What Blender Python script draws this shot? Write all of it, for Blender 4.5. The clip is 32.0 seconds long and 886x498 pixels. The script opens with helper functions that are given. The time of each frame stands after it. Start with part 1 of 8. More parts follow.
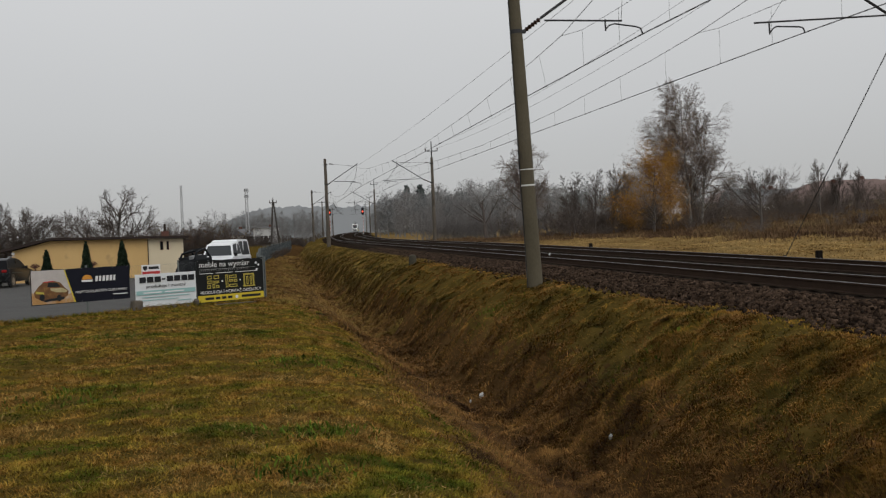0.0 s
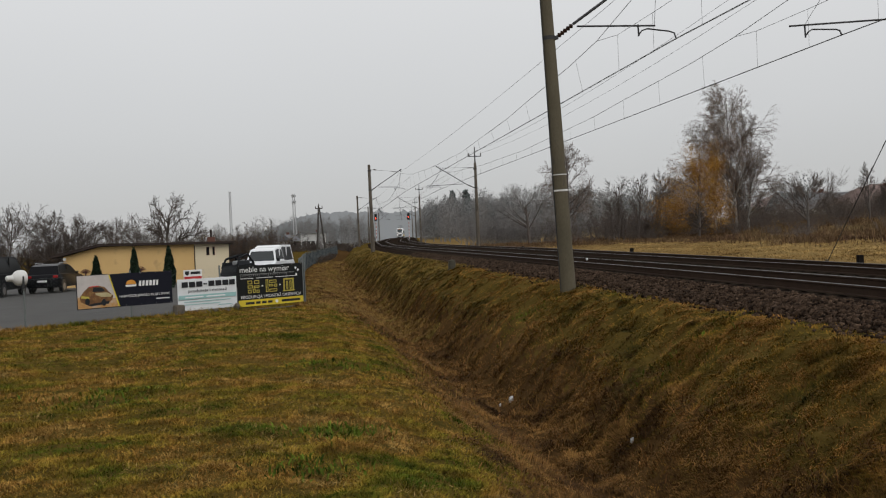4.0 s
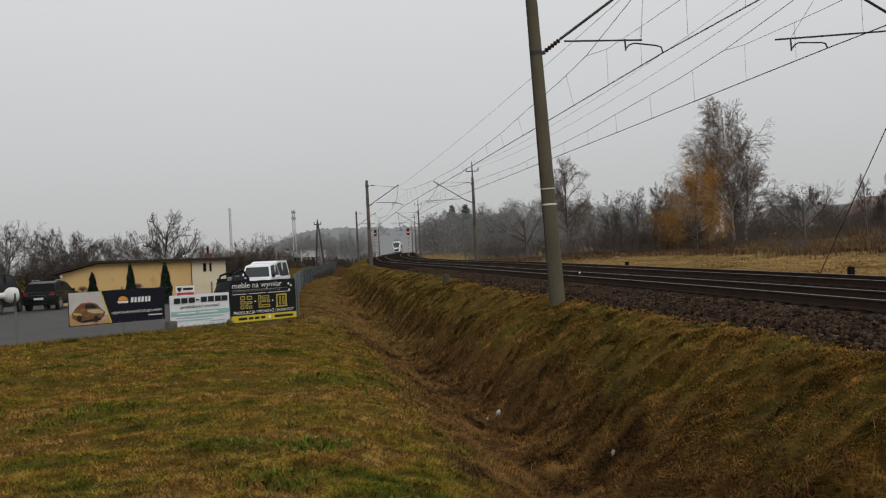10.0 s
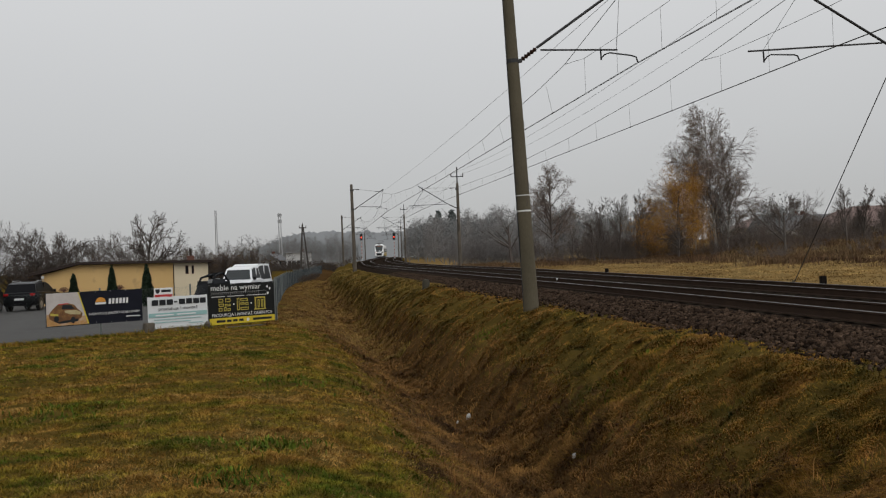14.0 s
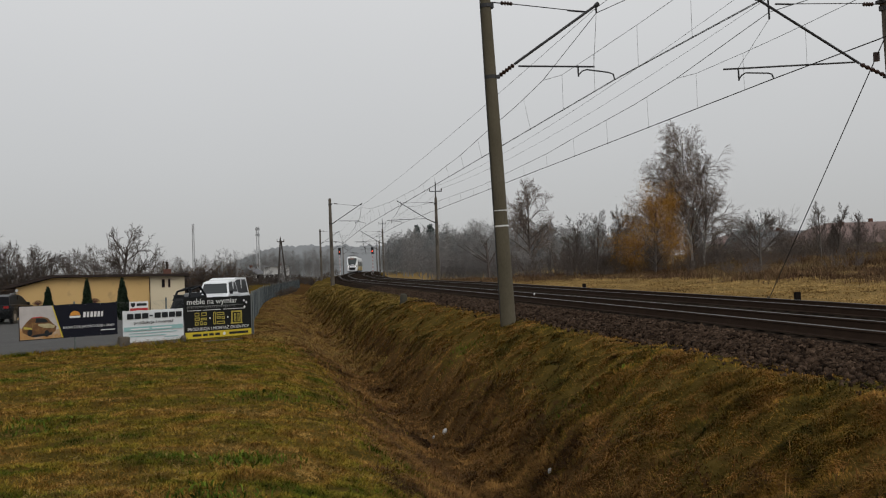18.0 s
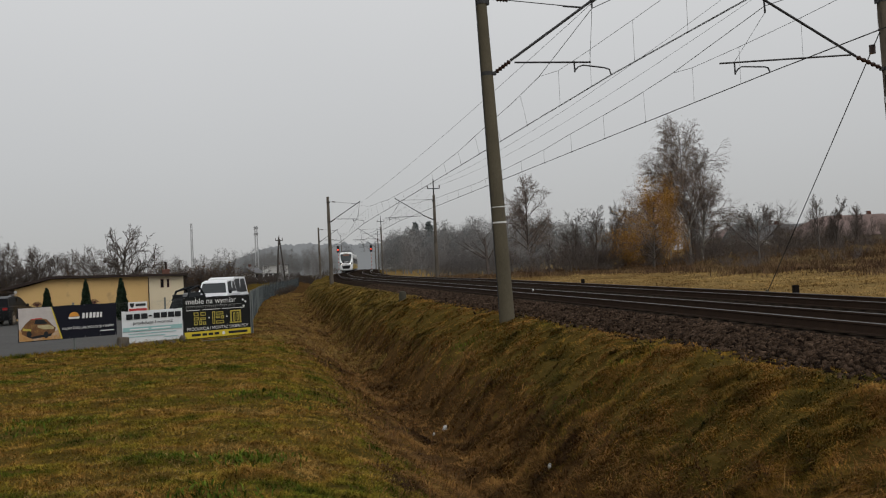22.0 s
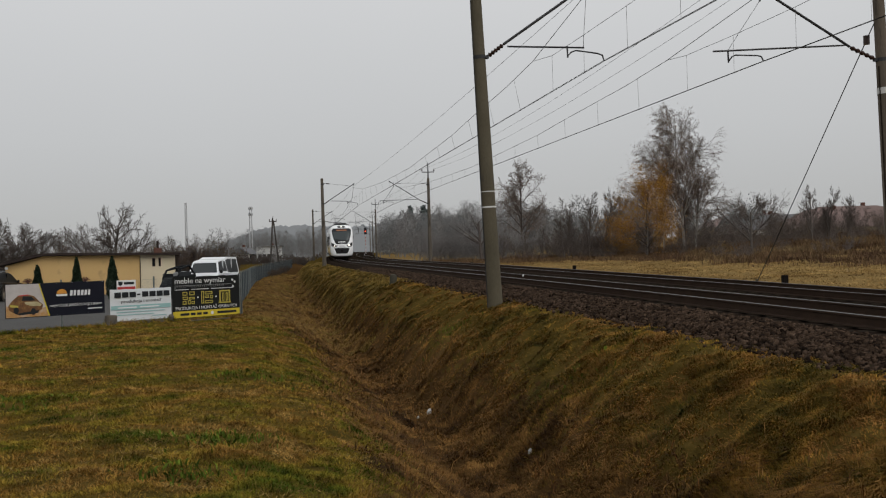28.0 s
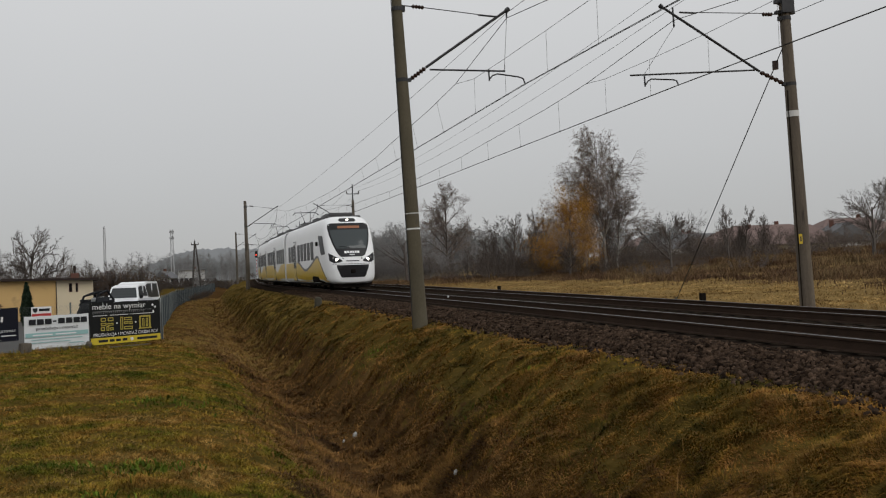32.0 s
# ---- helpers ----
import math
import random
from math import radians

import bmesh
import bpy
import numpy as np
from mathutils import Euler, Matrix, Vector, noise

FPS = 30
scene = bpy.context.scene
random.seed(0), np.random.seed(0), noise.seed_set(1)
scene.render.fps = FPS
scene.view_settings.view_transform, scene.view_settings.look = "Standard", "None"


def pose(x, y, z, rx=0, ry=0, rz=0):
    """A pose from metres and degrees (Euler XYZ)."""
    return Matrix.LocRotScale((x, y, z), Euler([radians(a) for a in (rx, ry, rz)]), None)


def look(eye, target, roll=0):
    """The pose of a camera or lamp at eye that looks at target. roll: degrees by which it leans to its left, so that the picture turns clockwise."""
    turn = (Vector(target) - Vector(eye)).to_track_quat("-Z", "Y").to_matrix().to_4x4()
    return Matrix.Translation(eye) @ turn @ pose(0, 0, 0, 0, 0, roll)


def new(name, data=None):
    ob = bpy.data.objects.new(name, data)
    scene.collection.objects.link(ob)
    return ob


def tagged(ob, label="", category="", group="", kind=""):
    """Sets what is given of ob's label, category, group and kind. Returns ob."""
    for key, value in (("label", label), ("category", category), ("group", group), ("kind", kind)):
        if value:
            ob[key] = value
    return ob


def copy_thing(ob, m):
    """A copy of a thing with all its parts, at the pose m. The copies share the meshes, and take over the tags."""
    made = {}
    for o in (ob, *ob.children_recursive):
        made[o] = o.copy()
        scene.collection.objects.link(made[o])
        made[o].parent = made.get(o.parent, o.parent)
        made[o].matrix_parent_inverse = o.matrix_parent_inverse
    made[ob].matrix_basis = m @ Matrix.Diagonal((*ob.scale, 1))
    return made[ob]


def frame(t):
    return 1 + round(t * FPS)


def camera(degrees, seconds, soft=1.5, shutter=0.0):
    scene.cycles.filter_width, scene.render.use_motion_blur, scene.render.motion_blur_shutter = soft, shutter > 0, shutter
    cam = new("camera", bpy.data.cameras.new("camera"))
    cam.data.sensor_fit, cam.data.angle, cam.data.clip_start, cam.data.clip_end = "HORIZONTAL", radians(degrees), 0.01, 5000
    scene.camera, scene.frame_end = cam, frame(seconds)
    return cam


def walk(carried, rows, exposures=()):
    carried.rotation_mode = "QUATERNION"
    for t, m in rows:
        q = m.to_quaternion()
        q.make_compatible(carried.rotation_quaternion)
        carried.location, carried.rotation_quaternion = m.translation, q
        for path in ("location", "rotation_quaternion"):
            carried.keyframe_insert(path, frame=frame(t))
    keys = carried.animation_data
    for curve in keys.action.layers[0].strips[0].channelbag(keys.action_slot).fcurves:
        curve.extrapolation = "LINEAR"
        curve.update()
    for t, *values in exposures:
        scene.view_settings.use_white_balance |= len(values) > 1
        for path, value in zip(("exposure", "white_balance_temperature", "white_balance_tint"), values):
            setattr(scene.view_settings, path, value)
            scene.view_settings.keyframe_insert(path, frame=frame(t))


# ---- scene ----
SOFT = 1.15
cam = camera(49.4, 32.0, SOFT, 0.4)
PATH = [
    (0, (-1.437, 0.802, 1.801), (-0.976, 20.795, 1.517), -2.34),
    (0.5, (-1.351, 0.723, 1.809), (-1.422, 20.723, 1.692), -0.65),
    (1, (-1.251, 0.596, 1.779), (-2.007, 20.575, 1.263), 0.25),
    (1.5, (-1.169, 0.543, 1.767), (-1.721, 20.522, 1.028), -0.83),
    (2, (-1.148, 0.599, 1.778), (-1.645, 20.584, 1.208), -0.92),
    (2.5, (-1.128, 0.565, 1.781), (-1.623, 20.557, 1.549), -1.45),
    (3, (-1.112, 0.579, 1.781), (-1.640, 20.571, 1.653), -2.27),
    (3.5, (-1.094, 0.572, 1.791), (-1.603, 20.566, 1.699), -2.36),
    (5.5, (-1.087, 0.592, 1.781), (-1.577, 20.582, 1.387), -2.97),
    (6, (-1.073, 0.628, 1.776), (-1.395, 20.623, 1.458), -3.03),
    (6.5, (-1.071, 0.636, 1.786), (-0.777, 20.633, 1.601), -3.74),
    (7, (-1.064, 0.696, 1.798), (0.055, 20.663, 1.607), -3.88),
    (7.5, (-1.050, 0.622, 1.786), (-0.394, 20.610, 1.597), -3.03),
    (8, (-0.933, 0.497, 1.768), (-1.546, 20.488, 1.660), -1.75),
    (8.5, (-0.849, 0.474, 1.765), (-1.539, 20.462, 1.724), -2.41),
    (9, (-0.818, 0.462, 1.766), (-1.465, 20.450, 1.982), -2.61),
    (9.5, (-0.823, 0.422, 1.756), (-1.521, 20.409, 2.013), -2.60),
    (10, (-0.791, 0.510, 1.760), (-1.309, 20.503, 1.935), -2.84),
    (10.5, (-0.796, 0.542, 1.763), (-0.864, 20.541, 1.789), -2.32),
    (11, (-0.794, 0.575, 1.762), (-0.733, 20.575, 1.754), -2.33),
    (11.5, (-0.797, 0.514, 1.770), (-0.890, 20.513, 1.903), -2.68),
    (12, (-0.731, 0.441, 1.762), (-0.617, 20.439, 1.980), -1.46),
    (12.5, (-0.591, 0.327, 1.746), (-1.180, 20.317, 1.960), -1.13),
    (13, (-0.537, 0.314, 1.748), (-0.811, 20.312, 1.758), -1.18),
    (13.5, (-0.499, 0.221, 1.744), (-0.754, 20.219, 1.823), -2.04),
    (14, (-0.488, 0.279, 1.747), (-0.732, 20.276, 2.013), -2.21),
    (14.5, (-0.485, 0.232, 1.755), (-0.760, 20.226, 2.185), -2.41),
    (16.5, (-0.456, 0.240, 1.741), (-0.265, 20.234, 2.205), -2.59),
    (17, (-0.459, 0.229, 1.749), (-0.599, 20.223, 2.206), -2.16),
    (17.5, (-0.457, 0.241, 1.751), (-0.475, 20.235, 2.263), -1.87),
    (18, (-0.460, 0.256, 1.748), (-0.248, 20.247, 2.300), -1.97),
    (18.5, (-0.459, 0.265, 1.744), (-0.243, 20.260, 2.101), -1.94),
    (19, (-0.455, 0.269, 1.741), (-0.253, 20.266, 2.007), -1.97),
    (19.5, (-0.450, 0.261, 1.749), (-0.390, 20.254, 2.270), -2.19),
    (20, (-0.454, 0.235, 1.739), (-0.520, 20.229, 2.244), -2.03),
    (20.5, (-0.441, 0.264, 1.736), (0.116, 20.250, 2.257), -2.33),
    (21, (-0.437, 0.252, 1.756), (0.347, 20.231, 2.210), -2.69),
    (21.5, (-0.435, 0.217, 1.746), (0.020, 20.207, 2.192), -2.71),
    (22, (-0.448, 0.243, 1.750), (-0.211, 20.236, 2.238), -2.59),
    (22.5, (-0.448, 0.261, 1.755), (-0.178, 20.255, 2.175), -2.51),
    (23, (-0.440, 0.221, 1.753), (-0.254, 20.214, 2.228), -2.54),
    (23.5, (-0.443, 0.203, 1.753), (-0.328, 20.193, 2.368), -2.63),
    (24, (-0.422, 0.221, 1.750), (-0.445, 20.207, 2.478), -2.52),
    (24.5, (-0.441, 0.223, 1.748), (-0.223, 20.212, 2.374), -2.50),
    (25, (-0.407, 0.260, 1.745), (-0.124, 20.256, 2.039), -2.62),
    (25.5, (-0.342, 0.276, 1.750), (-0.228, 20.274, 2.038), -3.58),
    (27.5, (-0.297, 0.151, 1.735), (-0.001, 20.148, 1.878), -2.56),
    (28, (-0.292, 0.285, 1.736), (0.038, 20.281, 1.890), -1.57),
    (28.5, (-0.293, 0.211, 1.739), (-0.011, 20.208, 1.975), -1.68),
    (29, (-0.293, 0.179, 1.737), (-0.179, 20.176, 2.080), -1.99),
    (29.5, (-0.293, 0.158, 1.732), (-0.266, 20.153, 2.143), -2.08),
    (30, (-0.297, 0.156, 1.741), (-0.245, 20.149, 2.241), -2.09),
    (30.5, (-0.282, 0.185, 1.741), (0.060, 20.174, 2.297), -2.13),
    (31, (-0.277, 0.205, 1.742), (0.626, 20.178, 2.271), -2.29),
    (31.5, (-0.264, 0.288, 1.743), (1.279, 20.222, 2.247), -2.36),
    (32, (-0.264, 0.234, 1.745), (1.618, 20.138, 2.291), -2.23),
]
walk(cam, [(t, look(eye, target, roll)) for t, eye, target, roll in PATH], [(0, -0.04), (2, 0.12), (8, 0.1), (11, 0.0), (20, -0.05), (25, -0.11), (29, -0.06), (32, -0.08)])

# ---- light: an overcast, misty autumn day ----
world = bpy.data.worlds.new("overcast_sky")
scene.world = world
world.use_nodes = True
wn, wl = world.node_tree.nodes, world.node_tree.links
wn.clear()
w_out = wn.new("ShaderNodeOutputWorld")
w_bg = wn.new("ShaderNodeBackground")
w_bg.inputs["Strength"].default_value = 1.0
w_sky = wn.new("ShaderNodeTexSky")
w_sky.sky_type, w_sky.sun_disc = "NISHITA", False
w_sky.sun_elevation, w_sky.sun_rotation = radians(40), radians(140)
w_dim = wn.new("ShaderNodeVectorMath")
w_dim.operation = "SCALE"
w_dim.inputs["Scale"].default_value = 0.06
w_geo = wn.new("ShaderNodeTexCoord")
w_sep = wn.new("ShaderNodeSeparateXYZ")
w_ramp = wn.new("ShaderNodeValToRGB")
w_ramp.color_ramp.elements[0].position, w_ramp.color_ramp.elements[0].color = 0.0, (0.465, 0.468, 0.470, 1)
w_ramp.color_ramp.elements[1].position, w_ramp.color_ramp.elements[1].color = 1.0, (0.76, 0.768, 0.776, 1)
w_mid = w_ramp.color_ramp.elements.new(0.12)
w_mid.color = (0.585, 0.59, 0.594, 1)
w_high = w_ramp.color_ramp.elements.new(0.32)
w_high.color = (0.73, 0.736, 0.742, 1)
w_noise = wn.new("ShaderNodeTexNoise")
w_noise.inputs["Scale"].default_value, w_noise.inputs["Detail"].default_value = 1.6, 4.0
w_cloud = wn.new("ShaderNodeMapRange")
w_cloud.inputs["To Min"].default_value, w_cloud.inputs["To Max"].default_value = 0.94, 1.05
w_mul = wn.new("ShaderNodeVectorMath")
w_mul.operation = "SCALE"
w_mix = wn.new("ShaderNodeMixRGB")
w_mix.inputs["Fac"].default_value = 0.93
wl.new(w_geo.outputs["Generated"], w_sep.inputs[0])
wl.new(w_sep.outputs["Z"], w_ramp.inputs["Fac"])
wl.new(w_geo.outputs["Generated"], w_noise.inputs["Vector"])
wl.new(w_noise.outputs["Fac"], w_cloud.inputs["Value"])
wl.new(w_ramp.outputs["Color"], w_mul.inputs[0])
wl.new(w_cloud.outputs["Result"], w_mul.inputs["Scale"])
wl.new(w_sky.outputs["Color"], w_dim.inputs[0])
wl.new(w_dim.outputs["Vector"], w_mix.inputs["Color1"])
wl.new(w_mul.outputs["Vector"], w_mix.inputs["Color2"])
wl.new(w_mix.outputs["Color"], w_bg.inputs["Color"])
wl.new(w_bg.outputs[0], w_out.inputs["Surface"])

sun_data = bpy.data.lights.new("sun", "SUN")
sun_data.energy, sun_data.angle, sun_data.color = 0.9, radians(40), (1.0, 0.97, 0.93)
sun = new("sun", sun_data)
sun.rotation_euler = (radians(50), 0, radians(40))


# ---- materials ----
def material(name, colours, rough=0.8, scale=6.0, detail_scale=60.0, bump=0.3, bump_dist=0.01, metal=0.0, spots=None,
             stretch=(1, 1, 1), vary=0.0, island=False, world_space=False, spec=0.25, mid=0.5, width=0.25):
    """Two-scale noise between the given colours, with fine relief; vary: light and dark from object to object."""
    m = bpy.data.materials.new(name)
    m.use_nodes = True
    n, l = m.node_tree.nodes, m.node_tree.links
    b = n["Principled BSDF"]
    b.inputs["Roughness"].default_value, b.inputs["Metallic"].default_value = rough, metal
    b.inputs["Specular IOR Level"].default_value = spec
    co = n.new("ShaderNodeTexCoord")
    if world_space:
        source = n.new("ShaderNodeNewGeometry").outputs["Position"]
    else:
        source = co.outputs["Object"]
    mp = n.new("ShaderNodeMapping")
    mp.inputs["Scale"].default_value = stretch
    l.new(source, mp.inputs["Vector"])
    big = n.new("ShaderNodeTexNoise")
    big.inputs["Scale"].default_value, big.inputs["Detail"].default_value = scale, 5.0
    fine = n.new("ShaderNodeTexNoise")
    fine.inputs["Scale"].default_value, fine.inputs["Detail"].default_value = detail_scale, 4.0
    l.new(mp.outputs[0], big.inputs["Vector"])
    l.new(mp.outputs[0], fine.inputs["Vector"])
    mixf = n.new("ShaderNodeMath")
    mixf.operation = "MULTIPLY_ADD"
    mixf.inputs[1].default_value = 0.45
    l.new(fine.outputs["Fac"], mixf.inputs[0])
    half = n.new("ShaderNodeMath")
    half.operation = "MULTIPLY"
    half.inputs[1].default_value = 0.55
    l.new(big.outputs["Fac"], half.inputs[0])
    l.new(half.outputs[0], mixf.inputs[2])
    ramp = n.new("ShaderNodeValToRGB")
    cols = list(colours)
    lo, hi = mid - width, mid + width
    ramp.color_ramp.elements[0].position, ramp.color_ramp.elements[0].color = lo, (*cols[0], 1)
    ramp.color_ramp.elements[1].position, ramp.color_ramp.elements[1].color = hi, (*cols[-1], 1)
    for k, c in enumerate(cols[1:-1]):
        e = ramp.color_ramp.elements.new(lo + (hi - lo) * (k + 1) / (len(cols) - 1))
        e.color = (*c, 1)
    l.new(mixf.outputs[0], ramp.inputs["Fac"])
    colour = ramp.outputs["Color"]
    if spots:
        sp = n.new("ShaderNodeTexNoise")
        sp.inputs["Scale"].default_value, sp.inputs["Detail"].default_value = spots[1], 3.0
        l.new(mp.outputs[0], sp.inputs["Vector"])
        sr = n.new("ShaderNodeMapRange")
        sr.inputs["From Min"].default_value, sr.inputs["From Max"].default_value = spots[2], spots[2] + 0.12
        l.new(sp.outputs["Fac"], sr.inputs["Value"])
        mx = n.new("ShaderNodeMixRGB")
        mx.inputs["Color2"].default_value = (*spots[0], 1)
        l.new(sr.outputs[0], mx.inputs["Fac"])
        l.new(colour, mx.inputs["Color1"])
        colour = mx.outputs["Color"]
    if vary:
        if island:
            rnd = n.new("ShaderNodeNewGeometry").outputs["Random Per Island"]
        else:
            rnd = n.new("ShaderNodeObjectInfo").outputs["Random"]
        hs = n.new("ShaderNodeHueSaturation")
        vr = n.new("ShaderNodeMapRange")
        vr.inputs["To Min"].default_value, vr.inputs["To Max"].default_value = 1 - vary, 1 + vary
        l.new(rnd, vr.inputs["Value"])
        l.new(vr.outputs[0], hs.inputs["Value"])
        l.new(colour, hs.inputs["Color"])
        colour = hs.outputs["Color"]
    l.new(colour, b.inputs["Base Color"])
    if bump:
        bp = n.new("ShaderNodeBump")
        bp.inputs["Strength"].default_value, bp.inputs["Distance"].default_value = bump, bump_dist
        l.new(mixf.outputs[0], bp.inputs["Height"])
        l.new(bp.outputs[0], b.inputs["Normal"])
    return m


def glow(name, colour, strength):
    m = bpy.data.materials.new(name)
    m.use_nodes = True
    b = m.node_tree.nodes["Principled BSDF"]
    b.inputs["Base Color"].default_value = (*colour, 1)
    b.inputs["Emission Color"].default_value = (*colour, 1)
    b.inputs["Emission Strength"].default_value = strength
    return m


def blade_material(name, colours, vary=0.35, patch=0.35, mottle=4.0, tones=(0.5, 1.5)):
    """Grass blades: colour by patch of ground, lightness by tuft and by blade."""
    m = bpy.data.materials.new(name)
    m.use_nodes = True
    n, l = m.node_tree.nodes, m.node_tree.links
    b = n["Principled BSDF"]
    b.inputs["Roughness"].default_value, b.inputs["Specular IOR Level"].default_value = 0.9, 0.05
    g = n.new("ShaderNodeNewGeometry")
    ns = n.new("ShaderNodeTexNoise")
    ns.inputs["Scale"].default_value, ns.inputs["Detail"].default_value, ns.inputs["Roughness"].default_value = patch, 5.0, 0.66
    l.new(g.outputs["Position"], ns.inputs["Vector"])
    ad = n.new("ShaderNodeMath")
    ad.operation = "MULTIPLY_ADD"
    ad.inputs[1].default_value = vary
    l.new(g.outputs["Random Per Island"], ad.inputs[0])
    sc = n.new("ShaderNodeMath")
    sc.operation = "MULTIPLY_ADD"
    sc.inputs[1].default_value, sc.inputs[2].default_value = 3.0, -1.0 - vary / 2
    l.new(ns.outputs["Fac"], sc.inputs[0])
    l.new(sc.outputs[0], ad.inputs[2])
    r = n.new("ShaderNodeValToRGB")
    r.color_ramp.elements[0].position, r.color_ramp.elements[0].color = 0.1, (*colours[0], 1)
    r.color_ramp.elements[1].position, r.color_ramp.elements[1].color = 0.9, (*colours[-1], 1)
    for k, c in enumerate(colours[1:-1]):
        e = r.color_ramp.elements.new(0.1 + 0.8 * (k + 1) / (len(colours) - 1))
        e.color = (*c, 1)
    l.new(ad.outputs[0], r.inputs["Fac"])
    tone = n.new("ShaderNodeTexNoise")
    tone.inputs["Scale"].default_value, tone.inputs["Detail"].default_value = mottle, 3.0
    l.new(g.outputs["Position"], tone.inputs["Vector"])
    tr = n.new("ShaderNodeMapRange")
    tr.inputs["From Min"].default_value, tr.inputs["From Max"].default_value = 0.3, 0.7
    tr.inputs["To Min"].default_value, tr.inputs["To Max"].default_value = tones
    l.new(tone.outputs["Fac"], tr.inputs["Value"])
    hs = n.new("ShaderNodeHueSaturation")
    each = n.new("ShaderNodeMapRange")
    each.inputs["To Min"].default_value, each.inputs["To Max"].default_value = 0.65, 1.4
    spread = n.new("ShaderNodeMath")
    spread.operation = "FRACT"
    far_digit = n.new("ShaderNodeMath")
    far_digit.operation = "MULTIPLY"
    far_digit.inputs[1].default_value = 37.3
    l.new(g.outputs["Random Per Island"], far_digit.inputs[0])
    l.new(far_digit.outputs[0], spread.inputs[0])
    l.new(spread.outputs[0], each.inputs["Value"])
    value = n.new("ShaderNodeMath")
    value.operation = "MULTIPLY"
    l.new(tr.outputs[0], value.inputs[0])
    l.new(each.outputs[0], value.inputs[1])
    l.new(value.outputs[0], hs.inputs["Value"])
    l.new(r.outputs["Color"], hs.inputs["Color"])
    l.new(hs.outputs["Color"], b.inputs["Base Color"])
    return m


def glass(name, tint=(0.02, 0.025, 0.03), rough=0.06, spec=0.6):
    m = bpy.data.materials.new(name)
    m.use_nodes = True
    b = m.node_tree.nodes["Principled BSDF"]
    b.inputs["Base Color"].default_value = (*tint, 1)
    b.inputs["Roughness"].default_value = rough
    b.inputs["Specular IOR Level"].default_value = spec
    return m


CONCRETE = material("weathered_concrete", [(0.070, 0.061, 0.041), (0.105, 0.090, 0.060), (0.135, 0.117, 0.082)], 0.9, 2.5, 45, 0.4, 0.01, stretch=(1, 1, 0.35), spots=((0.07, 0.06, 0.05), 5, 0.62))
DARK_CONCRETE = material("old_dark_concrete", [(0.062, 0.055, 0.046), (0.115, 0.098, 0.078), (0.175, 0.148, 0.112)], 0.9, 2.2, 40, 0.5, 0.01, stretch=(1, 1, 0.3), spots=((0.035, 0.03, 0.027), 4, 0.58))
STEEL_DARK = material("dark_galvanised_steel", [(0.035, 0.035, 0.037), (0.07, 0.07, 0.072)], 0.6, 8, 80, 0.2, 0.004, metal=0.5)
WIRE = material("tarnished_copper_wire", [(0.035, 0.033, 0.032), (0.06, 0.055, 0.05)], 0.6, 10, 90, 0.0, metal=0.3)
RAIL_SIDE = material("rusty_rail_side", [(0.028, 0.02, 0.016), (0.06, 0.038, 0.026)], 1.0, 3, 50, 0.3, 0.004, spec=0.05)
RAIL_TOP = material("worn_rail_head", [(0.11, 0.10, 0.095), (0.17, 0.16, 0.155)], 0.5, 3, 50, 0.1, 0.002, metal=0.7)
SLEEPER = material("oily_dark_sleeper", [(0.014, 0.011, 0.009), (0.034, 0.027, 0.021), (0.06, 0.048, 0.038)], 1.0, 6, 50, 0.5, 0.01, vary=0.25, spec=0.0)
BALLAST = material("ballast_bed", [(0.010, 0.007, 0.005), (0.022, 0.016, 0.012), (0.04, 0.028, 0.021)], 1.0, 9, 40, 0.8, 0.05, world_space=True, spec=0.0)
STONE = material("ballast_stone", [(0.014, 0.009, 0.006), (0.042, 0.027, 0.018), (0.115, 0.078, 0.054)], 1.0, 5, 50, 0.4, 0.01, spec=0.05, vary=0.8, island=True, world_space=True)
INSULATOR = material("brown_porcelain", [(0.03, 0.015, 0.01), (0.05, 0.025, 0.018)], 0.3, 8, 60, 0.0)
WHITE_PAINT = material("chalky_white_paint", [(0.55, 0.55, 0.53), (0.70, 0.70, 0.68)], 0.7, 6, 60, 0.1, 0.003)
YELLOW_PLATE = material("yellow_enamel", [(0.5, 0.36, 0.03), (0.62, 0.45, 0.04)], 0.5, 6, 60, 0.1, 0.003)


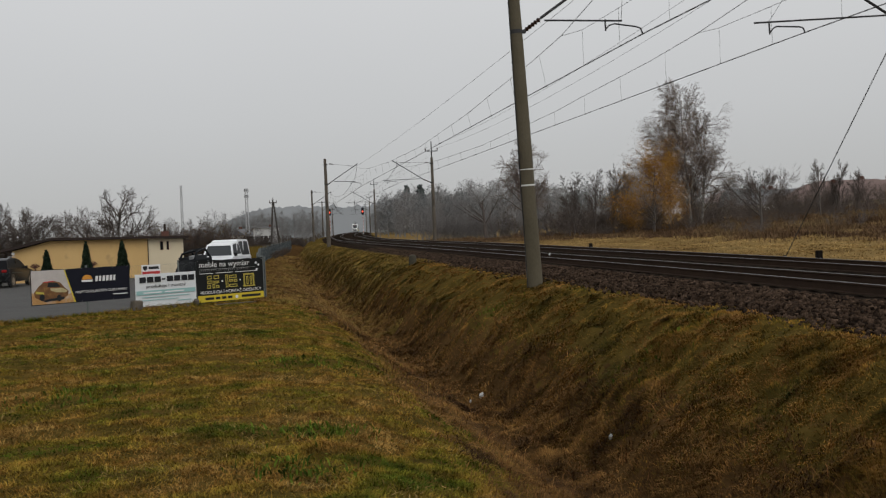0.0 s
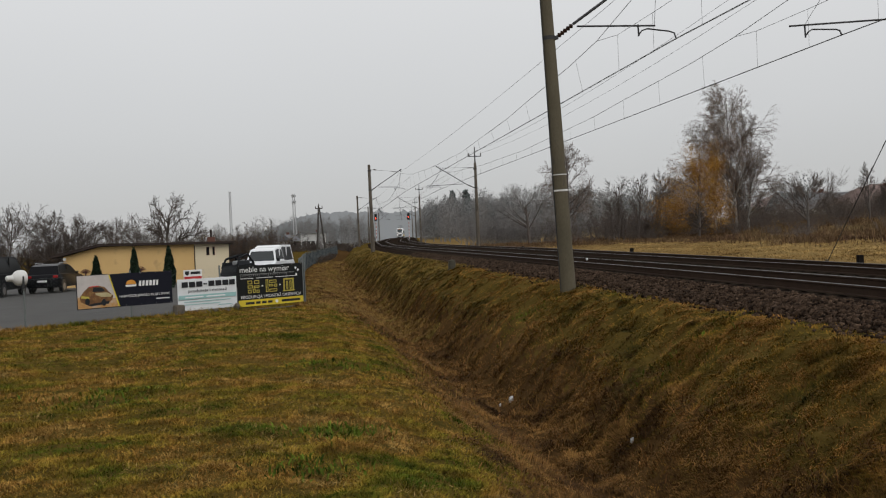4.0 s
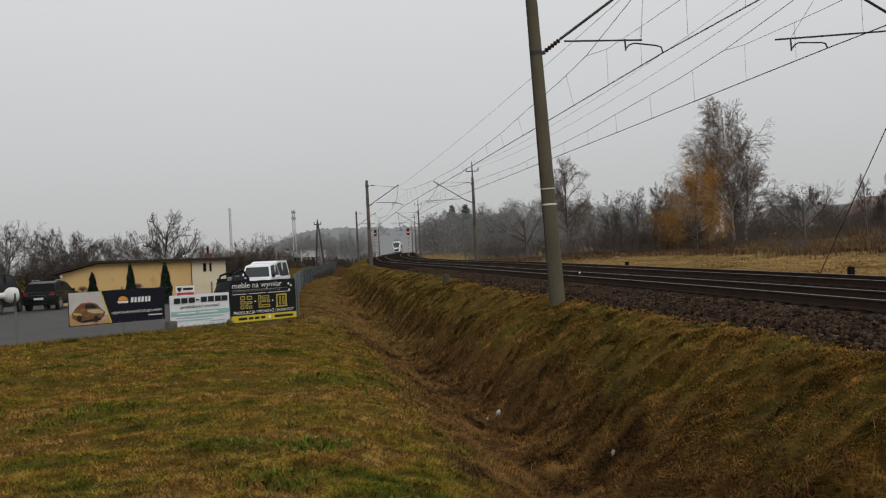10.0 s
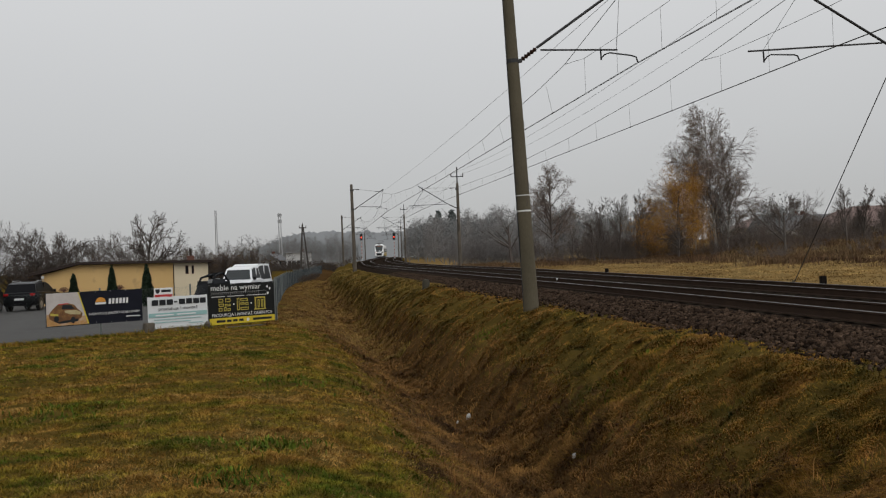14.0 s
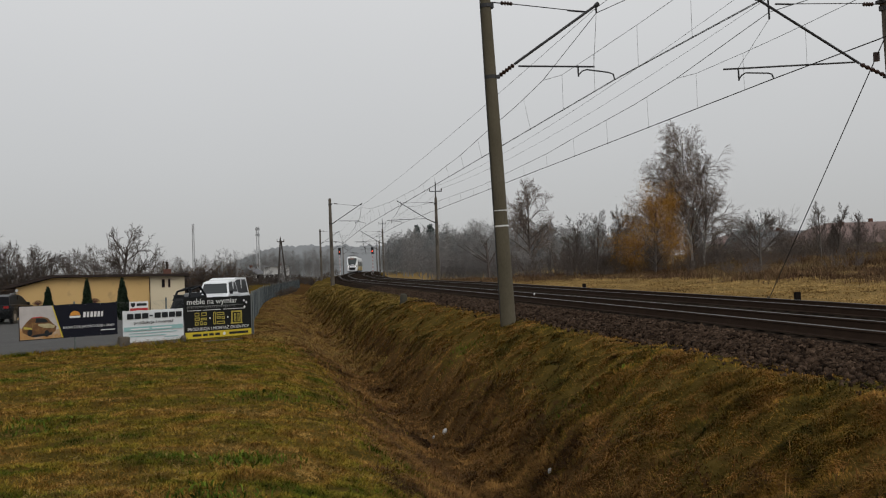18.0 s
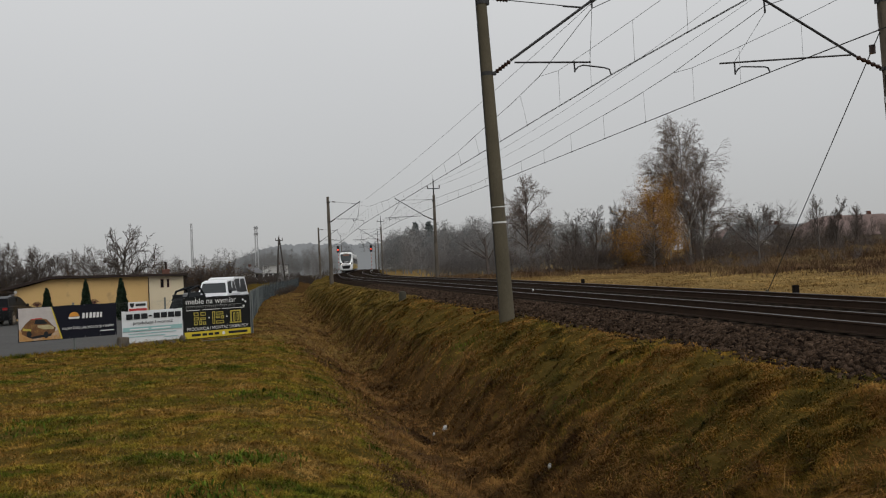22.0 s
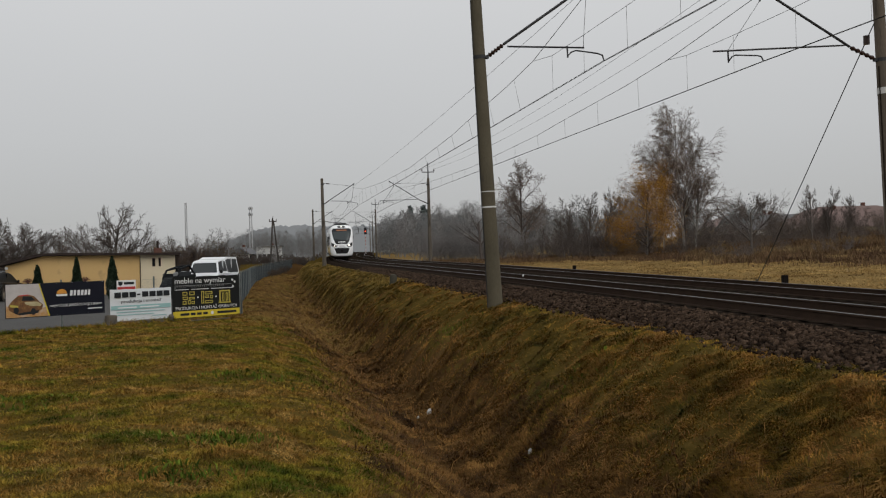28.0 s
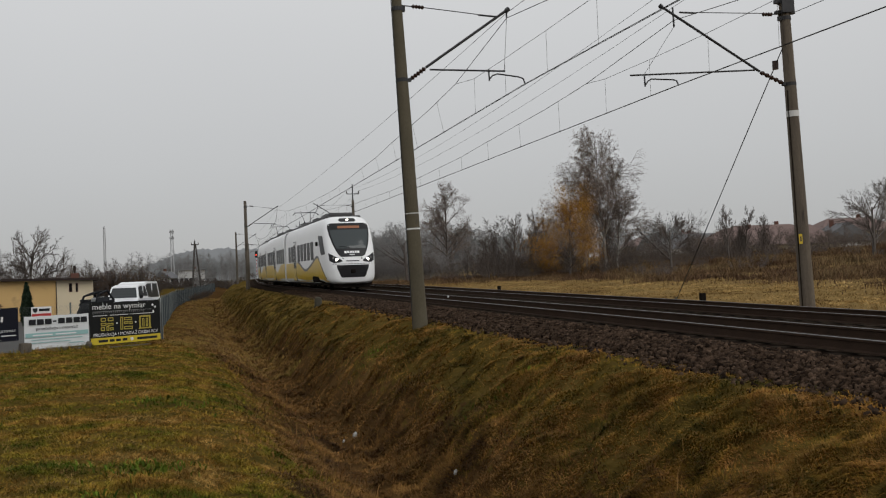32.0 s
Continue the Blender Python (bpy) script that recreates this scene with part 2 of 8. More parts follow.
# ---- geometry helpers ----
class G:
    """Vertices and faces of one mesh."""

    def __init__(self):
        self.v, self.f = [], []

    def add(self, verts, faces):
        o = len(self.v)
        self.v.extend(tuple(p) for p in verts)
        self.f.extend(tuple(i + o for i in f) for f in faces)
        return self

    def box(self, x0, x1, y0, y1, z0, z1, c=0.0, m=None):
        """A box with chamfered edges of width c, through m."""
        if c <= 0:
            vs = [(x, y, z) for z in (z0, z1) for y in (y0, y1) for x in (x0, x1)]
            fs = [(0, 2, 3, 1), (4, 5, 7, 6), (0, 1, 5, 4), (2, 6, 7, 3), (0, 4, 6, 2), (1, 3, 7, 5)]
        else:
            vs, idx = [], {}
            X, Y, Z = (x0, x1), (y0, y1), (z0, z1)
            for i in (0, 1):
                for j in (0, 1):
                    for k in (0, 1):
                        sx, sy, sz = 1 - 2 * i, 1 - 2 * j, 1 - 2 * k
                        idx[i, j, k, 0] = len(vs); vs.append((X[i], Y[j] + sy * c, Z[k] + sz * c))
                        idx[i, j, k, 1] = len(vs); vs.append((X[i] + sx * c, Y[j], Z[k] + sz * c))
                        idx[i, j, k, 2] = len(vs); vs.append((X[i] + sx * c, Y[j] + sy * c, Z[k]))
            fs = []
            for i in (0, 1):
                q = [idx[i, 0, 0, 0], idx[i, 1, 0, 0], idx[i, 1, 1, 0], idx[i, 0, 1, 0]]
                fs.append(q if i else q[::-1])
                q = [idx[0, i, 0, 1], idx[1, i, 0, 1], idx[1, i, 1, 1], idx[0, i, 1, 1]]
                fs.append(q[::-1] if i else q)
                q = [idx[0, 0, i, 2], idx[1, 0, i, 2], idx[1, 1, i, 2], idx[0, 1, i, 2]]
                fs.append(q if i else q[::-1])
            for a in (0, 1):
                for b in (0, 1):
                    fs.append([idx[a, b, 0, 0], idx[a, b, 0, 1], idx[a, b, 1, 1], idx[a, b, 1, 0]])
                    fs.append([idx[a, 0, b, 0], idx[a, 0, b, 2], idx[a, 1, b, 2], idx[a, 1, b, 0]])
                    fs.append([idx[0, a, b, 1], idx[0, a, b, 2], idx[1, a, b, 2], idx[1, a, b, 1]])
                    for k in (0, 1):
                        fs.append([idx[a, b, k, 0], idx[a, b, k, 1], idx[a, b, k, 2]])
        if m is not None:
            vs = [m @ Vector(p) for p in vs]
        return self.add(vs, fs)

    def tube(self, path, radii, n=8, caps=True):
        """A round bar along a line of points."""
        pts = [Vector(p) for p in path]
        if not isinstance(radii, (list, tuple)):
            radii = [radii] * len(pts)
        vs, fs = [], []
        side = None
        for i, p in enumerate(pts):
            d = (pts[min(i + 1, len(pts) - 1)] - pts[max(i - 1, 0)])
            d = d.normalized() if d.length > 1e-9 else Vector((0, 0, 1))
            if side is None:
                side = d.cross(Vector((0, 0, 1)) if abs(d.z) < 0.9 else Vector((1, 0, 0))).normalized()
            side = (side - d * side.dot(d)).normalized()
            up = d.cross(side)
            for k in range(n):
                a = 2 * math.pi * k / n
                vs.append(p + (side * math.cos(a) + up * math.sin(a)) * radii[i])
        for i in range(len(pts) - 1):
            for k in range(n):
                a, b = i * n + k, i * n + (k + 1) % n
                fs.append((a, b, b + n, a + n))
        if caps:
            fs.append(tuple(range(n - 1, -1, -1)))
            fs.append(tuple(range((len(pts) - 1) * n, len(pts) * n)))
        return self.add(vs, fs)

    def loft(self, rings, caps=True):
        """Skin over closed rings of equally many points."""
        n = len(rings[0])
        vs = [p for r in rings for p in r]
        fs = []
        for i in range(len(rings) - 1):
            for k in range(n):
                a, b = i * n + k, i * n + (k + 1) % n
                fs.append((a, b, b + n, a + n))
        if caps:
            fs.append(tuple(range(n - 1, -1, -1)))
            fs.append(tuple(range((len(rings) - 1) * n, len(rings) * n)))
        return self.add(vs, fs)

    def prism(self, outline, depth, m=None):
        """A flat outline of (x, z) points, depth thick along y, through m."""
        n = len(outline)
        vs = [(x, 0, z) for x, z in outline] + [(x, depth, z) for x, z in outline]
        fs = [tuple(range(n)), tuple(range(2 * n - 1, n - 1, -1))]
        fs += [((k + 1) % n, k, k + n, (k + 1) % n + n) for k in range(n)]
        if m is not None:
            vs = [m @ Vector(p) for p in vs]
        return self.add(vs, fs)

    def mesh(self, name, mat, smooth=False):
        me = bpy.data.meshes.new(name)
        me.from_pydata(self.v, [], self.f)
        me.validate()
        bm = bmesh.new()
        bm.from_mesh(me)
        bmesh.ops.recalc_face_normals(bm, faces=bm.faces)
        bm.to_mesh(me)
        bm.free()
        if mat is not None:
            me.materials.append(mat)
        if smooth:
            me.polygons.foreach_set("use_smooth", [True] * len(me.polygons))
            me.set_sharp_from_angle(angle=radians(40))
        return me


def part(name, g, mat, parent=None, label="", smooth=False):
    """One mesh object from g (a G, or a finished mesh) under its thing."""
    ob = new(name, g if isinstance(g, bpy.types.Mesh) else g.mesh(name, mat, smooth))
    if parent is not None:
        ob.parent = parent
    if label:
        ob["label"] = label
    return ob


def thing(name, label, category, group="", kind="", at=None):
    ob = new(name)
    ob.empty_display_size = 0.2
    if at is not None:
        ob.matrix_world = at
    return tagged(ob, label, category, group, kind)


def big_mesh(name, verts, faces_tri, mat):
    """A mesh from numpy arrays of vertices and triangles."""
    me = bpy.data.meshes.new(name)
    nv, nf = len(verts), len(faces_tri)
    me.vertices.add(nv)
    me.vertices.foreach_set("co", np.asarray(verts, np.float32).ravel())
    me.loops.add(nf * 3)
    me.loops.foreach_set("vertex_index", np.asarray(faces_tri, np.int32).ravel())
    me.polygons.add(nf)
    me.polygons.foreach_set("loop_start", np.arange(0, nf * 3, 3, dtype=np.int32))
    me.polygons.foreach_set("loop_total", np.full(nf, 3, np.int32))
    me.update(calc_edges=True)
    me.materials.append(mat)
    return me


def lattice(x, y, size, seed):
    """Smooth random heights between -1 and 1 with hills about size metres wide."""
    px, py = np.asarray(x, float) / size, np.asarray(y, float) / size
    ix, iy = np.floor(px).astype(np.int64), np.floor(py).astype(np.int64)
    fx, fy = px - ix, py - iy
    fx, fy = fx * fx * (3 - 2 * fx), fy * fy * (3 - 2 * fy)

    def corner(a, b):
        h = (a * 374761393 + b * 668265263 + seed * 974634777) & 0x7FFFFFFF
        h = ((h ^ (h >> 13)) * 1274126177) & 0x7FFFFFFF
        return ((h ^ (h >> 16)) & 0xFFFF) / 32767.5 - 1

    low = corner(ix, iy) * (1 - fx) + corner(ix + 1, iy) * fx
    top = corner(ix, iy + 1) * (1 - fx) + corner(ix + 1, iy + 1) * fx
    return low * (1 - fy) + top * fy


# ---- the line of the railway: y, x of the near track's axis, height of its rail heads ----
LINE = [(-140, 33.5, -0.4), (-40, 16.0, 0.25), (0, 8.95, 0.56), (12.5, 6.78, 0.72), (25.7, 4.45, 0.885), (45, 1.15, 1.06), (56, -0.65, 1.16),
        (84, -5.75, 1.42), (120, -11.0, 1.75), (165, -15.9, 2.35), (228, -20.1, 3.05), (300, -23.9, 3.8), (400, -29.3, 4.6), (480, -33.6, 5.1),
        (700, -45.5, 6.0), (1200, -72.5, 7.0)]
LY = np.arange(-140.0, 1200.0, 1.0)
LX, LZ = np.interp(LY, [r[0] for r in LINE], [r[1] for r in LINE]), np.interp(LY, [r[0] for r in LINE], [r[2] for r in LINE])
KERNEL = np.hanning(25) / np.hanning(25).sum()


def smoothed(a):
    lo, hi = a[0] - (a[1] - a[0]) * np.arange(12, 0, -1), a[-1] + (a[-1] - a[-2]) * np.arange(1, 13)
    return np.convolve(np.r_[lo, a, hi], KERNEL, "valid")


LX, LZ = smoothed(LX), smoothed(LZ)
LM = np.gradient(LX)
GAP = 4.15


def line_x(y):
    return np.interp(y, LY, LX)


def line_z(y):
    return np.interp(y, LY, LZ)


def cant(u, y):
    """The curve's tilt: the inner side lies lower."""
    return -0.026 * np.clip(u, -3.0, 8.0) * (1 - np.clip((np.asarray(y, float) - 20) / 40, 0, 1))


def beside(y, u, z=0.0):
    """The place u metres to the right of the near track's axis, z above its rail heads."""
    m = float(np.interp(y, LY, LM))
    k = 1 / math.hypot(1, m)
    return Vector((float(line_x(y)) + u * k, y - u * m * k, float(line_z(y)) + z + float(cant(u, y))))


# ---- the ground ----
def fade(a, lo, hi):
    return np.clip((a - lo) / (hi - lo), 0, 1)


def ground_z(u, y):
    """Height of the ground u metres right of the near track's axis."""
    u, y = np.asarray(u, float), np.asarray(y, float)
    zr = np.interp(y, LY, LZ)
    base = -0.15 + np.maximum(0, zr - 1.25) * 0.9
    deep = 1 - 0.65 * fade(y, 45, 110)
    left_u = [-60, -13, -10.5, -9.2, -8.2, -7.1, -6.3, -5.7, -4.7, -3.6, -3.1, -2.4, -1.0]
    rel = [0.0, 0.0, -0.02, -0.10, -0.36, -1.12, -1.5, -1.36, None, None, None, None, None]
    cols = []
    for a, r in zip(left_u, rel):
        if r is not None:
            cols.append(base + r * deep)
        else:
            cols.append(zr + {-4.7: -1.20, -3.6: -0.57, -3.1: -0.40, -2.4: -0.35, -1.0: -0.5}[a] * np.where(a < -4, 0.55 + 0.45 * deep, 1))
    left = np.zeros_like(u)
    for k in range(len(left_u) - 1):
        s = (u >= left_u[k]) & (u < left_u[k + 1])
        w = (u - left_u[k]) / (left_u[k + 1] - left_u[k])
        left = np.where(s, cols[k] * (1 - w) + cols[k + 1] * w, left)
    left = np.where(u < left_u[0], cols[0], left)
    rise = 1.65 * fade(u, 24, 46) * fade(y, 30, 62) + 0.5 * fade(u, 45, 120)
    right = zr - 0.5 + cant(u, y) + 0.25 * fade(u, 9, 25) + rise
    flat = zr - 0.55 + cant(u, y)
    return np.where(u < -1.0, left, np.where(u < 7.0, flat, right))


def lumps(x, y, u):
    """Hummocks of the ground: gentle on the lawn, clods and hollows on the banks, none under the tracks."""
    lawn = 0.04 * lattice(x, y, 1.9, 1) + 0.03 * lattice(x, y, 0.6, 2) + 0.022 * lattice(x, y, 0.22, 3)
    clod = 0.5 - np.abs(lattice(x + 0.2 * y, y, 0.5, 4))
    bank = 0.07 * lattice(x, y, 1.3, 5) + 0.085 * clod + 0.07 * lattice(x, y, 0.27, 6) + 0.022 * lattice(x, y, 0.16, 7)
    meadow = 0.10 * lattice(x, y, 2.4, 8) + 0.10 * lattice(x, y, 0.9, 9)
    edge = fade(u, -8.6, -7.4)
    yard = fade((x + 14.6) * -0.727 + (y - 26.0) * 0.687, 0.0, 0.6) * fade(-u, 10.0, 10.6)
    lawn = lawn * (1 - yard) - 0.06 * yard
    left = (lawn * (1 - edge) + bank * edge) * fade(-u, 2.45, 3.3)
    return np.where(u < 0, left, np.where(u < 7, 0.0, meadow * fade(u, 7.0, 8.5))) * fade(130 - y, 0, 40)


def ground_at(x, y):
    """Height of the ground at a place."""
    return float(ground_z(x - float(line_x(y)), y))


def build_ground():
    us = np.concatenate([-np.geomspace(2600, 30, 26), np.arange(-28, -13, 0.7), np.arange(-13, -9.6, 0.15), np.arange(-9.6, -2.2, 0.085), np.arange(-2, 7.5, 1.2),
                         np.arange(7.6, 30, 0.4), np.geomspace(31, 2600, 40)])
    ys = np.concatenate([np.arange(-130, -10, 12.0), np.arange(-9, 3, 1.0), np.arange(3, 38, 0.1), np.arange(38, 60, 0.25), np.arange(60, 110, 0.8), np.geomspace(111, 3200, 60)])
    U, Y = np.meshgrid(us, ys)
    yc = np.clip(Y, -139, 1199)
    M = np.interp(yc, LY, LM)
    X = np.interp(yc, LY, LX) + (Y - yc) * M + U
    Z = ground_z(U, yc)
    rng = np.random.default_rng(4)
    Z = Z + lumps(X, Y, U) + rng.normal(0, 0.005, Z.shape) * fade(130 - Y, 0, 40)
    rows, cols = U.shape
    verts = np.stack([X, Y, Z], -1).reshape(-1, 3)
    i = (np.arange(rows - 1)[:, None] * cols + np.arange(cols - 1)[None, :]).ravel()
    tris = np.concatenate([np.stack([i, i + 1, i + cols + 1], 1), np.stack([i, i + cols + 1, i + cols], 1)])
    me = big_mesh("ground", verts, tris, GROUND)
    me.polygons.foreach_set("use_smooth", np.ones(len(tris), bool))
    uc = U.ravel()[i] + rng.normal(0, 0.2, len(i))
    zone = np.where(uc < np.interp(Y.ravel()[i], [24, 36], [-7.05, -9.6]), 0, np.where(uc < -4.9, 1, np.where(uc < 6.8, 2, 3)))
    for extra in (DITCH_SOIL, BANK_SOIL, MEADOW_SOIL):
        me.materials.append(extra)
    me.polygons.foreach_set("material_index", np.concatenate([zone, zone]).astype(np.int32))
    tagged(new("ground", me), "rough autumn grassland with a drainage ditch beside the railway", "ground", kind="structure")


GROUND = material("mown_lawn_soil", [(0.026, 0.022, 0.007), (0.060, 0.044, 0.011), (0.105, 0.068, 0.017), (0.145, 0.092, 0.026)], 0.95, 2.2, 16, 0.7, 0.05, world_space=True, spec=0.0)
DITCH_SOIL = material("brown_ditch_soil", [(0.03, 0.016, 0.008), (0.075, 0.042, 0.016), (0.13, 0.075, 0.028)], 1.0, 0.8, 10, 0.8, 0.06, world_space=True, spec=0.0)
BANK_SOIL = material("mossy_bank_soil", [(0.040, 0.029, 0.009), (0.085, 0.058, 0.015), (0.13, 0.086, 0.026)], 1.0, 0.8, 10, 0.8, 0.06, world_space=True, spec=0.0)
MEADOW_SOIL = material("straw_meadow_soil", [(0.14, 0.09, 0.038), (0.20, 0.135, 0.055), (0.26, 0.175, 0.075)], 1.0, 0.12, 6, 0.6, 0.06, world_space=True, spec=0.0)
build_ground()


# ---- tracks ----
def sweep(profile, y0, y1, step, u, name, mat, parent, label=""):
    """A profile of (across, up) points drawn along the line."""
    g = G()
    rings = []
    y = y0
    while y <= y1 + 1e-6:
        o, p = beside(y, u), beside(y, u + 1.0)
        a = (p - o).normalized()
        rings.append([o + a * dx + Vector((0, 0, dz)) for dx, dz in profile])
        y += step(y) if callable(step) else step
    g.loft(rings)
    return part(name, g, mat, parent, label)


def far_step(y):
    return 1.5 if y < 60 else 4.0 if y < 250 else 12.0


RAIL_BODY = [(-0.07, -0.172), (0.07, -0.172), (0.07, -0.160), (0.012, -0.145), (0.012, -0.045), (0.035, -0.035), (0.035, -0.006), (-0.035, -0.006), (-0.035, -0.035), (-0.012, -0.045), (-0.012, -0.145), (-0.07, -0.160)]
RAIL_HEAD = [(-0.034, -0.006), (0.034, -0.006), (0.030, 0.0), (-0.030, 0.0)]


def build_track(u, name):
    t = thing(name, "railway track of rusty steel rails on dark sleepers in ballast", "railway track", "tracks", "structure")
    for s in (-0.7525, 0.7525):
        r = sweep(RAIL_BODY, -60, 620, far_step, u + s, "rail", RAIL_SIDE, t)
        sweep(RAIL_HEAD, -60, 620, far_step, u + s, "rail_head", RAIL_TOP, r, "bright worn running surface")
    sl = G().box(-1.28, 1.28, -0.13, 0.13, -0.36, -0.175, 0.02).mesh("sleeper", SLEEPER)
    y, rest = 4.0, G()
    while y < 94:
        o = part("sleeper", sl, None, t)
        ang = math.degrees(math.atan(-float(np.interp(y, LY, LM))))
        p = beside(y, u)
        o.matrix_basis = pose(p.x, p.y, p.z, 0, 0, -ang)
        y += 0.62
    while y < 240:
        p = beside(y, u)
        ang = math.degrees(math.atan(-float(np.interp(y, LY, LM))))
        rest.box(-1.28, 1.28, -0.13, 0.13, -0.36, -0.175, 0, pose(p.x, p.y, p.z, 0, 0, -ang))
        y += 0.62
    tagged(part("sleepers_far", rest, SLEEPER, t), kind="stuff")
    return t


build_track(0.0, "track_near")
build_track(GAP, "track_far")
BED = [(-2.75, -0.62), (-2.25, -0.34), (-1.75, -0.21), (1.7, -0.22), (2.4, -0.24), (GAP - 1.7, -0.22), (GAP + 1.7, -0.20), (GAP + 2.2, -0.24), (GAP + 3.2, -0.62), (2.0, -0.9)]
bed = sweep(BED, -60, 620, far_step, 0.0, "ballast", BALLAST, None)
tagged(bed, "dark stained crushed-stone ballast bed under two tracks", "ballast", kind="structure")


# ---- catenary poles ----
def bracket(pole, z, side, ins_mat=None):
    """The cantilever of one pole: strut, tie, steady tube and steady arm; side +1 reaches along +x of the pole's space. z: lower clamp."""
    s = side

    def P(dx, dz, dy=0.0):
        return (s * dx, dy, z + dz)

    foot, tip, hang, tie = ((0.66, 0.33), (3.02, 1.84), 3.0, (1.97, 1.66)) if s > 0 else ((0.95, 0.38), (3.84, 2.21), 3.5, (2.02, 2.05))
    part("strut", G().tube([P(*foot), P(*tip)], 0.036, 8), STEEL_DARK, pole, smooth=True)
    part("strut_head", G().tube([P(tip[0] - 0.03, tip[1] - 0.03), P(tip[0] + 0.05, tip[1] + 0.04)], 0.06, 8), STEEL_DARK, pole)
    g = G()
    step = ((foot[0] - 0.26) / 5, (foot[1] - 0.06) / 5)
    for k in range(5):
        a, b = 0.24 + step[0] * k, 0.04 + step[1] * k
        g.tube([P(a, b), P(a + step[0] / 2, b + step[1] / 2), P(a + step[0], b + step[1])], [0.032, 0.068, 0.032], 8)
    part("insulator", g, INSULATOR, pole, smooth=True)
    part("strut_joint", G().tube([P(0.0, -0.02), P(0.24, 0.04)], 0.035, 8), STEEL_DARK, pole)
    reach = 2.7 if s > 0 else 3.3
    part("tie_rod", G().tube([P(0.1, tie[0]), P(0.4, tie[0] - 0.03)], 0.016, 6).tube([P(0.72, tie[0] - 0.06 if s > 0 else tie[0]), P(reach, tie[1])], 0.012, 6).tube([P(reach - 0.5, tie[1] + 0.05 if s > 0 else tie[1] - 0.02), P(reach, tie[1])], 0.025, 6), STEEL_DARK, pole)
    g = G()
    for k in range(4):
        z1 = tie[0] - 0.03 - (0.008 * k if s > 0 else 0)
        g.tube([P(0.4 + 0.08 * k, z1), P(0.44 + 0.08 * k, z1), P(0.48 + 0.08 * k, z1)], [0.028, 0.062, 0.028], 8)
    part("insulator", g, INSULATOR, pole, smooth=True)
    if s > 0:
        part("steady_tube", G().tube([P(0.76, 0.27), P(2.84, 0.19)], 0.024, 8), STEEL_DARK, pole, smooth=True)
        g = G().tube([P(2.38, 0.24), P(2.38, -0.06)], 0.022, 6).tube([P(2.38, -0.02), P(2.48, 0.08), P(2.62, 0.12), P(3.2, 0.03), P(3.34, -0.02), P(3.38, -0.17)], 0.02, 6)
    else:
        # the arm turns back towards the pole
        part("steady_tube", G().tube([P(1.1, 0.42), P(4.92, 0.34)], 0.024, 8), STEEL_DARK, pole, smooth=True)
        g = G().tube([P(4.5, 0.35), P(4.5, 0.03)], 0.022, 6).tube([P(4.5, 0.07), P(4.4, 0.18), P(4.3, 0.23), P(3.65, 0.2), P(3.55, 0.17), P(3.5, 0.05)], 0.02, 6)
    part("steady_arm", g, STEEL_DARK, pole, smooth=True)
    part("clamp_band", G().tube([(0, 0, z - 0.05), (0, 0, z + 0.05)], pole["wide"] * 1.06, 12).box(s * 0.1, s * 0.24, -0.05, 0.05, z - 0.04, z + 0.04, 0.01), STEEL_DARK, pole)
    part("clamp_band", G().tube([(0, 0, z + 1.82), (0, 0, z + 1.92)], pole["wide"] * 1.02, 12).box(s * 0.08, s * 0.2, -0.06, 0.06, z + 1.80, z + 1.94, 0.01), STEEL_DARK, pole)
    part("messenger_clamp", G().tube([P(hang, tip[1] - 0.02), P(hang, 1.64)], 0.025, 6), STEEL_DARK, pole)


def catenary_pole(x, y, z0, height, r0, r1, mat, side, z_clamp, lean=0.0, turn=0.0, label="", tilt=0.0):
    p = thing("catenary_pole", label, "catenary pole", "catenary poles", at=pose(x, y, z0, tilt, lean, turn))
    p["wide"] = (r0 * 0.3 + r1 * 0.7)
    g = G()
    n = 16
    rings = []
    for k in range(15):
        f = k / 14
        r = r0 + (r1 - r0) * f
        rings.append([(r * math.cos(2 * math.pi * i / n) * (1 + 0.012 * math.sin(7 * k + i)), r * math.sin(2 * math.pi * i / n), -0.3 + (height + 0.3) * f) for i in range(n)])
    g.loft(rings)
    part("shaft", g, mat, p, smooth=True)
    part("cap", G().tube([(0, 0, height), (0, 0, height + 0.05)], [r1 * 1.05, r1 * 0.7], 12), mat, p)
    bracket(p, z_clamp - z0, side)
    return p


def turn_at(y):
    return math.degrees(math.atan(float(np.interp(y, LY, LM)))) * -1


OLD_CONCRETE = material("stained_brown_concrete", [(0.055, 0.046, 0.038), (0.125, 0.102, 0.078), (0.20, 0.165, 0.122)], 0.9, 2.0, 40, 0.5, 0.01, stretch=(2.5, 2.5, 0.25), spots=((0.04, 0.033, 0.028), 3, 0.6))
POLE_L = catenary_pole(1.43, 25.2, 0.36, 9.6, 0.205, 0.125, CONCRETE, 1, 6.86, -2.05, 9.5, "tall grey spun-concrete catenary pole with white painted rings")
for zz, h in ((2.60, 0.04), (3.01, 0.022)):
    r = 0.205 - 0.08 * zz / 9.6
    part("white_ring", G().tube([(0, 0, zz), (0, 0, zz + h)], r + 0.006, 16), WHITE_PAINT, POLE_L, "white painted ring")
part("earth_cable", G().tube([(-0.2, -0.03, 0.0), (-0.19, -0.03, 3.0), (-0.17, -0.03, 6.4), (-0.15, -0.03, 9.3)], 0.012, 6), STEEL_DARK, POLE_L)

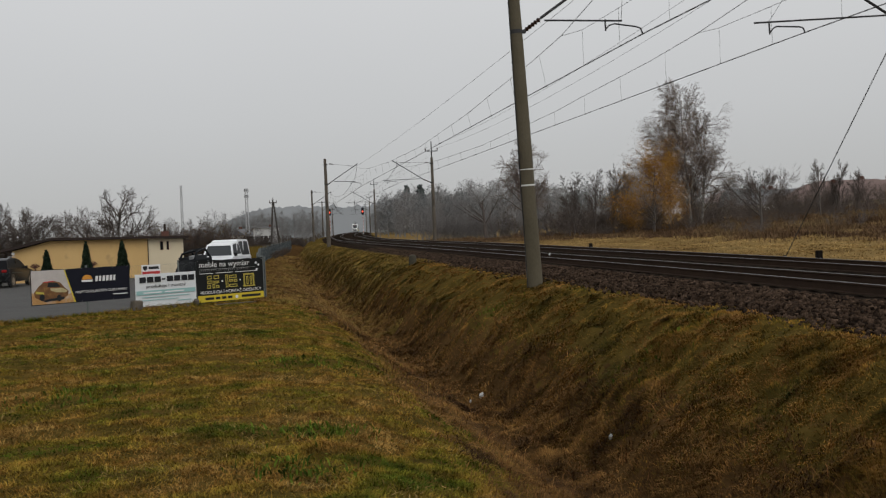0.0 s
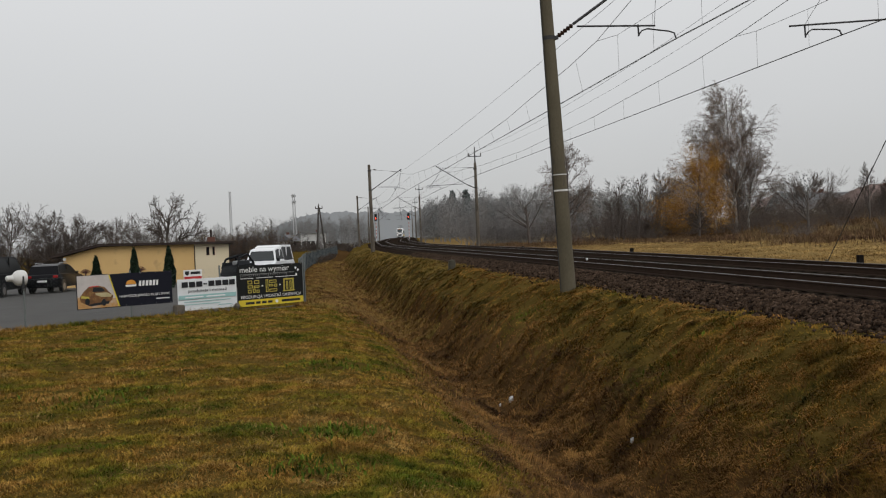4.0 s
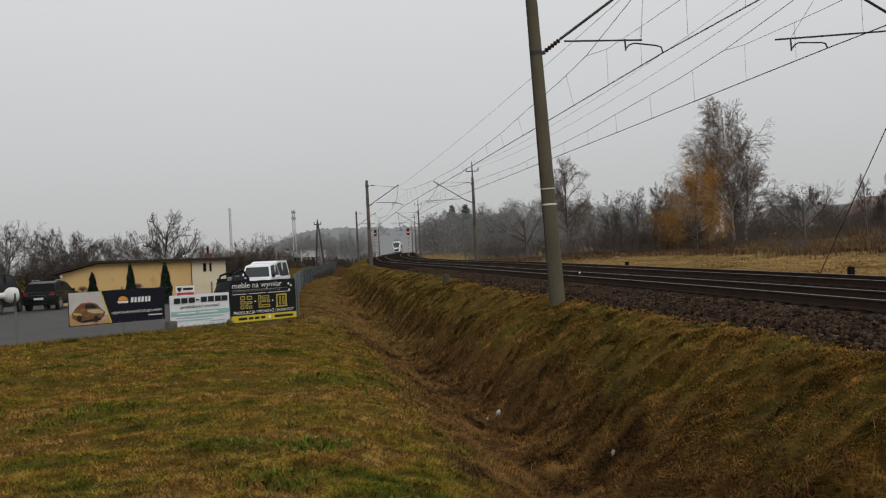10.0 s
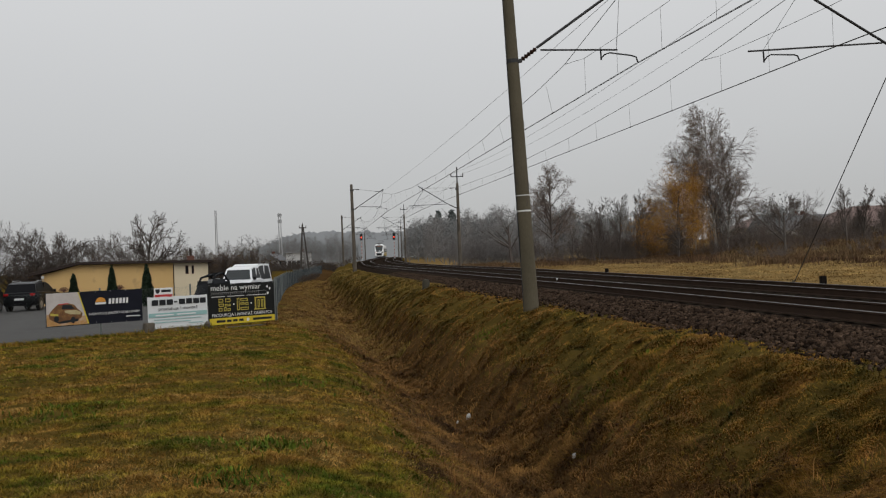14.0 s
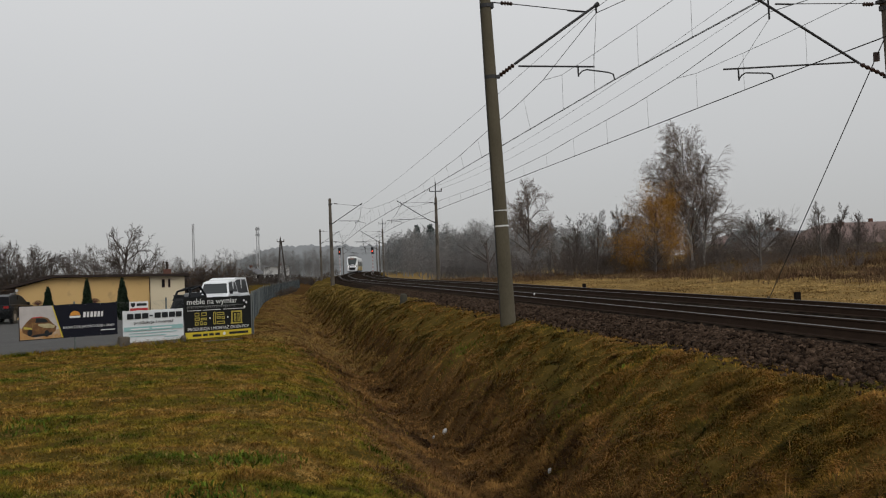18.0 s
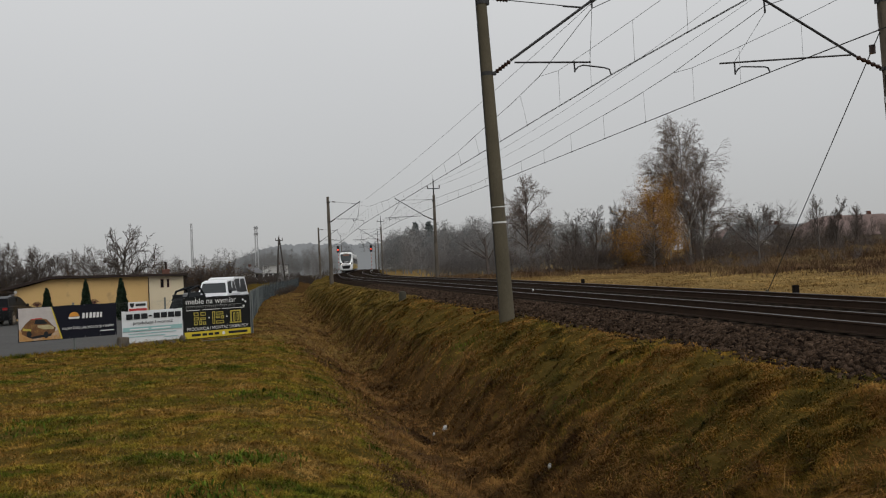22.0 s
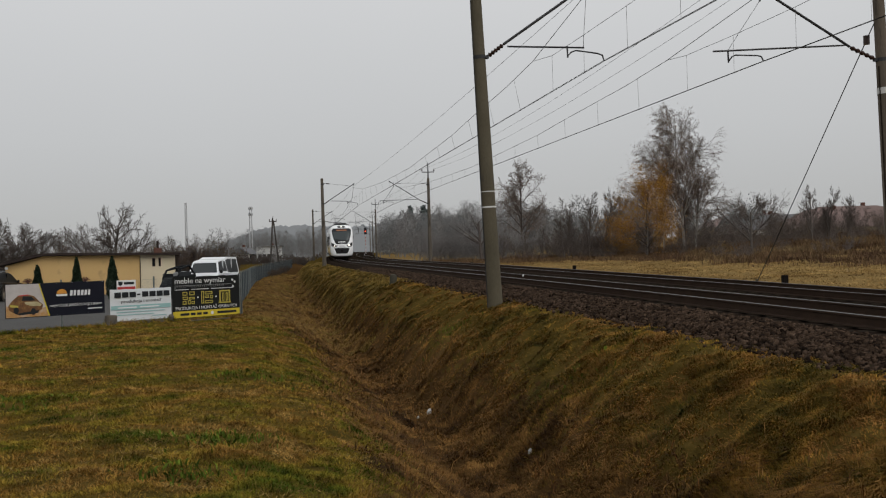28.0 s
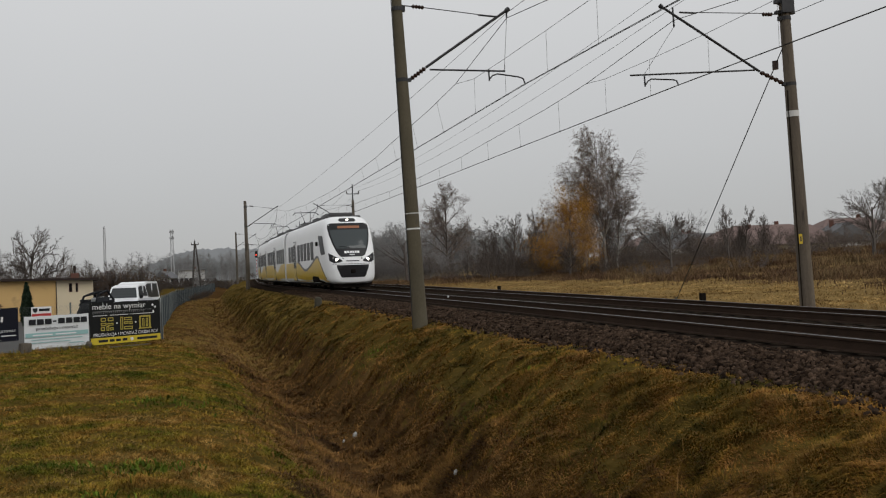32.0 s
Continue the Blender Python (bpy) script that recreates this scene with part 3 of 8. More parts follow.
POLE_R = catenary_pole(12.44, 26.3, 0.38, 9.8, 0.215, 0.135, OLD_CONCRETE, -1, 6.76, -1.95, 9.5, "dark stained concrete catenary pole with a yellow plate")
part("white_ring", G().tube([(0, 0, 5.45), (0, 0, 5.62)], 0.18, 16), WHITE_PAINT, POLE_R, "white painted ring")
part("number_plate", G().box(-0.225, -0.115, -0.17, -0.16, 1.86, 2.14, 0.004), YELLOW_PLATE, POLE_R, "yellow enamel plate")
part("number_bar", G().box(-0.19, -0.15, -0.176, -0.1705, 1.93, 2.07, 0.0), STEEL_DARK, POLE_R, "black bar")
part("cable_duct", G().tube([(-0.2, -0.06, 0.0), (-0.18, -0.06, 2.5), (-0.15, -0.06, 6.2)], 0.022, 8), SLEEPER, POLE_R, "dark cable duct up the shaft")

SLIM = "slim weathered concrete catenary pole beside the curve"
POLES_LEFT, POLES_RIGHT = [POLE_L], [POLE_R]
POLES_LEFT.append(catenary_pole(-10.18, 93.0, 1.0, 8.5, 0.2, 0.13, DARK_CONCRETE, 1, 7.1, -0.3, turn_at(93), SLIM))
POLES_LEFT.append(catenary_pole(-18.2, 153.0, 1.5, 8.2, 0.19, 0.12, DARK_CONCRETE, 1, 7.5, -0.3, turn_at(153), SLIM))
POLES_LEFT.append(catenary_pole(-22.9, 215.0, 2.2, 8.2, 0.19, 0.12, DARK_CONCRETE, 1, 8.3, 0, turn_at(215), SLIM))
POLES_LEFT.append(catenary_pole(-27.0, 285.0, 2.9, 8.4, 0.19, 0.12, DARK_CONCRETE, 1, 9.2, 0, turn_at(285), SLIM))
POLES_RIGHT.append(catenary_pole(0.0, 96.0, 0.9, 8.6, 0.2, 0.13, DARK_CONCRETE, -1, 7.05, 0, turn_at(96), "slim concrete catenary pole with a feeder cross-arm on top"))
POLES_RIGHT.append(catenary_pole(-9.05, 167.0, 1.8, 8.4, 0.19, 0.12, DARK_CONCRETE, -1, 7.75, 0, turn_at(167), "slim concrete catenary pole with a feeder cross-arm on top"))
POLES_RIGHT.append(catenary_pole(-13.6, 238.0, 2.6, 8.4, 0.19, 0.12, DARK_CONCRETE, -1, 8.6, 0, turn_at(238), "slim concrete catenary pole with a feeder cross-arm on top"))
POLES_RIGHT.append(catenary_pole(-18.5, 310.0, 3.4, 8.4, 0.19, 0.12, DARK_CONCRETE, -1, 9.4, 0, turn_at(310), "slim concrete catenary pole with a feeder cross-arm on top"))
for p in POLES_RIGHT[1:]:
    h = 8.6
    part("mast_top", G().tube([(0, 0, h), (0, 0, h + 1.6)], [0.07, 0.045], 8), STEEL_DARK, p)
    part("cross_arm", G().box(-0.62, 0.62, -0.04, 0.04, h + 0.62, h + 0.70, 0.01), STEEL_DARK, p)
    for dx in (-0.6, 0.6):
        part("pin_insulator", G().tube([(dx, 0, h + 0.7), (dx, 0, h + 0.8), (dx, 0, h + 0.9), (dx, 0, h + 1.0)], [0.03, 0.06, 0.05, 0.02], 8), INSULATOR, p)
# poles behind the viewer that carry the near end of the wires
for yy, uu, side, lst in ((-44.0, -2.45, 1, POLES_LEFT), (-43.0, GAP + 3.5, -1, POLES_RIGHT)):
    q = beside(yy, uu)
    lst.insert(0, catenary_pole(q.x, q.y, q.z - 0.5, 9.4, 0.2, 0.13, CONCRETE, side, 6.55 if side > 0 else 5.8, 0, turn_at(yy), "grey concrete catenary pole"))


# ---- overhead wires ----
def pole_point(p, side, dx, z):
    return p.matrix_world @ Vector((side * dx, 0, z))


bpy.context.view_layer.update()


def hung(a, b, sag, n=14):
    return [a.lerp(b, k / n) - Vector((0, 0, 4 * sag * (k / n) * (1 - k / n))) for k in range(n + 1)]


RISE_D, RISE = (0, 6, 8.5, 16.5, 20, 34), (1.78, 1.20, 1.04, 0.77, 0.62, 0.42)


def overhead(poles, side, clamps):
    """Contact wires, messenger wire, stitch wires and droppers of one track, span by span."""
    for k in range(len(poles) - 1):
        p, q = poles[k], poles[k + 1]
        zp, zq = clamps[k] - p.location.z, clamps[k + 1] - q.location.z
        reach, low, hang = (3.38, -0.17, 3.0) if side > 0 else (3.5, 0.05, 3.5)
        c0, c1 = pole_point(p, side, reach, zp + low), pole_point(q, side, reach, zq + low)
        m0, m1 = pole_point(p, side, hang, zp + 1.66), pole_point(q, side, hang, zq + 1.66)
        line = thing("catenary_span", "tarnished overhead contact and messenger wires with droppers", "overhead wire", "overhead wires")
        thick = 0.010 if k < 2 else 0.014
        span = (c1 - c0).length

        def contact(s):
            return c0.lerp(c1, s / span)

        def messenger(s):
            d = min(s, span - s)
            w = float(np.interp(d, (0, 6, 34), (1.0, 0.5, 0.15)))
            shift = (m0 - c0) if s < span / 2 else (m1 - c1)
            a = contact(s)
            return Vector((a.x + shift.x * w, a.y + shift.y * w, a.z + float(np.interp(d * 68 / span, RISE_D, RISE))))

        across = Vector((0.02, 0, 0))
        for sgn in (-1, 1):
            part("contact_wire", G().tube([contact(span * i / 8) + across * sgn for i in range(9)], thick * 0.8, 5), WIRE, line)
        stops = [0.0] + [6 + (span - 12) * i / 16 for i in range(17)] + [span]
        part("messenger_wire", G().tube([messenger(s) for s in stops], thick, 5), WIRE, line)
        n = round((span - 17) / 4.0)
        for s in [8.5 + (span - 17) * i / n for i in range(n + 1)]:
            a, b = contact(s), messenger(s)
            part("dropper", G().tube([a, b], 0.004 if k < 2 else 0.005, 4).tube([a - Vector((0, 0, 0.03)), a + Vector((0, 0, 0.03))], 0.016, 5), WIRE, line)
        # stitch wires slung under each support, with their droppers
        for s0, sgn in ((0.0, 1), (span, -1)):
            pts = [messenger(s0 + sgn * 6.0)] + [contact(s0 + sgn * d) + Vector((0, 0, h)) for d, h in ((4.6, 1.10), (1.6, 1.05), (0.0, 1.04))]
            part("stitch_wire", G().tube(pts, 0.007, 4), WIRE, line)
            for d, h in ((4.6, 1.10), (1.6, 1.05)):
                a = contact(s0 + sgn * d)
                part("dropper", G().tube([a, a + Vector((0, 0, h))], 0.004, 4), WIRE, line)
    if side > 0:
        for p, q, zp, zq in zip(poles[:-1], poles[1:], clamps[:-1], clamps[1:]):
            a, b = pole_point(p, side, 2.95, zp - p.location.z + 1.72), pole_point(q, side, 2.95, zq - q.location.z + 1.72)
            tagged(part("feeder_wire", G().tube(hung(a, b, 0.25), 0.008, 4), WIRE), "thin grey feeder wire strung from pole to pole", "overhead wire", "overhead wires")
    for p, z in zip(poles, clamps):
        a = z - p.location.z
        part("steady_tie", G().tube([(side * (3.0 if side > 0 else 3.5), 0, a + 1.66), (side * (2.82 if side > 0 else 4.5), 0, a + (0.2 if side > 0 else 0.36))], 0.006, 4), STEEL_DARK, p)


overhead(POLES_LEFT, 1, [6.55, 6.86, 7.0, 7.45, 8.25, 9.1])
overhead(POLES_RIGHT, -1, [5.8, 6.76, 7.0, 7.7, 8.55, 9.35])
for dx in (-0.6, 0.6):
    pts = [POLES_RIGHT[0].matrix_world @ Vector((dx, 0, 10.4)), POLES_RIGHT[1].matrix_world @ Vector((dx, 0, 11.0))] + [p.matrix_world @ Vector((dx, 0, 9.55 if dx else 10.2)) for p in POLES_RIGHT[2:]]
    g = G()
    for a, b in zip(pts[1:-1], pts[2:]):
        g.tube(hung(a, b, 0.9, 12), 0.008, 4)
    g.tube(hung(pts[0], pts[1], 0.9, 12), 0.006, 4)
    tagged(part("feeder_wire", g, WIRE), "thin grey feeder wire strung from pole to pole", "overhead wire", "overhead wires")
part("mast_top", G().tube([(0, 0, 9.8), (0, 0, 11.1)], [0.07, 0.045], 8), STEEL_DARK, POLE_R)
part("mast_top", G().tube([(0, 0, 9.3), (0, 0, 10.5)], [0.07, 0.045], 8), STEEL_DARK, POLES_RIGHT[0])

for zz in (8.42, 8.72):
    part("anchor_clamp", G().tube([(0, 0, zz - 0.05), (0, 0, zz + 0.05)], 0.185, 12).box(-0.3, -0.12, -0.07, 0.07, zz - 0.05, zz + 0.05, 0.01).box(0.12, 0.3, -0.07, 0.07, zz - 0.05, zz + 0.05, 0.01), STEEL_DARK, POLE_R)
part("clamp_plate", G().box(-0.2, 0.2, -0.2, -0.16, 8.38, 8.8, 0.01), STEEL_DARK, POLE_R)
tail0, tail1 = POLE_R.matrix_world @ Vector((0.3, 0, 8.42)), POLES_RIGHT[0].matrix_world @ Vector((0.3, 0, 8.6))
tail = thing("anchor_wire", "steel anchor wire with two dark insulators", "overhead wire", "overhead wires")
part("cable", G().tube(hung(tail0, tail1, 0.1), 0.010, 5), STEEL_DARK, tail)
for f in (0.03, 0.065):
    c = tail0.lerp(tail1, f)
    d = (tail1 - tail0).normalized()
    part("tail_insulator", G().tube([c - d * 0.16, c - d * 0.06, c + d * 0.06, c + d * 0.16], [0.02, 0.06, 0.06, 0.02], 8), INSULATOR, tail)

# guy wire of the old pole
guy_top = POLE_R.matrix_world @ Vector((-0.16, 0, 7.4))
guy_foot = Vector((11.95, 36.0, 0.42))
guy = thing("guy_wire", "taut steel guy wire anchored in the grass", "guy wire")
part("cable", G().tube([guy_top, guy_foot], 0.016, 6), STEEL_DARK, guy)
mid = guy_top.lerp(guy_foot, 0.05)
part("guy_insulator", G().tube([mid + Vector((0, 0, 0.12)), mid - Vector((0, 0, 0.12))], 0.09, 8), INSULATOR, guy)
part("anchor", G().tube([guy_foot + Vector((0, 0, 0.15)), guy_foot - Vector((0, 0, 0.4))], 0.05, 8), CONCRETE, guy)

# ---- the train ----
T_WHITE = material("glossy_white_coachwork", [(0.86, 0.87, 0.88), (0.92, 0.93, 0.93)], 0.25, 1.2, 40, 0.02, 0.002, spots=((0.74, 0.73, 0.70), 2.0, 0.68))
T_YELLOW = material("glossy_yellow_coachwork", [(0.50, 0.33, 0.02), (0.60, 0.41, 0.03)], 0.3, 1.2, 40, 0.02, 0.002, spots=((0.33, 0.24, 0.05), 2.0, 0.66))
T_GREY = material("grey_stripe_paint", [(0.10, 0.10, 0.11), (0.14, 0.14, 0.15)], 0.4, 2, 40, 0.02)
T_BLACK = material("satin_black_plastic", [(0.008, 0.008, 0.009), (0.02, 0.02, 0.022)], 0.35, 3, 60, 0.05)
T_ROOF = material("sooty_roof_grey", [(0.05, 0.05, 0.052), (0.10, 0.10, 0.10)], 0.7, 3, 50, 0.2)
T_UNDER = material("brake_dust_underframe", [(0.008, 0.007, 0.006), (0.02, 0.016, 0.014)], 0.95, 5, 60, 0.3, spec=0.03)
T_GLASS = glass("dark_tinted_glass", (0.012, 0.014, 0.016), 0.3, 0.04)
T_SCREEN = glass("grey_windscreen_glass", (0.05, 0.06, 0.062), 0.08, 0.4)
CHROME_LAMP = material("lamp_chrome", [(0.4, 0.4, 0.4), (0.5, 0.5, 0.5)], 0.2, 4, 40, 0.0, metal=0.9)
T_LAMP = glow("headlamp_glow", (1.0, 0.93, 0.82), 3.0)
T_SIGN = glow("amber_display_glow", (0.9, 0.30, 0.09), 0.2)
T_SIGN.node_tree.nodes["Principled BSDF"].inputs["Base Color"].default_value = (0.06, 0.03, 0.02, 1)

LEN = [20.2, 17.0, 19.0]
HALF = 1.44


def ring(y, w, zb, zt, n=40, e=5.0):
    """A rounded-box section of the coach."""
    out = []
    zc, h = (zb + zt) / 2, (zt - zb) / 2
    for k in range(n):
        a = 2 * math.pi * k / n
        c, s = math.cos(a), math.sin(a)
        q = e if s >= 0 else e * 1.8
        out.append((w * math.copysign(abs(c) ** (2 / q), c), y, zc + h * math.copysign(abs(s) ** (2 / q), s)))
    return out


#        back from the tip, half width, foot, top, roundness
NOSE = [(0.0, 0.80, 0.46, 1.40, 2.4), (-0.05, 0.96, 0.40, 1.62, 2.5), (-0.14, 1.08, 0.36, 1.86, 2.6), (-0.28, 1.22, 0.34, 2.14, 2.8), (-0.46, 1.30, 0.33, 2.46, 3.0), (-0.68, 1.345, 0.33, 2.82, 3.2),
        (-0.92, 1.37, 0.33, 3.20, 3.4), (-1.16, 1.385, 0.33, 3.56, 3.6), (-1.42, 1.395, 0.33, 3.86, 3.8), (-1.72, 1.405, 0.33, 4.06, 4.0), (-2.1, 1.413, 0.33, 4.17, 4.4), (-2.8, 1.42, 0.33, 4.2, 4.8), (-3.6, 1.44, 0.33, 4.2, 5.0)]
ND = [-r[0] for r in NOSE]


def nose_y(x, z):
    """How far back the nose's skin lies at (x, z)."""
    lo, hi = 0.0, 3.6
    for _ in range(26):
        m = (lo + hi) / 2
        w, zb, zt, e = (float(np.interp(m, ND, [r[i] for r in NOSE])) for i in (1, 2, 3, 4))
        e = e if z >= (zb + zt) / 2 else e * 1.8
        f = (abs(x) / w) ** e + (abs(z - (zb + zt) / 2) / ((zt - zb) / 2)) ** e
        lo, hi = (m, hi) if f > 1 else (lo, m)
    return -hi


def side_x(d, z):
    """Half width of the skin at height z, d metres back from the tip."""
    w, zb, zt, e = (float(np.interp(d, ND, [r[i] for r in NOSE])) for i in (1, 2, 3, 4))
    e = e if z >= (zb + zt) / 2 else e * 1.8
    return w * max(0.0, 1 - (abs(z - (zb + zt) / 2) / ((zt - zb) / 2)) ** e) ** (1 / e)


def side_skin(tip, d0, d1, low, high, off, s, n=12, m=5, sign=-1):
    """A thin shell on the side s from d0 to d1 behind the tip, between two edges given by distance."""
    vs, fs = [], []
    for i in range(n + 1):
        d = d0 + (d1 - d0) * i / n
        a, b = low(d), high(d)
        for j in range(m + 1):
            z = a + (b - a) * j / m
            vs.append((s * (side_x(d, z) + off), tip + sign * d, z))
    for i in range(n):
        for j in range(m):
            a = i * (m + 1) + j
            fs.append((a, a + 1, a + m + 2, a + m + 1))
    b = len(vs)
    vs += [(x - s * (off + 0.03), y, z) for x, y, z in vs]
    fs += [tuple(i + b for i in f[::-1]) for f in fs]
    edge = [j for j in range(m + 1)] + [(i + 1) * (m + 1) - 1 for i in range(1, n + 1)] + [n * (m + 1) + j for j in range(m - 1, -1, -1)] + [i * (m + 1) for i in range(n - 1, 0, -1)]
    fs += [(q, p, p + b, q + b) for p, q in zip(edge, edge[1:] + edge[:1])]
    return G().add(vs, fs)


WAVE_D = [0.9, 1.05, 3.1, 3.6, 4.2, 6.5, 8.2, 9.2, 10.4, 12.0, 13.2]
WAVE_Z = [0.52, 0.72, 1.76, 1.88, 1.82, 1.38, 1.14, 1.10, 1.26, 1.60, 1.72]


def wave_z(d):
    return sum(float(np.interp(d + o, WAVE_D, WAVE_Z)) for o in (-0.3, -0.1, 0.1, 0.3)) / 4 if d > 2.4 else float(np.interp(d, WAVE_D, WAVE_Z))


def panel(outline, proud, s, thick=0.14):
    """A panel on the side wall: outline of (y, z), on the side s."""
    g = G()
    n = len(outline)
    vs = [(s * (HALF + proud), y, z) for y, z in outline] + [(s * (HALF + proud - thick), y, z) for y, z in outline]
    fs = [tuple(range(n)), tuple(range(2 * n - 1, n - 1, -1))] + [((k + 1) % n, k, k + n, (k + 1) % n + n) for k in range(n)]
    return g.add(vs, fs)


def rect(y0, y1, z0, z1, c=0.05):
    return [(y0 + c, z0), (y1 - c, z0), (y1, z0 + c), (y1, z1 - c), (y1 - c, z1), (y0 + c, z1), (y0, z1 - c), (y0, z0 + c)]


def bogie(car, yc):
    b = part("bogie", G().box(-1.05, -0.85, yc - 1.55, yc + 1.55, 0.38, 0.68, 0.05).box(0.85, 1.05, yc - 1.55, yc + 1.55, 0.38, 0.68, 0.05).box(-0.85, 0.85, yc - 0.3, yc + 0.3, 0.4, 0.7, 0.04)
             .box(-1.2, -1.05, yc - 0.35, yc + 0.35, 0.45, 0.8, 0.05).box(1.05, 1.2, yc - 0.35, yc + 0.35, 0.45, 0.8, 0.05), T_UNDER, car)
    for dy in (-1.2, 1.2):
        for s in (-1, 1):
            part("wheel", G().tube([(s * 0.68, yc + dy, 0.42), (s * 0.72, yc + dy, 0.42), (s * 0.72, yc + dy, 0.42), (s * 0.82, yc + dy, 0.42)], [0.45, 0.45, 0.42, 0.42], 20), T_UNDER, b)


def car_body(k):
    """One car, its front (towards the head of the train) at +y, its middle at the origin, on the rail heads."""
    L = LEN[k]
    car = thing("rail_car", ("white and yellow railcar with black windscreen and lit headlamps", "white and yellow middle car of the electric train",
                             "white and yellow rear car of the electric train")[k], "rail car", "cars of the train")
    half = L / 2
    if k == 0:
        rings = [[(x, y + half, z) for x, y, z in ring(*r[:4], 56, r[4])] for r in NOSE] + [ring(-half + 0.25, HALF, 0.33, 4.2, 56)]
    elif k == 2:
        rings = [ring(half - 0.25, HALF, 0.33, 4.2, 56)] + [[(x, -half - y, z) for x, y, z in ring(*r[:4], 56, r[4])] for r in reversed(NOSE)]
    else:
        rings = [ring(half - 0.25, HALF, 0.33, 4.2), ring(-half + 0.25, HALF, 0.33, 4.2)]
    body = part("body", G().loft(rings), T_WHITE, car, smooth=True)
    for s in (-1, 1):
        front = half - 2.6 if k == 0 else half - 0.3
        back = -half + 0.3 if k < 2 else -half + 2.6
        # lower yellow side, with the wave behind the cab
        if k == 0:
            part("yellow_panel", side_skin(half, 0.9, L - 0.3, lambda d: 0.46, wave_z, 0.005, s, 60, 6), T_YELLOW, car, "yellow lower side")
            part("grey_stripe", side_skin(half, 3.0, 13.0, wave_z, lambda d: wave_z(d) + 0.15, 0.010, s, 40, 2), T_GREY, car, "grey wave stripe")
            part("cab_stripe", side_skin(half, 1.0, 3.1, lambda d: wave_z(d) - 0.02, lambda d: wave_z(d) + 0.05, 0.010, s, 10, 1), T_BLACK, car, "dark slanted line")
        else:
            d0, d1, tip, sign = (10, 10 + L - 0.6, half - 0.3 + 10, -1) if k == 1 else (0.9, L - 0.3, -half, 1)
            part("yellow_panel", side_skin(tip, d0, d1, lambda d: 0.46, lambda d: wave_z(d) if k == 2 else 1.74 - 0.62 * math.exp(-((d - 16.0) / 2.2) ** 2), 0.005, s, 40, 6, sign), T_YELLOW, car, "yellow lower side")
        # doors and windows
        doors = ([half - 14.4], [half - 8.6], [half - 1.9, half - 11.8])[k]
        y = front - (3.2 if k == 0 else 1.0)
        while y > back + 1.0:
            if all(abs(y - d) > 1.5 for d in doors):
                part("window", panel(rect(y - 0.6, y + 0.6, 1.78, 2.88, 0.07), 0.014, s), T_GLASS, car)
                y -= 1.62
            else:
                y -= 0.4
        for d in doors:
            dr = part("door", panel(rect(d - 0.76, d + 0.76, 0.48, 3.18, 0.06), 0.012, s), T_GREY, car, "sliding door in a dark frame")
            part("door_leaf", panel(rect(d - 0.70, d + 0.70, 1.6, 3.12, 0.06), 0.02, s), T_WHITE, dr, "white upper leaf")
            part("door_leaf", panel(rect(d - 0.70, d + 0.70, 0.52, 1.6, 0.03), 0.02, s), T_YELLOW, dr, "yellow lower leaf")
            for e in (-0.36, 0.36):
                part("door_window", panel(rect(d + e - 0.24, d + e + 0.24, 1.35, 2.95, 0.06), 0.026, s), T_GLASS, dr)
            part("door_gap", panel([(d - 0.012, 0.52), (d + 0.012, 0.52), (d + 0.012, 3.13), (d - 0.012, 3.13)], 0.028, s), T_BLACK, dr)
        if k == 0:
            part("cab_window", side_skin(half, 1.05, 3.1, lambda d: float(np.interp(d, [1.05, 2.3, 3.1], [2.02, 2.0, 3.0])), lambda d: float(np.interp(d, [1.05, 1.75, 3.1], [2.06, 3.08, 3.14])), 0.012, s, 16, 5), T_GLASS, car, "slanted dark cab window")
            part("mirror_camera", G().box(s * 1.5 - 0.06, s * 1.5 + 0.06, half - 3.5, half - 3.36, 2.55, 2.8, 0.02), T_BLACK, car)
    # roof gear
    part("roof_deck", G().box(-1.0, 1.0, -half + 1.2, half - (2.6 if k == 0 else 1.2), 4.12, 4.26, 0.04), T_ROOF, car)
    for a, b, h in (((half - 3.4), (half - 6.8), 4.46), ((half - 8.4), (half - 10.6), 4.44), ((-half + 6.0), (-half + 3.2), 4.48)):
        part("roof_unit", G().box(-0.72, 0.72, b if b < a else a, a if b < a else b, 4.25, h, 0.08), T_ROOF, car)
        for j in range(6):
            f = j / 5
            yy = a + (b - a) * (0.08 + 0.84 * f)
            part("roof_grille", G().box(-0.7, 0.7, yy - 0.06, yy + 0.06, h, h + 0.025, 0.0), T_BLACK, car)
    part("underframe", G().box(-1.25, 1.25, -half + 0.6, half - (1.0 if k == 0 else 0.6), 0.28, 0.45, 0.04), T_UNDER, car)
    for a in ((half - 4.2, -half + 0.2) if k == 0 else (half - 0.2, -half + 0.2) if k == 1 else (half - 0.2, -half + 4.2)):
        bogie(car, a if abs(a) < half - 1 else a * 0.93)
    if k < 2:
        part("gangway", G().box(-1.3, 1.3, -half - 0.35, -half + 0.35, 0.5, 4.02, 0.05), T_BLACK, car, "black rubber gangway bellows")
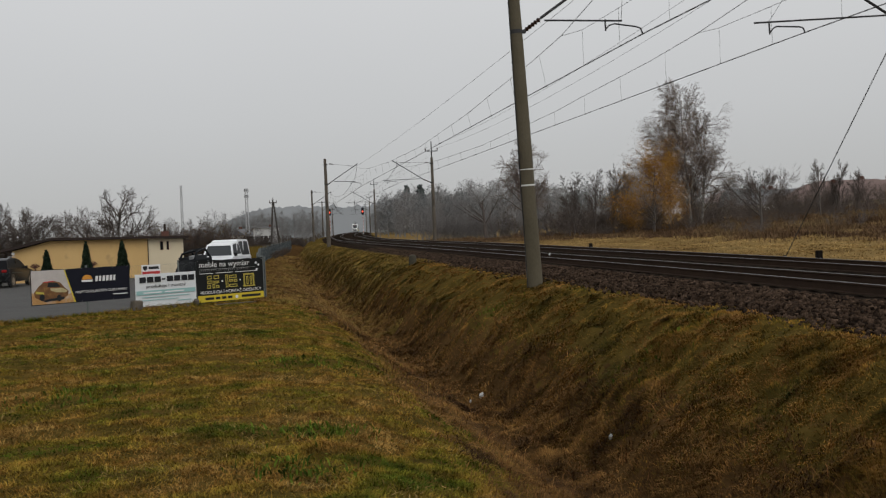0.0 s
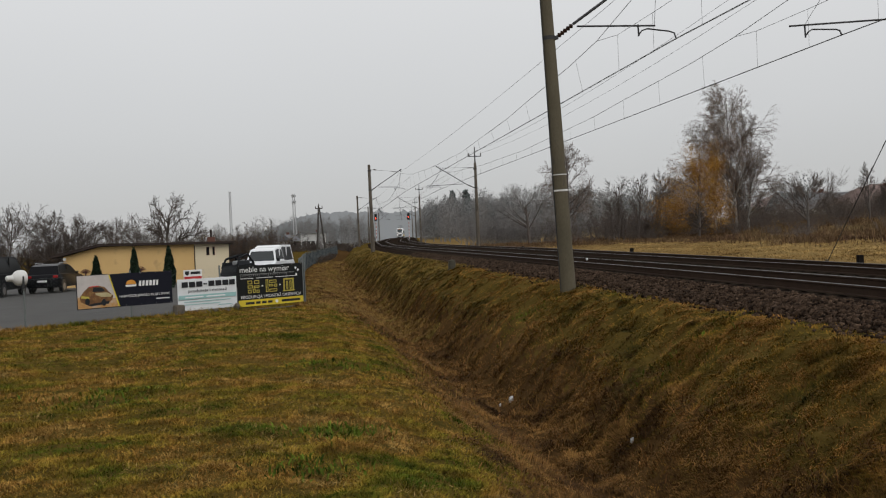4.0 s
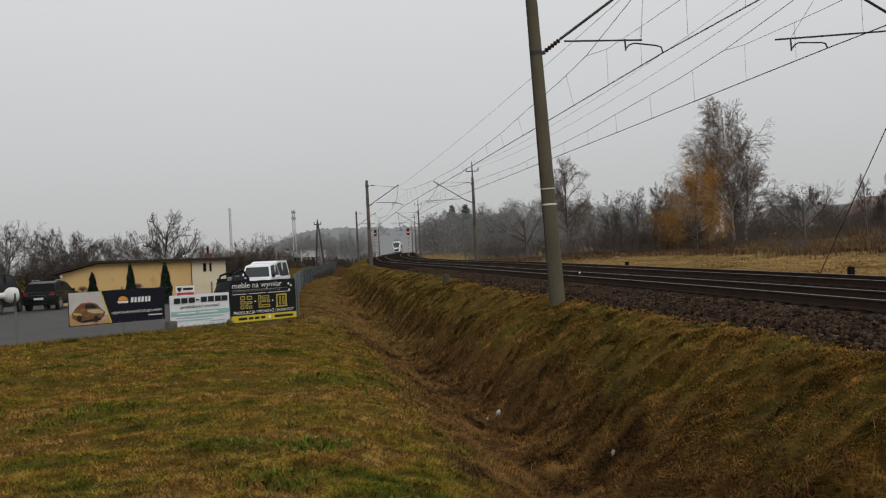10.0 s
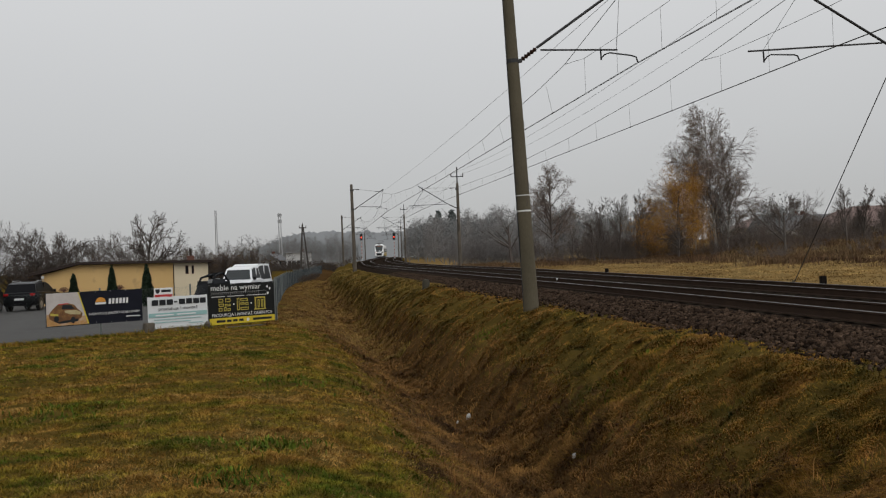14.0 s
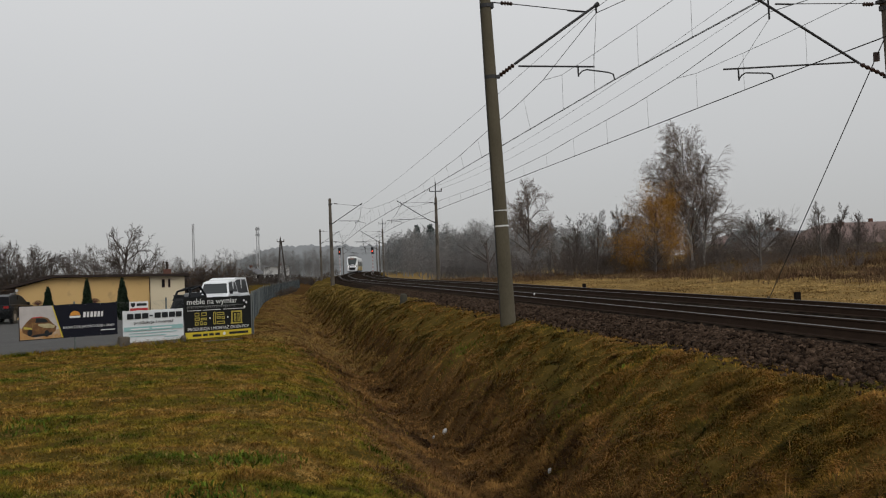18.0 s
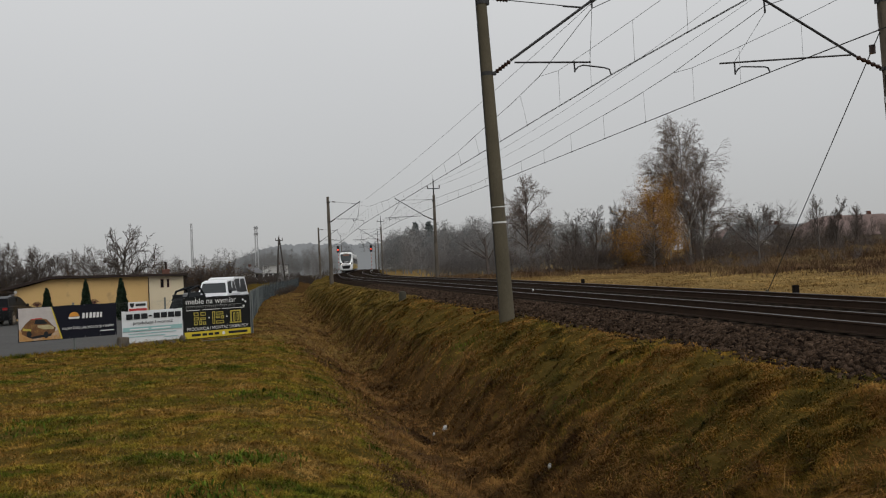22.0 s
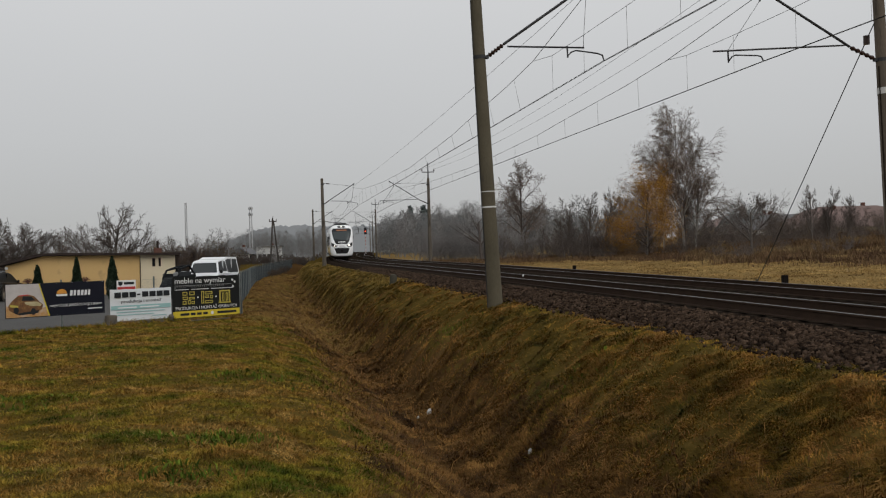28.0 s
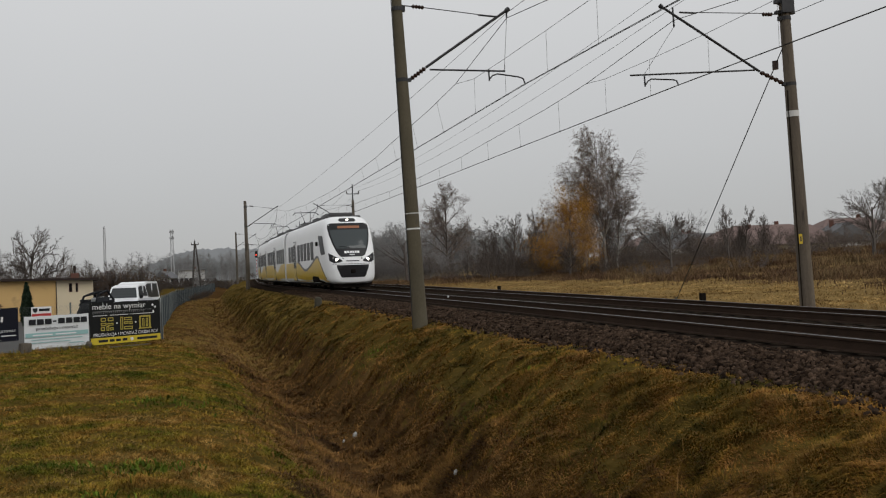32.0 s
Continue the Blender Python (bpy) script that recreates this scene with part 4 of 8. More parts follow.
    if k == 0:
        # skin patches that follow the nose, between two edges given by height
        def skin(left, right, z0, z1, off, n=18, m=12):
            vs, fs = [], []
            for i in range(n + 1):
                z = z0 + (z1 - z0) * i / n
                for j in range(m + 1):
                    x = left(z) + (right(z) - left(z)) * j / m
                    vs.append((x, half + nose_y(x, z) + off, z))
            for i in range(n):
                for j in range(m):
                    a = i * (m + 1) + j
                    fs.append((a, a + 1, a + m + 2, a + m + 1))
            b = len(vs)
            vs += [(x, y - off - 0.03, z) for x, y, z in vs]
            fs += [tuple(i + b for i in f[::-1]) for f in fs]
            edge = [i for i in range(m + 1)] + [(i + 1) * (m + 1) - 1 for i in range(1, n + 1)] + [n * (m + 1) + j for j in range(m - 1, -1, -1)] + [i * (m + 1) for i in range(n - 1, 0, -1)]
            fs += [(q, p, p + b, q + b) for p, q in zip(edge, edge[1:] + edge[:1])]
            return G().add(vs, fs)

        def even(f):
            return (lambda z: -f(z)), f

        def wide(z):
            return float(np.interp(z, [1.84, 1.92, 2.2, 2.6, 3.1, 3.5, 3.7, 3.76], [0.58, 0.72, 0.87, 1.02, 1.13, 1.17, 1.12, 0.98]))

        screen = part("windscreen_surround", skin(*even(wide), 1.84, 3.76, 0.02, 26, 16), T_BLACK, car, "black glazed front", smooth=True)
        part("windscreen", skin(*even(lambda z: wide(z) - 0.09), 2.3, 3.38, 0.03, 20, 14), T_SCREEN, screen, "tinted windscreen", smooth=True)
        part("destination_display", skin(*even(lambda z: 0.62), 3.46, 3.60, 0.03, 4, 10), T_SIGN, screen, "amber lit destination display")
        part("wiper", G().tube([(0.05, half + nose_y(0.05, 2.32) + 0.05, 2.32), (0.4, half + nose_y(0.4, 2.44) + 0.06, 2.44), (0.68, half + nose_y(0.68, 2.42) + 0.06, 2.42)], 0.014, 6), T_BLACK, screen)
        for x0, w in ((-0.42, 0.13), (-0.26, 0.1), (-0.13, 0.1), (0.0, 0.09), (0.14, 0.12), (0.29, 0.13)):
            part("lettering_bar", skin(lambda z: x0, lambda z: x0 + w, 2.04, 2.16, 0.026, 1, 1), T_WHITE, screen, "white bar")
        part("lettering_bar", skin(lambda z: -0.14, lambda z: 0.14, 1.94, 1.97, 0.026, 1, 1), T_WHITE, screen, "white bar")
        for s in (-1, 1):
            def edge_in(z):
                return s * float(np.interp(z, [1.50, 1.56, 1.66, 2.06], [1.0, 0.56, 0.60, 1.25]))

            def edge_out(z):
                return s * float(np.interp(z, [1.50, 1.64, 2.06], [1.02, 1.25, 1.27]))
            hl = part("headlight", skin(edge_in, edge_out, 1.50, 2.06, 0.016, 14, 8), T_BLACK, car, "dark wedge-shaped headlamp")
            yl = half + nose_y(s * 0.86, 1.68)
            part("lamp", G().tube([(s * 0.86, yl - 0.05, 1.68), (s * 0.86, yl + 0.03, 1.68)], [0.10, 0.085], 14), T_LAMP, hl, "lit headlamp")
            part("lamp_reflector", G().tube([(s * 1.04, half + nose_y(s * 1.04, 1.78) - 0.03, 1.78), (s * 1.04, half + nose_y(s * 1.04, 1.78) + 0.028, 1.78)], 0.06, 12), CHROME_LAMP, hl)
            part("marker_lamp", G().tube([(s * 0.52, half + nose_y(s * 0.52, 1.74) - 0.03, 1.74), (s * 0.52, half + nose_y(s * 0.52, 1.74) + 0.02, 1.74)], 0.035, 8), T_BLACK, car)
        part("unit_number_bar", skin(lambda z: -0.36, lambda z: 0.36, 1.58, 1.64, 0.012, 1, 4), T_GREY, car, "grey bar")
        part("grille", skin(*even(lambda z: float(np.interp(z, [0.70, 0.78, 1.3, 1.38], [0.62, 0.70, 0.90, 0.88]))), 0.70, 1.38, 0.014, 10, 12), T_BLACK, car, "black lower grille")
        part("grille_seam", skin(*even(lambda z: 1.10), 1.43, 1.455, 0.008, 1, 12), T_GREY, car)
        part("coupler", G().box(-0.13, 0.13, half - 0.05, half + 0.08, 0.94, 1.14, 0.03).tube([(0, half + 0.08, 1.04), (0, half + 0.13, 1.04)], 0.09, 12), T_UNDER, car)
        part("snow_plough", G().prism([(-1.1, 0.36), (1.1, 0.36), (0.95, 0.14), (-0.95, 0.14)], 0.12, pose(0, half - 0.5, 0)), T_UNDER, car)
        tl = part("top_light", skin(*even(lambda z: float(np.interp(z, [3.84, 3.9, 4.0, 4.05], [0.4, 0.48, 0.46, 0.38]))), 3.84, 4.05, 0.02, 6, 8), T_BLACK, car, "dark roof lamp housing")
        part("lamp", G().tube([(0, half + nose_y(0, 3.93) - 0.02, 3.93), (0, half + nose_y(0, 3.93) + 0.06, 3.93)], 0.075, 12), T_LAMP, tl, "lit roof lamp")
        for s in (-1, 1):
            part("bogie_recess", side_skin(half, 1.6, 6.2, lambda d: 0.345, lambda d: float(np.interp(d, [1.6, 2.2, 3.4, 3.5, 5.9, 6.2], [0.36, 0.52, 0.60, 0.78, 0.80, 0.50])), 0.016, s, 24, 4), T_UNDER, car, "dark recess over the bogie")
    if k in (0, 2):
        # pantograph
        yb = -half + 1.6 if k == 0 else half - 2.4
        pan = part("pantograph", G().box(-0.55, 0.55, yb - 0.7, yb + 0.7, 4.24, 4.34, 0.02).tube([(-0.3, yb - 0.6, 4.3), (-0.2, yb + 0.55, 4.75)], 0.03, 6).tube([(0.3, yb - 0.6, 4.3), (0.2, yb + 0.55, 4.75)], 0.03, 6)
                   .tube([(-0.2, yb + 0.55, 4.75), (-0.35, yb - 0.3, 5.46)], 0.022, 6).tube([(0.2, yb + 0.55, 4.75), (0.35, yb - 0.3, 5.46)], 0.022, 6), STEEL_DARK, car, "raised dark steel pantograph")
        part("contact_strip", G().tube([(-0.95, yb - 0.3, 5.28), (-0.75, yb - 0.3, 5.46), (0.75, yb - 0.3, 5.46), (0.95, yb - 0.3, 5.28)], 0.03, 6), STEEL_DARK, pan)
    return car


CARS = [car_body(k) for k in range(3)]
HEAD_Y = [(0, 477), (2, 450), (6, 398), (10, 345), (13, 306), (19, 231), (23, 188), (25, 164), (28, 116.5), (29.5, 92.7), (30, 84.5), (30.5, 76.8), (31, 69.0), (32, 53.5)]


def head_y(t):
    ts = np.linspace(t - 0.7, t + 0.7, 9)
    ys = np.interp(ts, [r[0] for r in HEAD_Y], [r[1] for r in HEAD_Y])
    ys = np.where(ts > 32, 53.5 - (ts - 32) * 15.5, np.where(ts < 0, 477 - ts * 13.5, ys))
    return float(ys.mean())


def motions():
    """The train rolls in along the near track."""
    times = [0.5 * k for k in range(65)]
    for k, car in enumerate(CARS):
        rows = []
        back = sum(LEN[:k]) + LEN[k] / 2
        for t in times:
            h = head_y(t)
            a, b = h + (back - LEN[k] * 0.33) * 0.988, h + (back + LEN[k] * 0.33) * 0.988
            p, q = beside(a, 0), beside(b, 0)
            d = p - q
            c = (p + q) / 2
            rows.append((t, pose(c.x, c.y, c.z, math.degrees(math.atan2(d.z, math.hypot(d.x, d.y))), 0, math.degrees(math.atan2(-d.x, d.y)))))
        walk(car, rows)


# ---- yard with banners, cars and a low building ----
ASPHALT = material("grey_worn_asphalt", [(0.040, 0.038, 0.037), (0.066, 0.063, 0.060), (0.088, 0.084, 0.079)], 0.9, 0.6, 20, 0.3, 0.02, world_space=True, spots=((0.06, 0.058, 0.055), 0.5, 0.6))
FENCE_STEEL = material("grey_green_fence_steel", [(0.12, 0.135, 0.13), (0.20, 0.215, 0.21)], 0.6, 5, 60, 0.1, metal=0.4)
FENCE_DARK = material("grey_blue_fence_mesh", [(0.030, 0.040, 0.045), (0.058, 0.070, 0.075)], 0.7, 4, 60, 0.1, metal=0.2)
VINYL_NAVY = material("navy_vinyl", [(0.006, 0.007, 0.013), (0.012, 0.013, 0.022)], 0.6, 2.5, 30, 0.25, 0.02, spec=0.15)
VINYL_BLACK = material("black_vinyl", [(0.008, 0.009, 0.009), (0.016, 0.017, 0.016)], 0.6, 2.5, 30, 0.25, 0.02, spec=0.15)
VINYL_WHITE = material("white_vinyl", [(0.64, 0.67, 0.68), (0.74, 0.76, 0.77)], 0.5, 2.0, 30, 0.3, 0.03)
VINYL_YELLOW = material("yellow_vinyl", [(0.55, 0.42, 0.03), (0.66, 0.52, 0.05)], 0.5, 2.5, 30, 0.2, 0.02)
VINYL_TEAL = material("pale_teal_print", [(0.25, 0.44, 0.44), (0.33, 0.52, 0.51)], 0.5, 2.5, 30, 0.1)
PRINT_WHITE = material("white_print", [(0.68, 0.68, 0.68), (0.78, 0.78, 0.78)], 0.5, 4, 40, 0.0)
PRINT_BLACK = material("black_print", [(0.01, 0.012, 0.014), (0.02, 0.022, 0.025)], 0.5, 4, 40, 0.0)
PRINT_ORANGE = material("orange_print", [(0.55, 0.22, 0.03), (0.68, 0.33, 0.06)], 0.5, 4, 40, 0.0)
PRINT_GOLD = material("gold_print", [(0.42, 0.34, 0.06), (0.52, 0.43, 0.09)], 0.5, 4, 40, 0.0)
PRINT_RED = material("red_print", [(0.42, 0.03, 0.03), (0.5, 0.05, 0.05)], 0.5, 4, 40, 0.0)
PRINT_GREY = material("grey_print", [(0.30, 0.31, 0.31), (0.38, 0.38, 0.38)], 0.5, 4, 40, 0.0)
PRINT_SAND = material("sandy_photo_print", [(0.30, 0.14, 0.05), (0.45, 0.25, 0.09), (0.5, 0.42, 0.36)], 0.5, 3, 18, 0.0)
PRINT_RUST = material("rusty_photo_print", [(0.05, 0.03, 0.02), (0.16, 0.075, 0.03), (0.34, 0.20, 0.07)], 0.5, 6, 30, 0.0)
PRINT_CREAM = material("cream_photo_print", [(0.30, 0.24, 0.10), (0.55, 0.48, 0.30)], 0.5, 8, 30, 0.0)
PRINT_SKY = material("pale_photo_print", [(0.42, 0.38, 0.36), (0.55, 0.52, 0.5)], 0.5, 2, 10, 0.0)

FA, FTURN = (-14.6, 26.0), 46.6
FENCE_M = pose(FA[0], FA[1], -0.2, 0, 0, FTURN)


def letters(text, size, x, z, mat, parent, m_off=0.0, wide=None, name="lettering", bold=0.0):
    """Raised words, their left end at x and their foot at z, on the banner's front face."""
    cu = bpy.data.curves.new("words", "FONT")
    cu.body, cu.size, cu.extrude, cu.offset = text, size, 0.002, bold
    tmp = bpy.data.objects.new("words", cu)
    scene.collection.objects.link(tmp)
    bpy.context.view_layer.update()
    me = bpy.data.meshes.new_from_object(tmp.evaluated_get(bpy.context.evaluated_depsgraph_get()))
    bpy.data.objects.remove(tmp)
    co = np.zeros(len(me.vertices) * 3, np.float32)
    me.vertices.foreach_get("co", co)
    co = co.reshape(-1, 3)
    k = (wide / co[:, 0].max()) if wide else 1.0
    out = np.stack([x + co[:, 0] * k, -m_off - co[:, 2], z + co[:, 1]], 1)
    me.vertices.foreach_set("co", out.ravel())
    me.materials.clear()
    me.materials.append(mat)
    me.update()
    return part(name, me, None, parent)


def flat(outline, mat, parent, off, name="print", label="", thick=0.003):
    """A printed patch: outline of (x, z) on the banner's front."""
    return part(name, G().prism(outline, thick, pose(0, -off - thick, 0)), mat, parent, label)


def bar(x0, x1, z0, z1):
    return [(x0, z0), (x1, z0), (x1, z1), (x0, z1)]


def banner(name, label, s0, s1, z0, z1, mat, wave=0.02, seed=0):
    """A vinyl sheet tied to the fence, slightly billowed, its front towards -y."""
    t = thing(name, label, "banner", "advertising banners", at=FENCE_M @ Matrix.Translation((s0, -0.05, z0 + 0.2)))
    W, H = s1 - s0, z1 - z0
    g = G()
    nx, nz = 24, 8
    vs, fs = [], []
    rng = random.Random(seed)
    ph = [rng.uniform(0, 6) for _ in range(4)]
    for layer in (0, 1):
        for j in range(nz + 1):
            for i in range(nx + 1):
                x, z = W * i / nx, H * j / nz
                edge = math.sin(math.pi * i / nx) * math.sin(math.pi * j / nz)
                y = wave * 0.25 * edge * (math.sin(3 * x + ph[0] + 1.5 * z) + math.sin(5 * z + ph[1] + x))
                sag = -0.012 * math.sin(math.pi * 4 * i / nx) ** 2 * (1 if j == nz else 0.3)
                vs.append((x, y + (0.006 if layer else 0), z + sag))
    n1 = (nx + 1) * (nz + 1)
    for j in range(nz):
        for i in range(nx):
            a = j * (nx + 1) + i
            fs.append((a, a + 1, a + nx + 2, a + nx + 1))
            fs.append((a + n1, a + nx + 1 + n1, a + nx + 2 + n1, a + 1 + n1))
    ringi = [i for i in range(nx + 1)] + [(j + 1) * (nx + 1) - 1 for j in range(1, nz + 1)] + [nz * (nx + 1) + i for i in range(nx - 1, -1, -1)] + [j * (nx + 1) for j in range(nz - 1, 0, -1)]
    for a, b in zip(ringi, ringi[1:] + ringi[:1]):
        fs.append((b, a, a + n1, b + n1))
    part("sheet", g.add(vs, fs), mat, t, smooth=True)
    for i in range(7):
        for z in (0.03, H - 0.03):
            part("cable_tie", G().tube([(W * (0.02 + 0.96 * i / 6), -0.012, z), (W * (0.02 + 0.96 * i / 6), 0.045, z + 0.02)], 0.006, 5), PRINT_WHITE, t)
    return t, W, H


OFF = 0.022
b, W, H = banner("banner", "navy vinyl oil banner with a rally car photo and orange emblem", 3.06, 6.12, 0.28, 1.28, VINYL_NAVY, seed=1)
flat([(0.01, 0.02), (1.27, 0.02), (0.99, 0.98), (0.01, 0.98)], PRINT_SKY, b, OFF, "photo", "pale sky of the photo")
flat([(0.012, 0.02), (1.26, 0.02), (1.18, 0.28), (0.75, 0.22), (0.3, 0.3), (0.012, 0.36)], PRINT_SAND, b, OFF + 0.004, "photo_sand", "sandy ground of the photo")
flat([(0.07, 0.36), (0.10, 0.22), (0.30, 0.12), (0.78, 0.10), (1.06, 0.22), (1.10, 0.36), (0.98, 0.46), (0.84, 0.62), (0.66, 0.67), (0.36, 0.65), (0.20, 0.52)], PRINT_RUST, b, OFF + 0.008, "photo_car", "dark rusty rally car on the photo")
flat([(0.34, 0.655), (0.64, 0.675), (0.70, 0.655), (0.40, 0.63)], PRINT_RED, b, OFF + 0.012, "photo_car_roof", "red roof stripe on the photo")
for wx, wz in ((0.30, 0.22), (0.80, 0.17)):
    flat([(wx + 0.075 * math.cos(a), wz + 0.10 * math.sin(a)) for a in np.linspace(0, 2 * math.pi, 13)[:-1]], PRINT_BLACK, b, OFF + 0.014, "photo_wheel", "dark wheel on the photo")
flat([(0.12, 0.40), (0.36, 0.36), (0.36, 0.30), (0.12, 0.33)], PRINT_GOLD, b, OFF + 0.012, "photo_car_stripe", "yellow stripe on the photo")
flat([(0.55, 0.46), (0.90, 0.46), (1.06, 0.38), (1.02, 0.32), (0.72, 0.34), (0.56, 0.40)], PRINT_CREAM, b, OFF + 0.012, "photo_car_bonnet", "cream bonnet on the photo")
flat([(0.46, 0.50), (0.86, 0.49), (0.76, 0.61), (0.50, 0.63)], PRINT_BLACK, b, OFF + 0.012, "photo_car_glass", "dark windscreen on the photo")
flat([(0.30, 0.12), (0.40, 0.08), (0.95, 0.12), (0.98, 0.2), (0.5, 0.16)], PRINT_BLACK, b, OFF + 0.012, "photo_shade", "dark underside on the photo")
flat([(0.97, 0.98), (1.0, 0.98), (1.30, 0.02), (1.26, 0.02)], VINYL_YELLOW, b, OFF + 0.01, "yellow_edge", "yellow slanting edge")
flat([(1.50, 0.64), (1.86, 0.64), (1.84, 0.58), (1.52, 0.58)], PRINT_WHITE, b, OFF, "emblem_foot", "white emblem foot")
flat([(1.52, 0.65)] + [(1.68 + 0.16 * math.cos(a), 0.65 + 0.14 * math.sin(a)) for a in np.linspace(math.pi, 0, 12)], PRINT_ORANGE, b, OFF + 0.004, "emblem", "orange emblem dome")
for k, w in enumerate((0.1, 0.09, 0.1, 0.1, 0.1, 0.08)):
    x0 = 1.93 + 0.115 * k
    flat([(x0, 0.58), (x0 + w * 0.8, 0.58), (x0 + w, 0.74), (x0 + 0.02, 0.74)], PRINT_WHITE, b, OFF, "name_block", "white slanted block")
letters("NAJWYŻSZEJ JAKOŚCI OLEJE I SMARY", 0.1, 1.30, 0.27, PRINT_WHITE, b, OFF, wide=1.66)
flat(bar(2.5, 2.96, 0.15, 0.18), PRINT_WHITE, b, OFF, "small_print_bar", "white bar")

b, W, H = banner("banner", "white vinyl window maker banner with a teal band", 6.30, 8.46, -0.03, 0.98, VINYL_WHITE, 0.03, 2)
xs = [0.14, 0.40, 0.66, 0.93, 1.10, 1.36, 1.62, 1.87]
for k, x0 in enumerate(xs):
    w = 0.12 if k == 3 else 0.22
    if k == 3:
        flat(bar(x0 - 0.01, x0 + 0.11, 0.80, 0.845), PRINT_BLACK, b, OFF, "name_block", "black bar")
    else:
        flat([(x0, 0.74), (x0 + w, 0.74), (x0 + w, 0.91), (x0, 0.91)], PRINT_BLACK, b, OFF, "name_block", "black block")
letters("produkcja i montaż", 0.135, 0.36, 0.575, PRINT_BLACK, b, OFF, wide=1.42)
flat(bar(0.02, 2.12, 0.36, 0.49), VINYL_TEAL, b, OFF, "teal_band", "pale teal band")
for x0, x1, z in ((0.25, 0.9, 0.42), (1.0, 1.7, 0.42)):
    flat(bar(x0, x1, z - 0.02, z + 0.02), PRINT_WHITE, b, OFF + 0.004, "small_print_bar", "white bar")
for x0, x1, z in ((0.2, 1.9, 0.28), (0.2, 1.5, 0.19), (1.45, 1.95, 0.12)):
    flat(bar(x0, x1, z - 0.012, z + 0.012), VINYL_TEAL, b, OFF, "small_print_bar", "pale bar")

b, W, H = banner("banner", "black and yellow vinyl banner for made-to-measure furniture and windows", 8.50, 11.16, -0.09, 1.30, VINYL_BLACK, 0.03, 3)
flat(bar(0.01, 2.64, 0.02, 0.24), VINYL_YELLOW, b, OFF, "yellow_band", "yellow bottom band")
letters("meble na wymiar", 0.26, 0.08, 1.16, PRINT_WHITE, b, OFF, wide=2.0)
letters("PRODUKCJA I MONTAŻ OKIEN PCV", 0.145, 0.1, 0.285, PRINT_WHITE, b, OFF, wide=2.44)
flat(bar(0.1, 2.3, 1.085, 1.095), PRINT_GREY, b, OFF, "rule_line")
for k in range(26):
    flat(bar(0.1 + 0.075 * k, 0.112 + 0.075 * k, 1.03 if k % 5 else 1.0, 1.085), PRINT_GREY, b, OFF, "rule_tick")
for x0, x1 in ((0.1, 0.62), (0.72, 1.4), (1.5, 2.4)):
    flat(bar(x0, x1, 0.945, 0.965), PRINT_WHITE, b, OFF, "small_print_bar", "white bar")
for x, z in ((2.36, 1.22), (2.46, 1.15), (2.38, 1.0)):
    flat([(x - 0.05, z), (x, z - 0.05), (x + 0.05, z), (x, z + 0.05)], PRINT_WHITE, b, OFF, "star_mark", "white star mark")


def pictogram(x0, kind):
    z0 = 0.46

    def B(a, c, d, e):
        w = 0.026
        for p0, p1, q0, q1 in ((a, c, d, d + w), (a, c, e - w, e), (a, a + w, d + w, e - w), (c - w, c, d + w, e - w)):
            flat(bar(x0 + p0, x0 + p1, z0 + q0, z0 + q1), PRINT_GOLD, b, OFF, "pictogram_bar", "gold bar")
    if kind == 0:
        for a, c, d, e in ((0, .18, .3, .42), (.26, .46, .3, .42), (0, .2, .16, .26), (.24, .46, .16, .24), (0, .14, 0, .12), (.2, .3, 0, .14), (.34, .46, 0, .1)):
            B(a, c, d, e)
    elif kind == 1:
        for a, c, d, e in ((0, .1, 0, .42), (.14, .44, .3, .4), (.14, .3, .18, .26), (.34, .46, .16, .26), (.14, .46, 0, .1)):
            B(a, c, d, e)
    else:
        for a, c, d, e in ((0, .06, 0, .42), (.06, .44, .37, .42), (.38, .44, 0, .37), (.12, .2, .05, .33), (.26, .34, .05, .33), (-.03, .47, -.02, .02)):
            B(a, c, d, e)


for k in range(3):
    pictogram(0.38 + 0.72 * k, k)
for x in (0.97, 1.68):
    flat([(x + 0.03 * math.cos(a), 0.68 + 0.03 * math.sin(a)) for a in np.linspace(0, 2 * math.pi, 9)[:-1]], PRINT_WHITE, b, OFF, "dot", "white dot")
for x0, x1 in ((0.28, 0.62), (0.68, 0.86), (0.92, 1.1), (1.16, 1.34), (1.72, 2.5)):
    flat(bar(x0, x1, 0.09, 0.17), PRINT_BLACK, b, OFF + 0.004, "small_print_bar", "black bar")
flat([(1.52 + 0.06 * math.cos(a), 0.13 + 0.06 * math.sin(a)) for a in np.linspace(0, 2 * math.pi, 9)[:-1]], PRINT_WHITE, b, OFF + 0.004, "dot", "white dot")

plate = thing("security_sign", "small white and red enamel sign wired to the fence", "sign", at=FENCE_M @ Matrix.Translation((6.55, -0.02, 1.14)))
part("plate", G().box(0, 0.66, -0.012, 0.0, 0.0, 0.32, 0.003), PRINT_WHITE, plate)
flat(bar(0.02, 0.64, 0.02, 0.11), PRINT_RED, plate, 0.013, "red_band", "red band")
flat([(0.05, 0.28), (0.2, 0.28), (0.2, 0.2), (0.125, 0.13), (0.05, 0.2)], PRINT_BLACK, plate, 0.013, "shield", "black shield")
flat(bar(0.25, 0.6, 0.18, 0.26), PRINT_BLACK, plate, 0.013, "name_bar", "black bar")


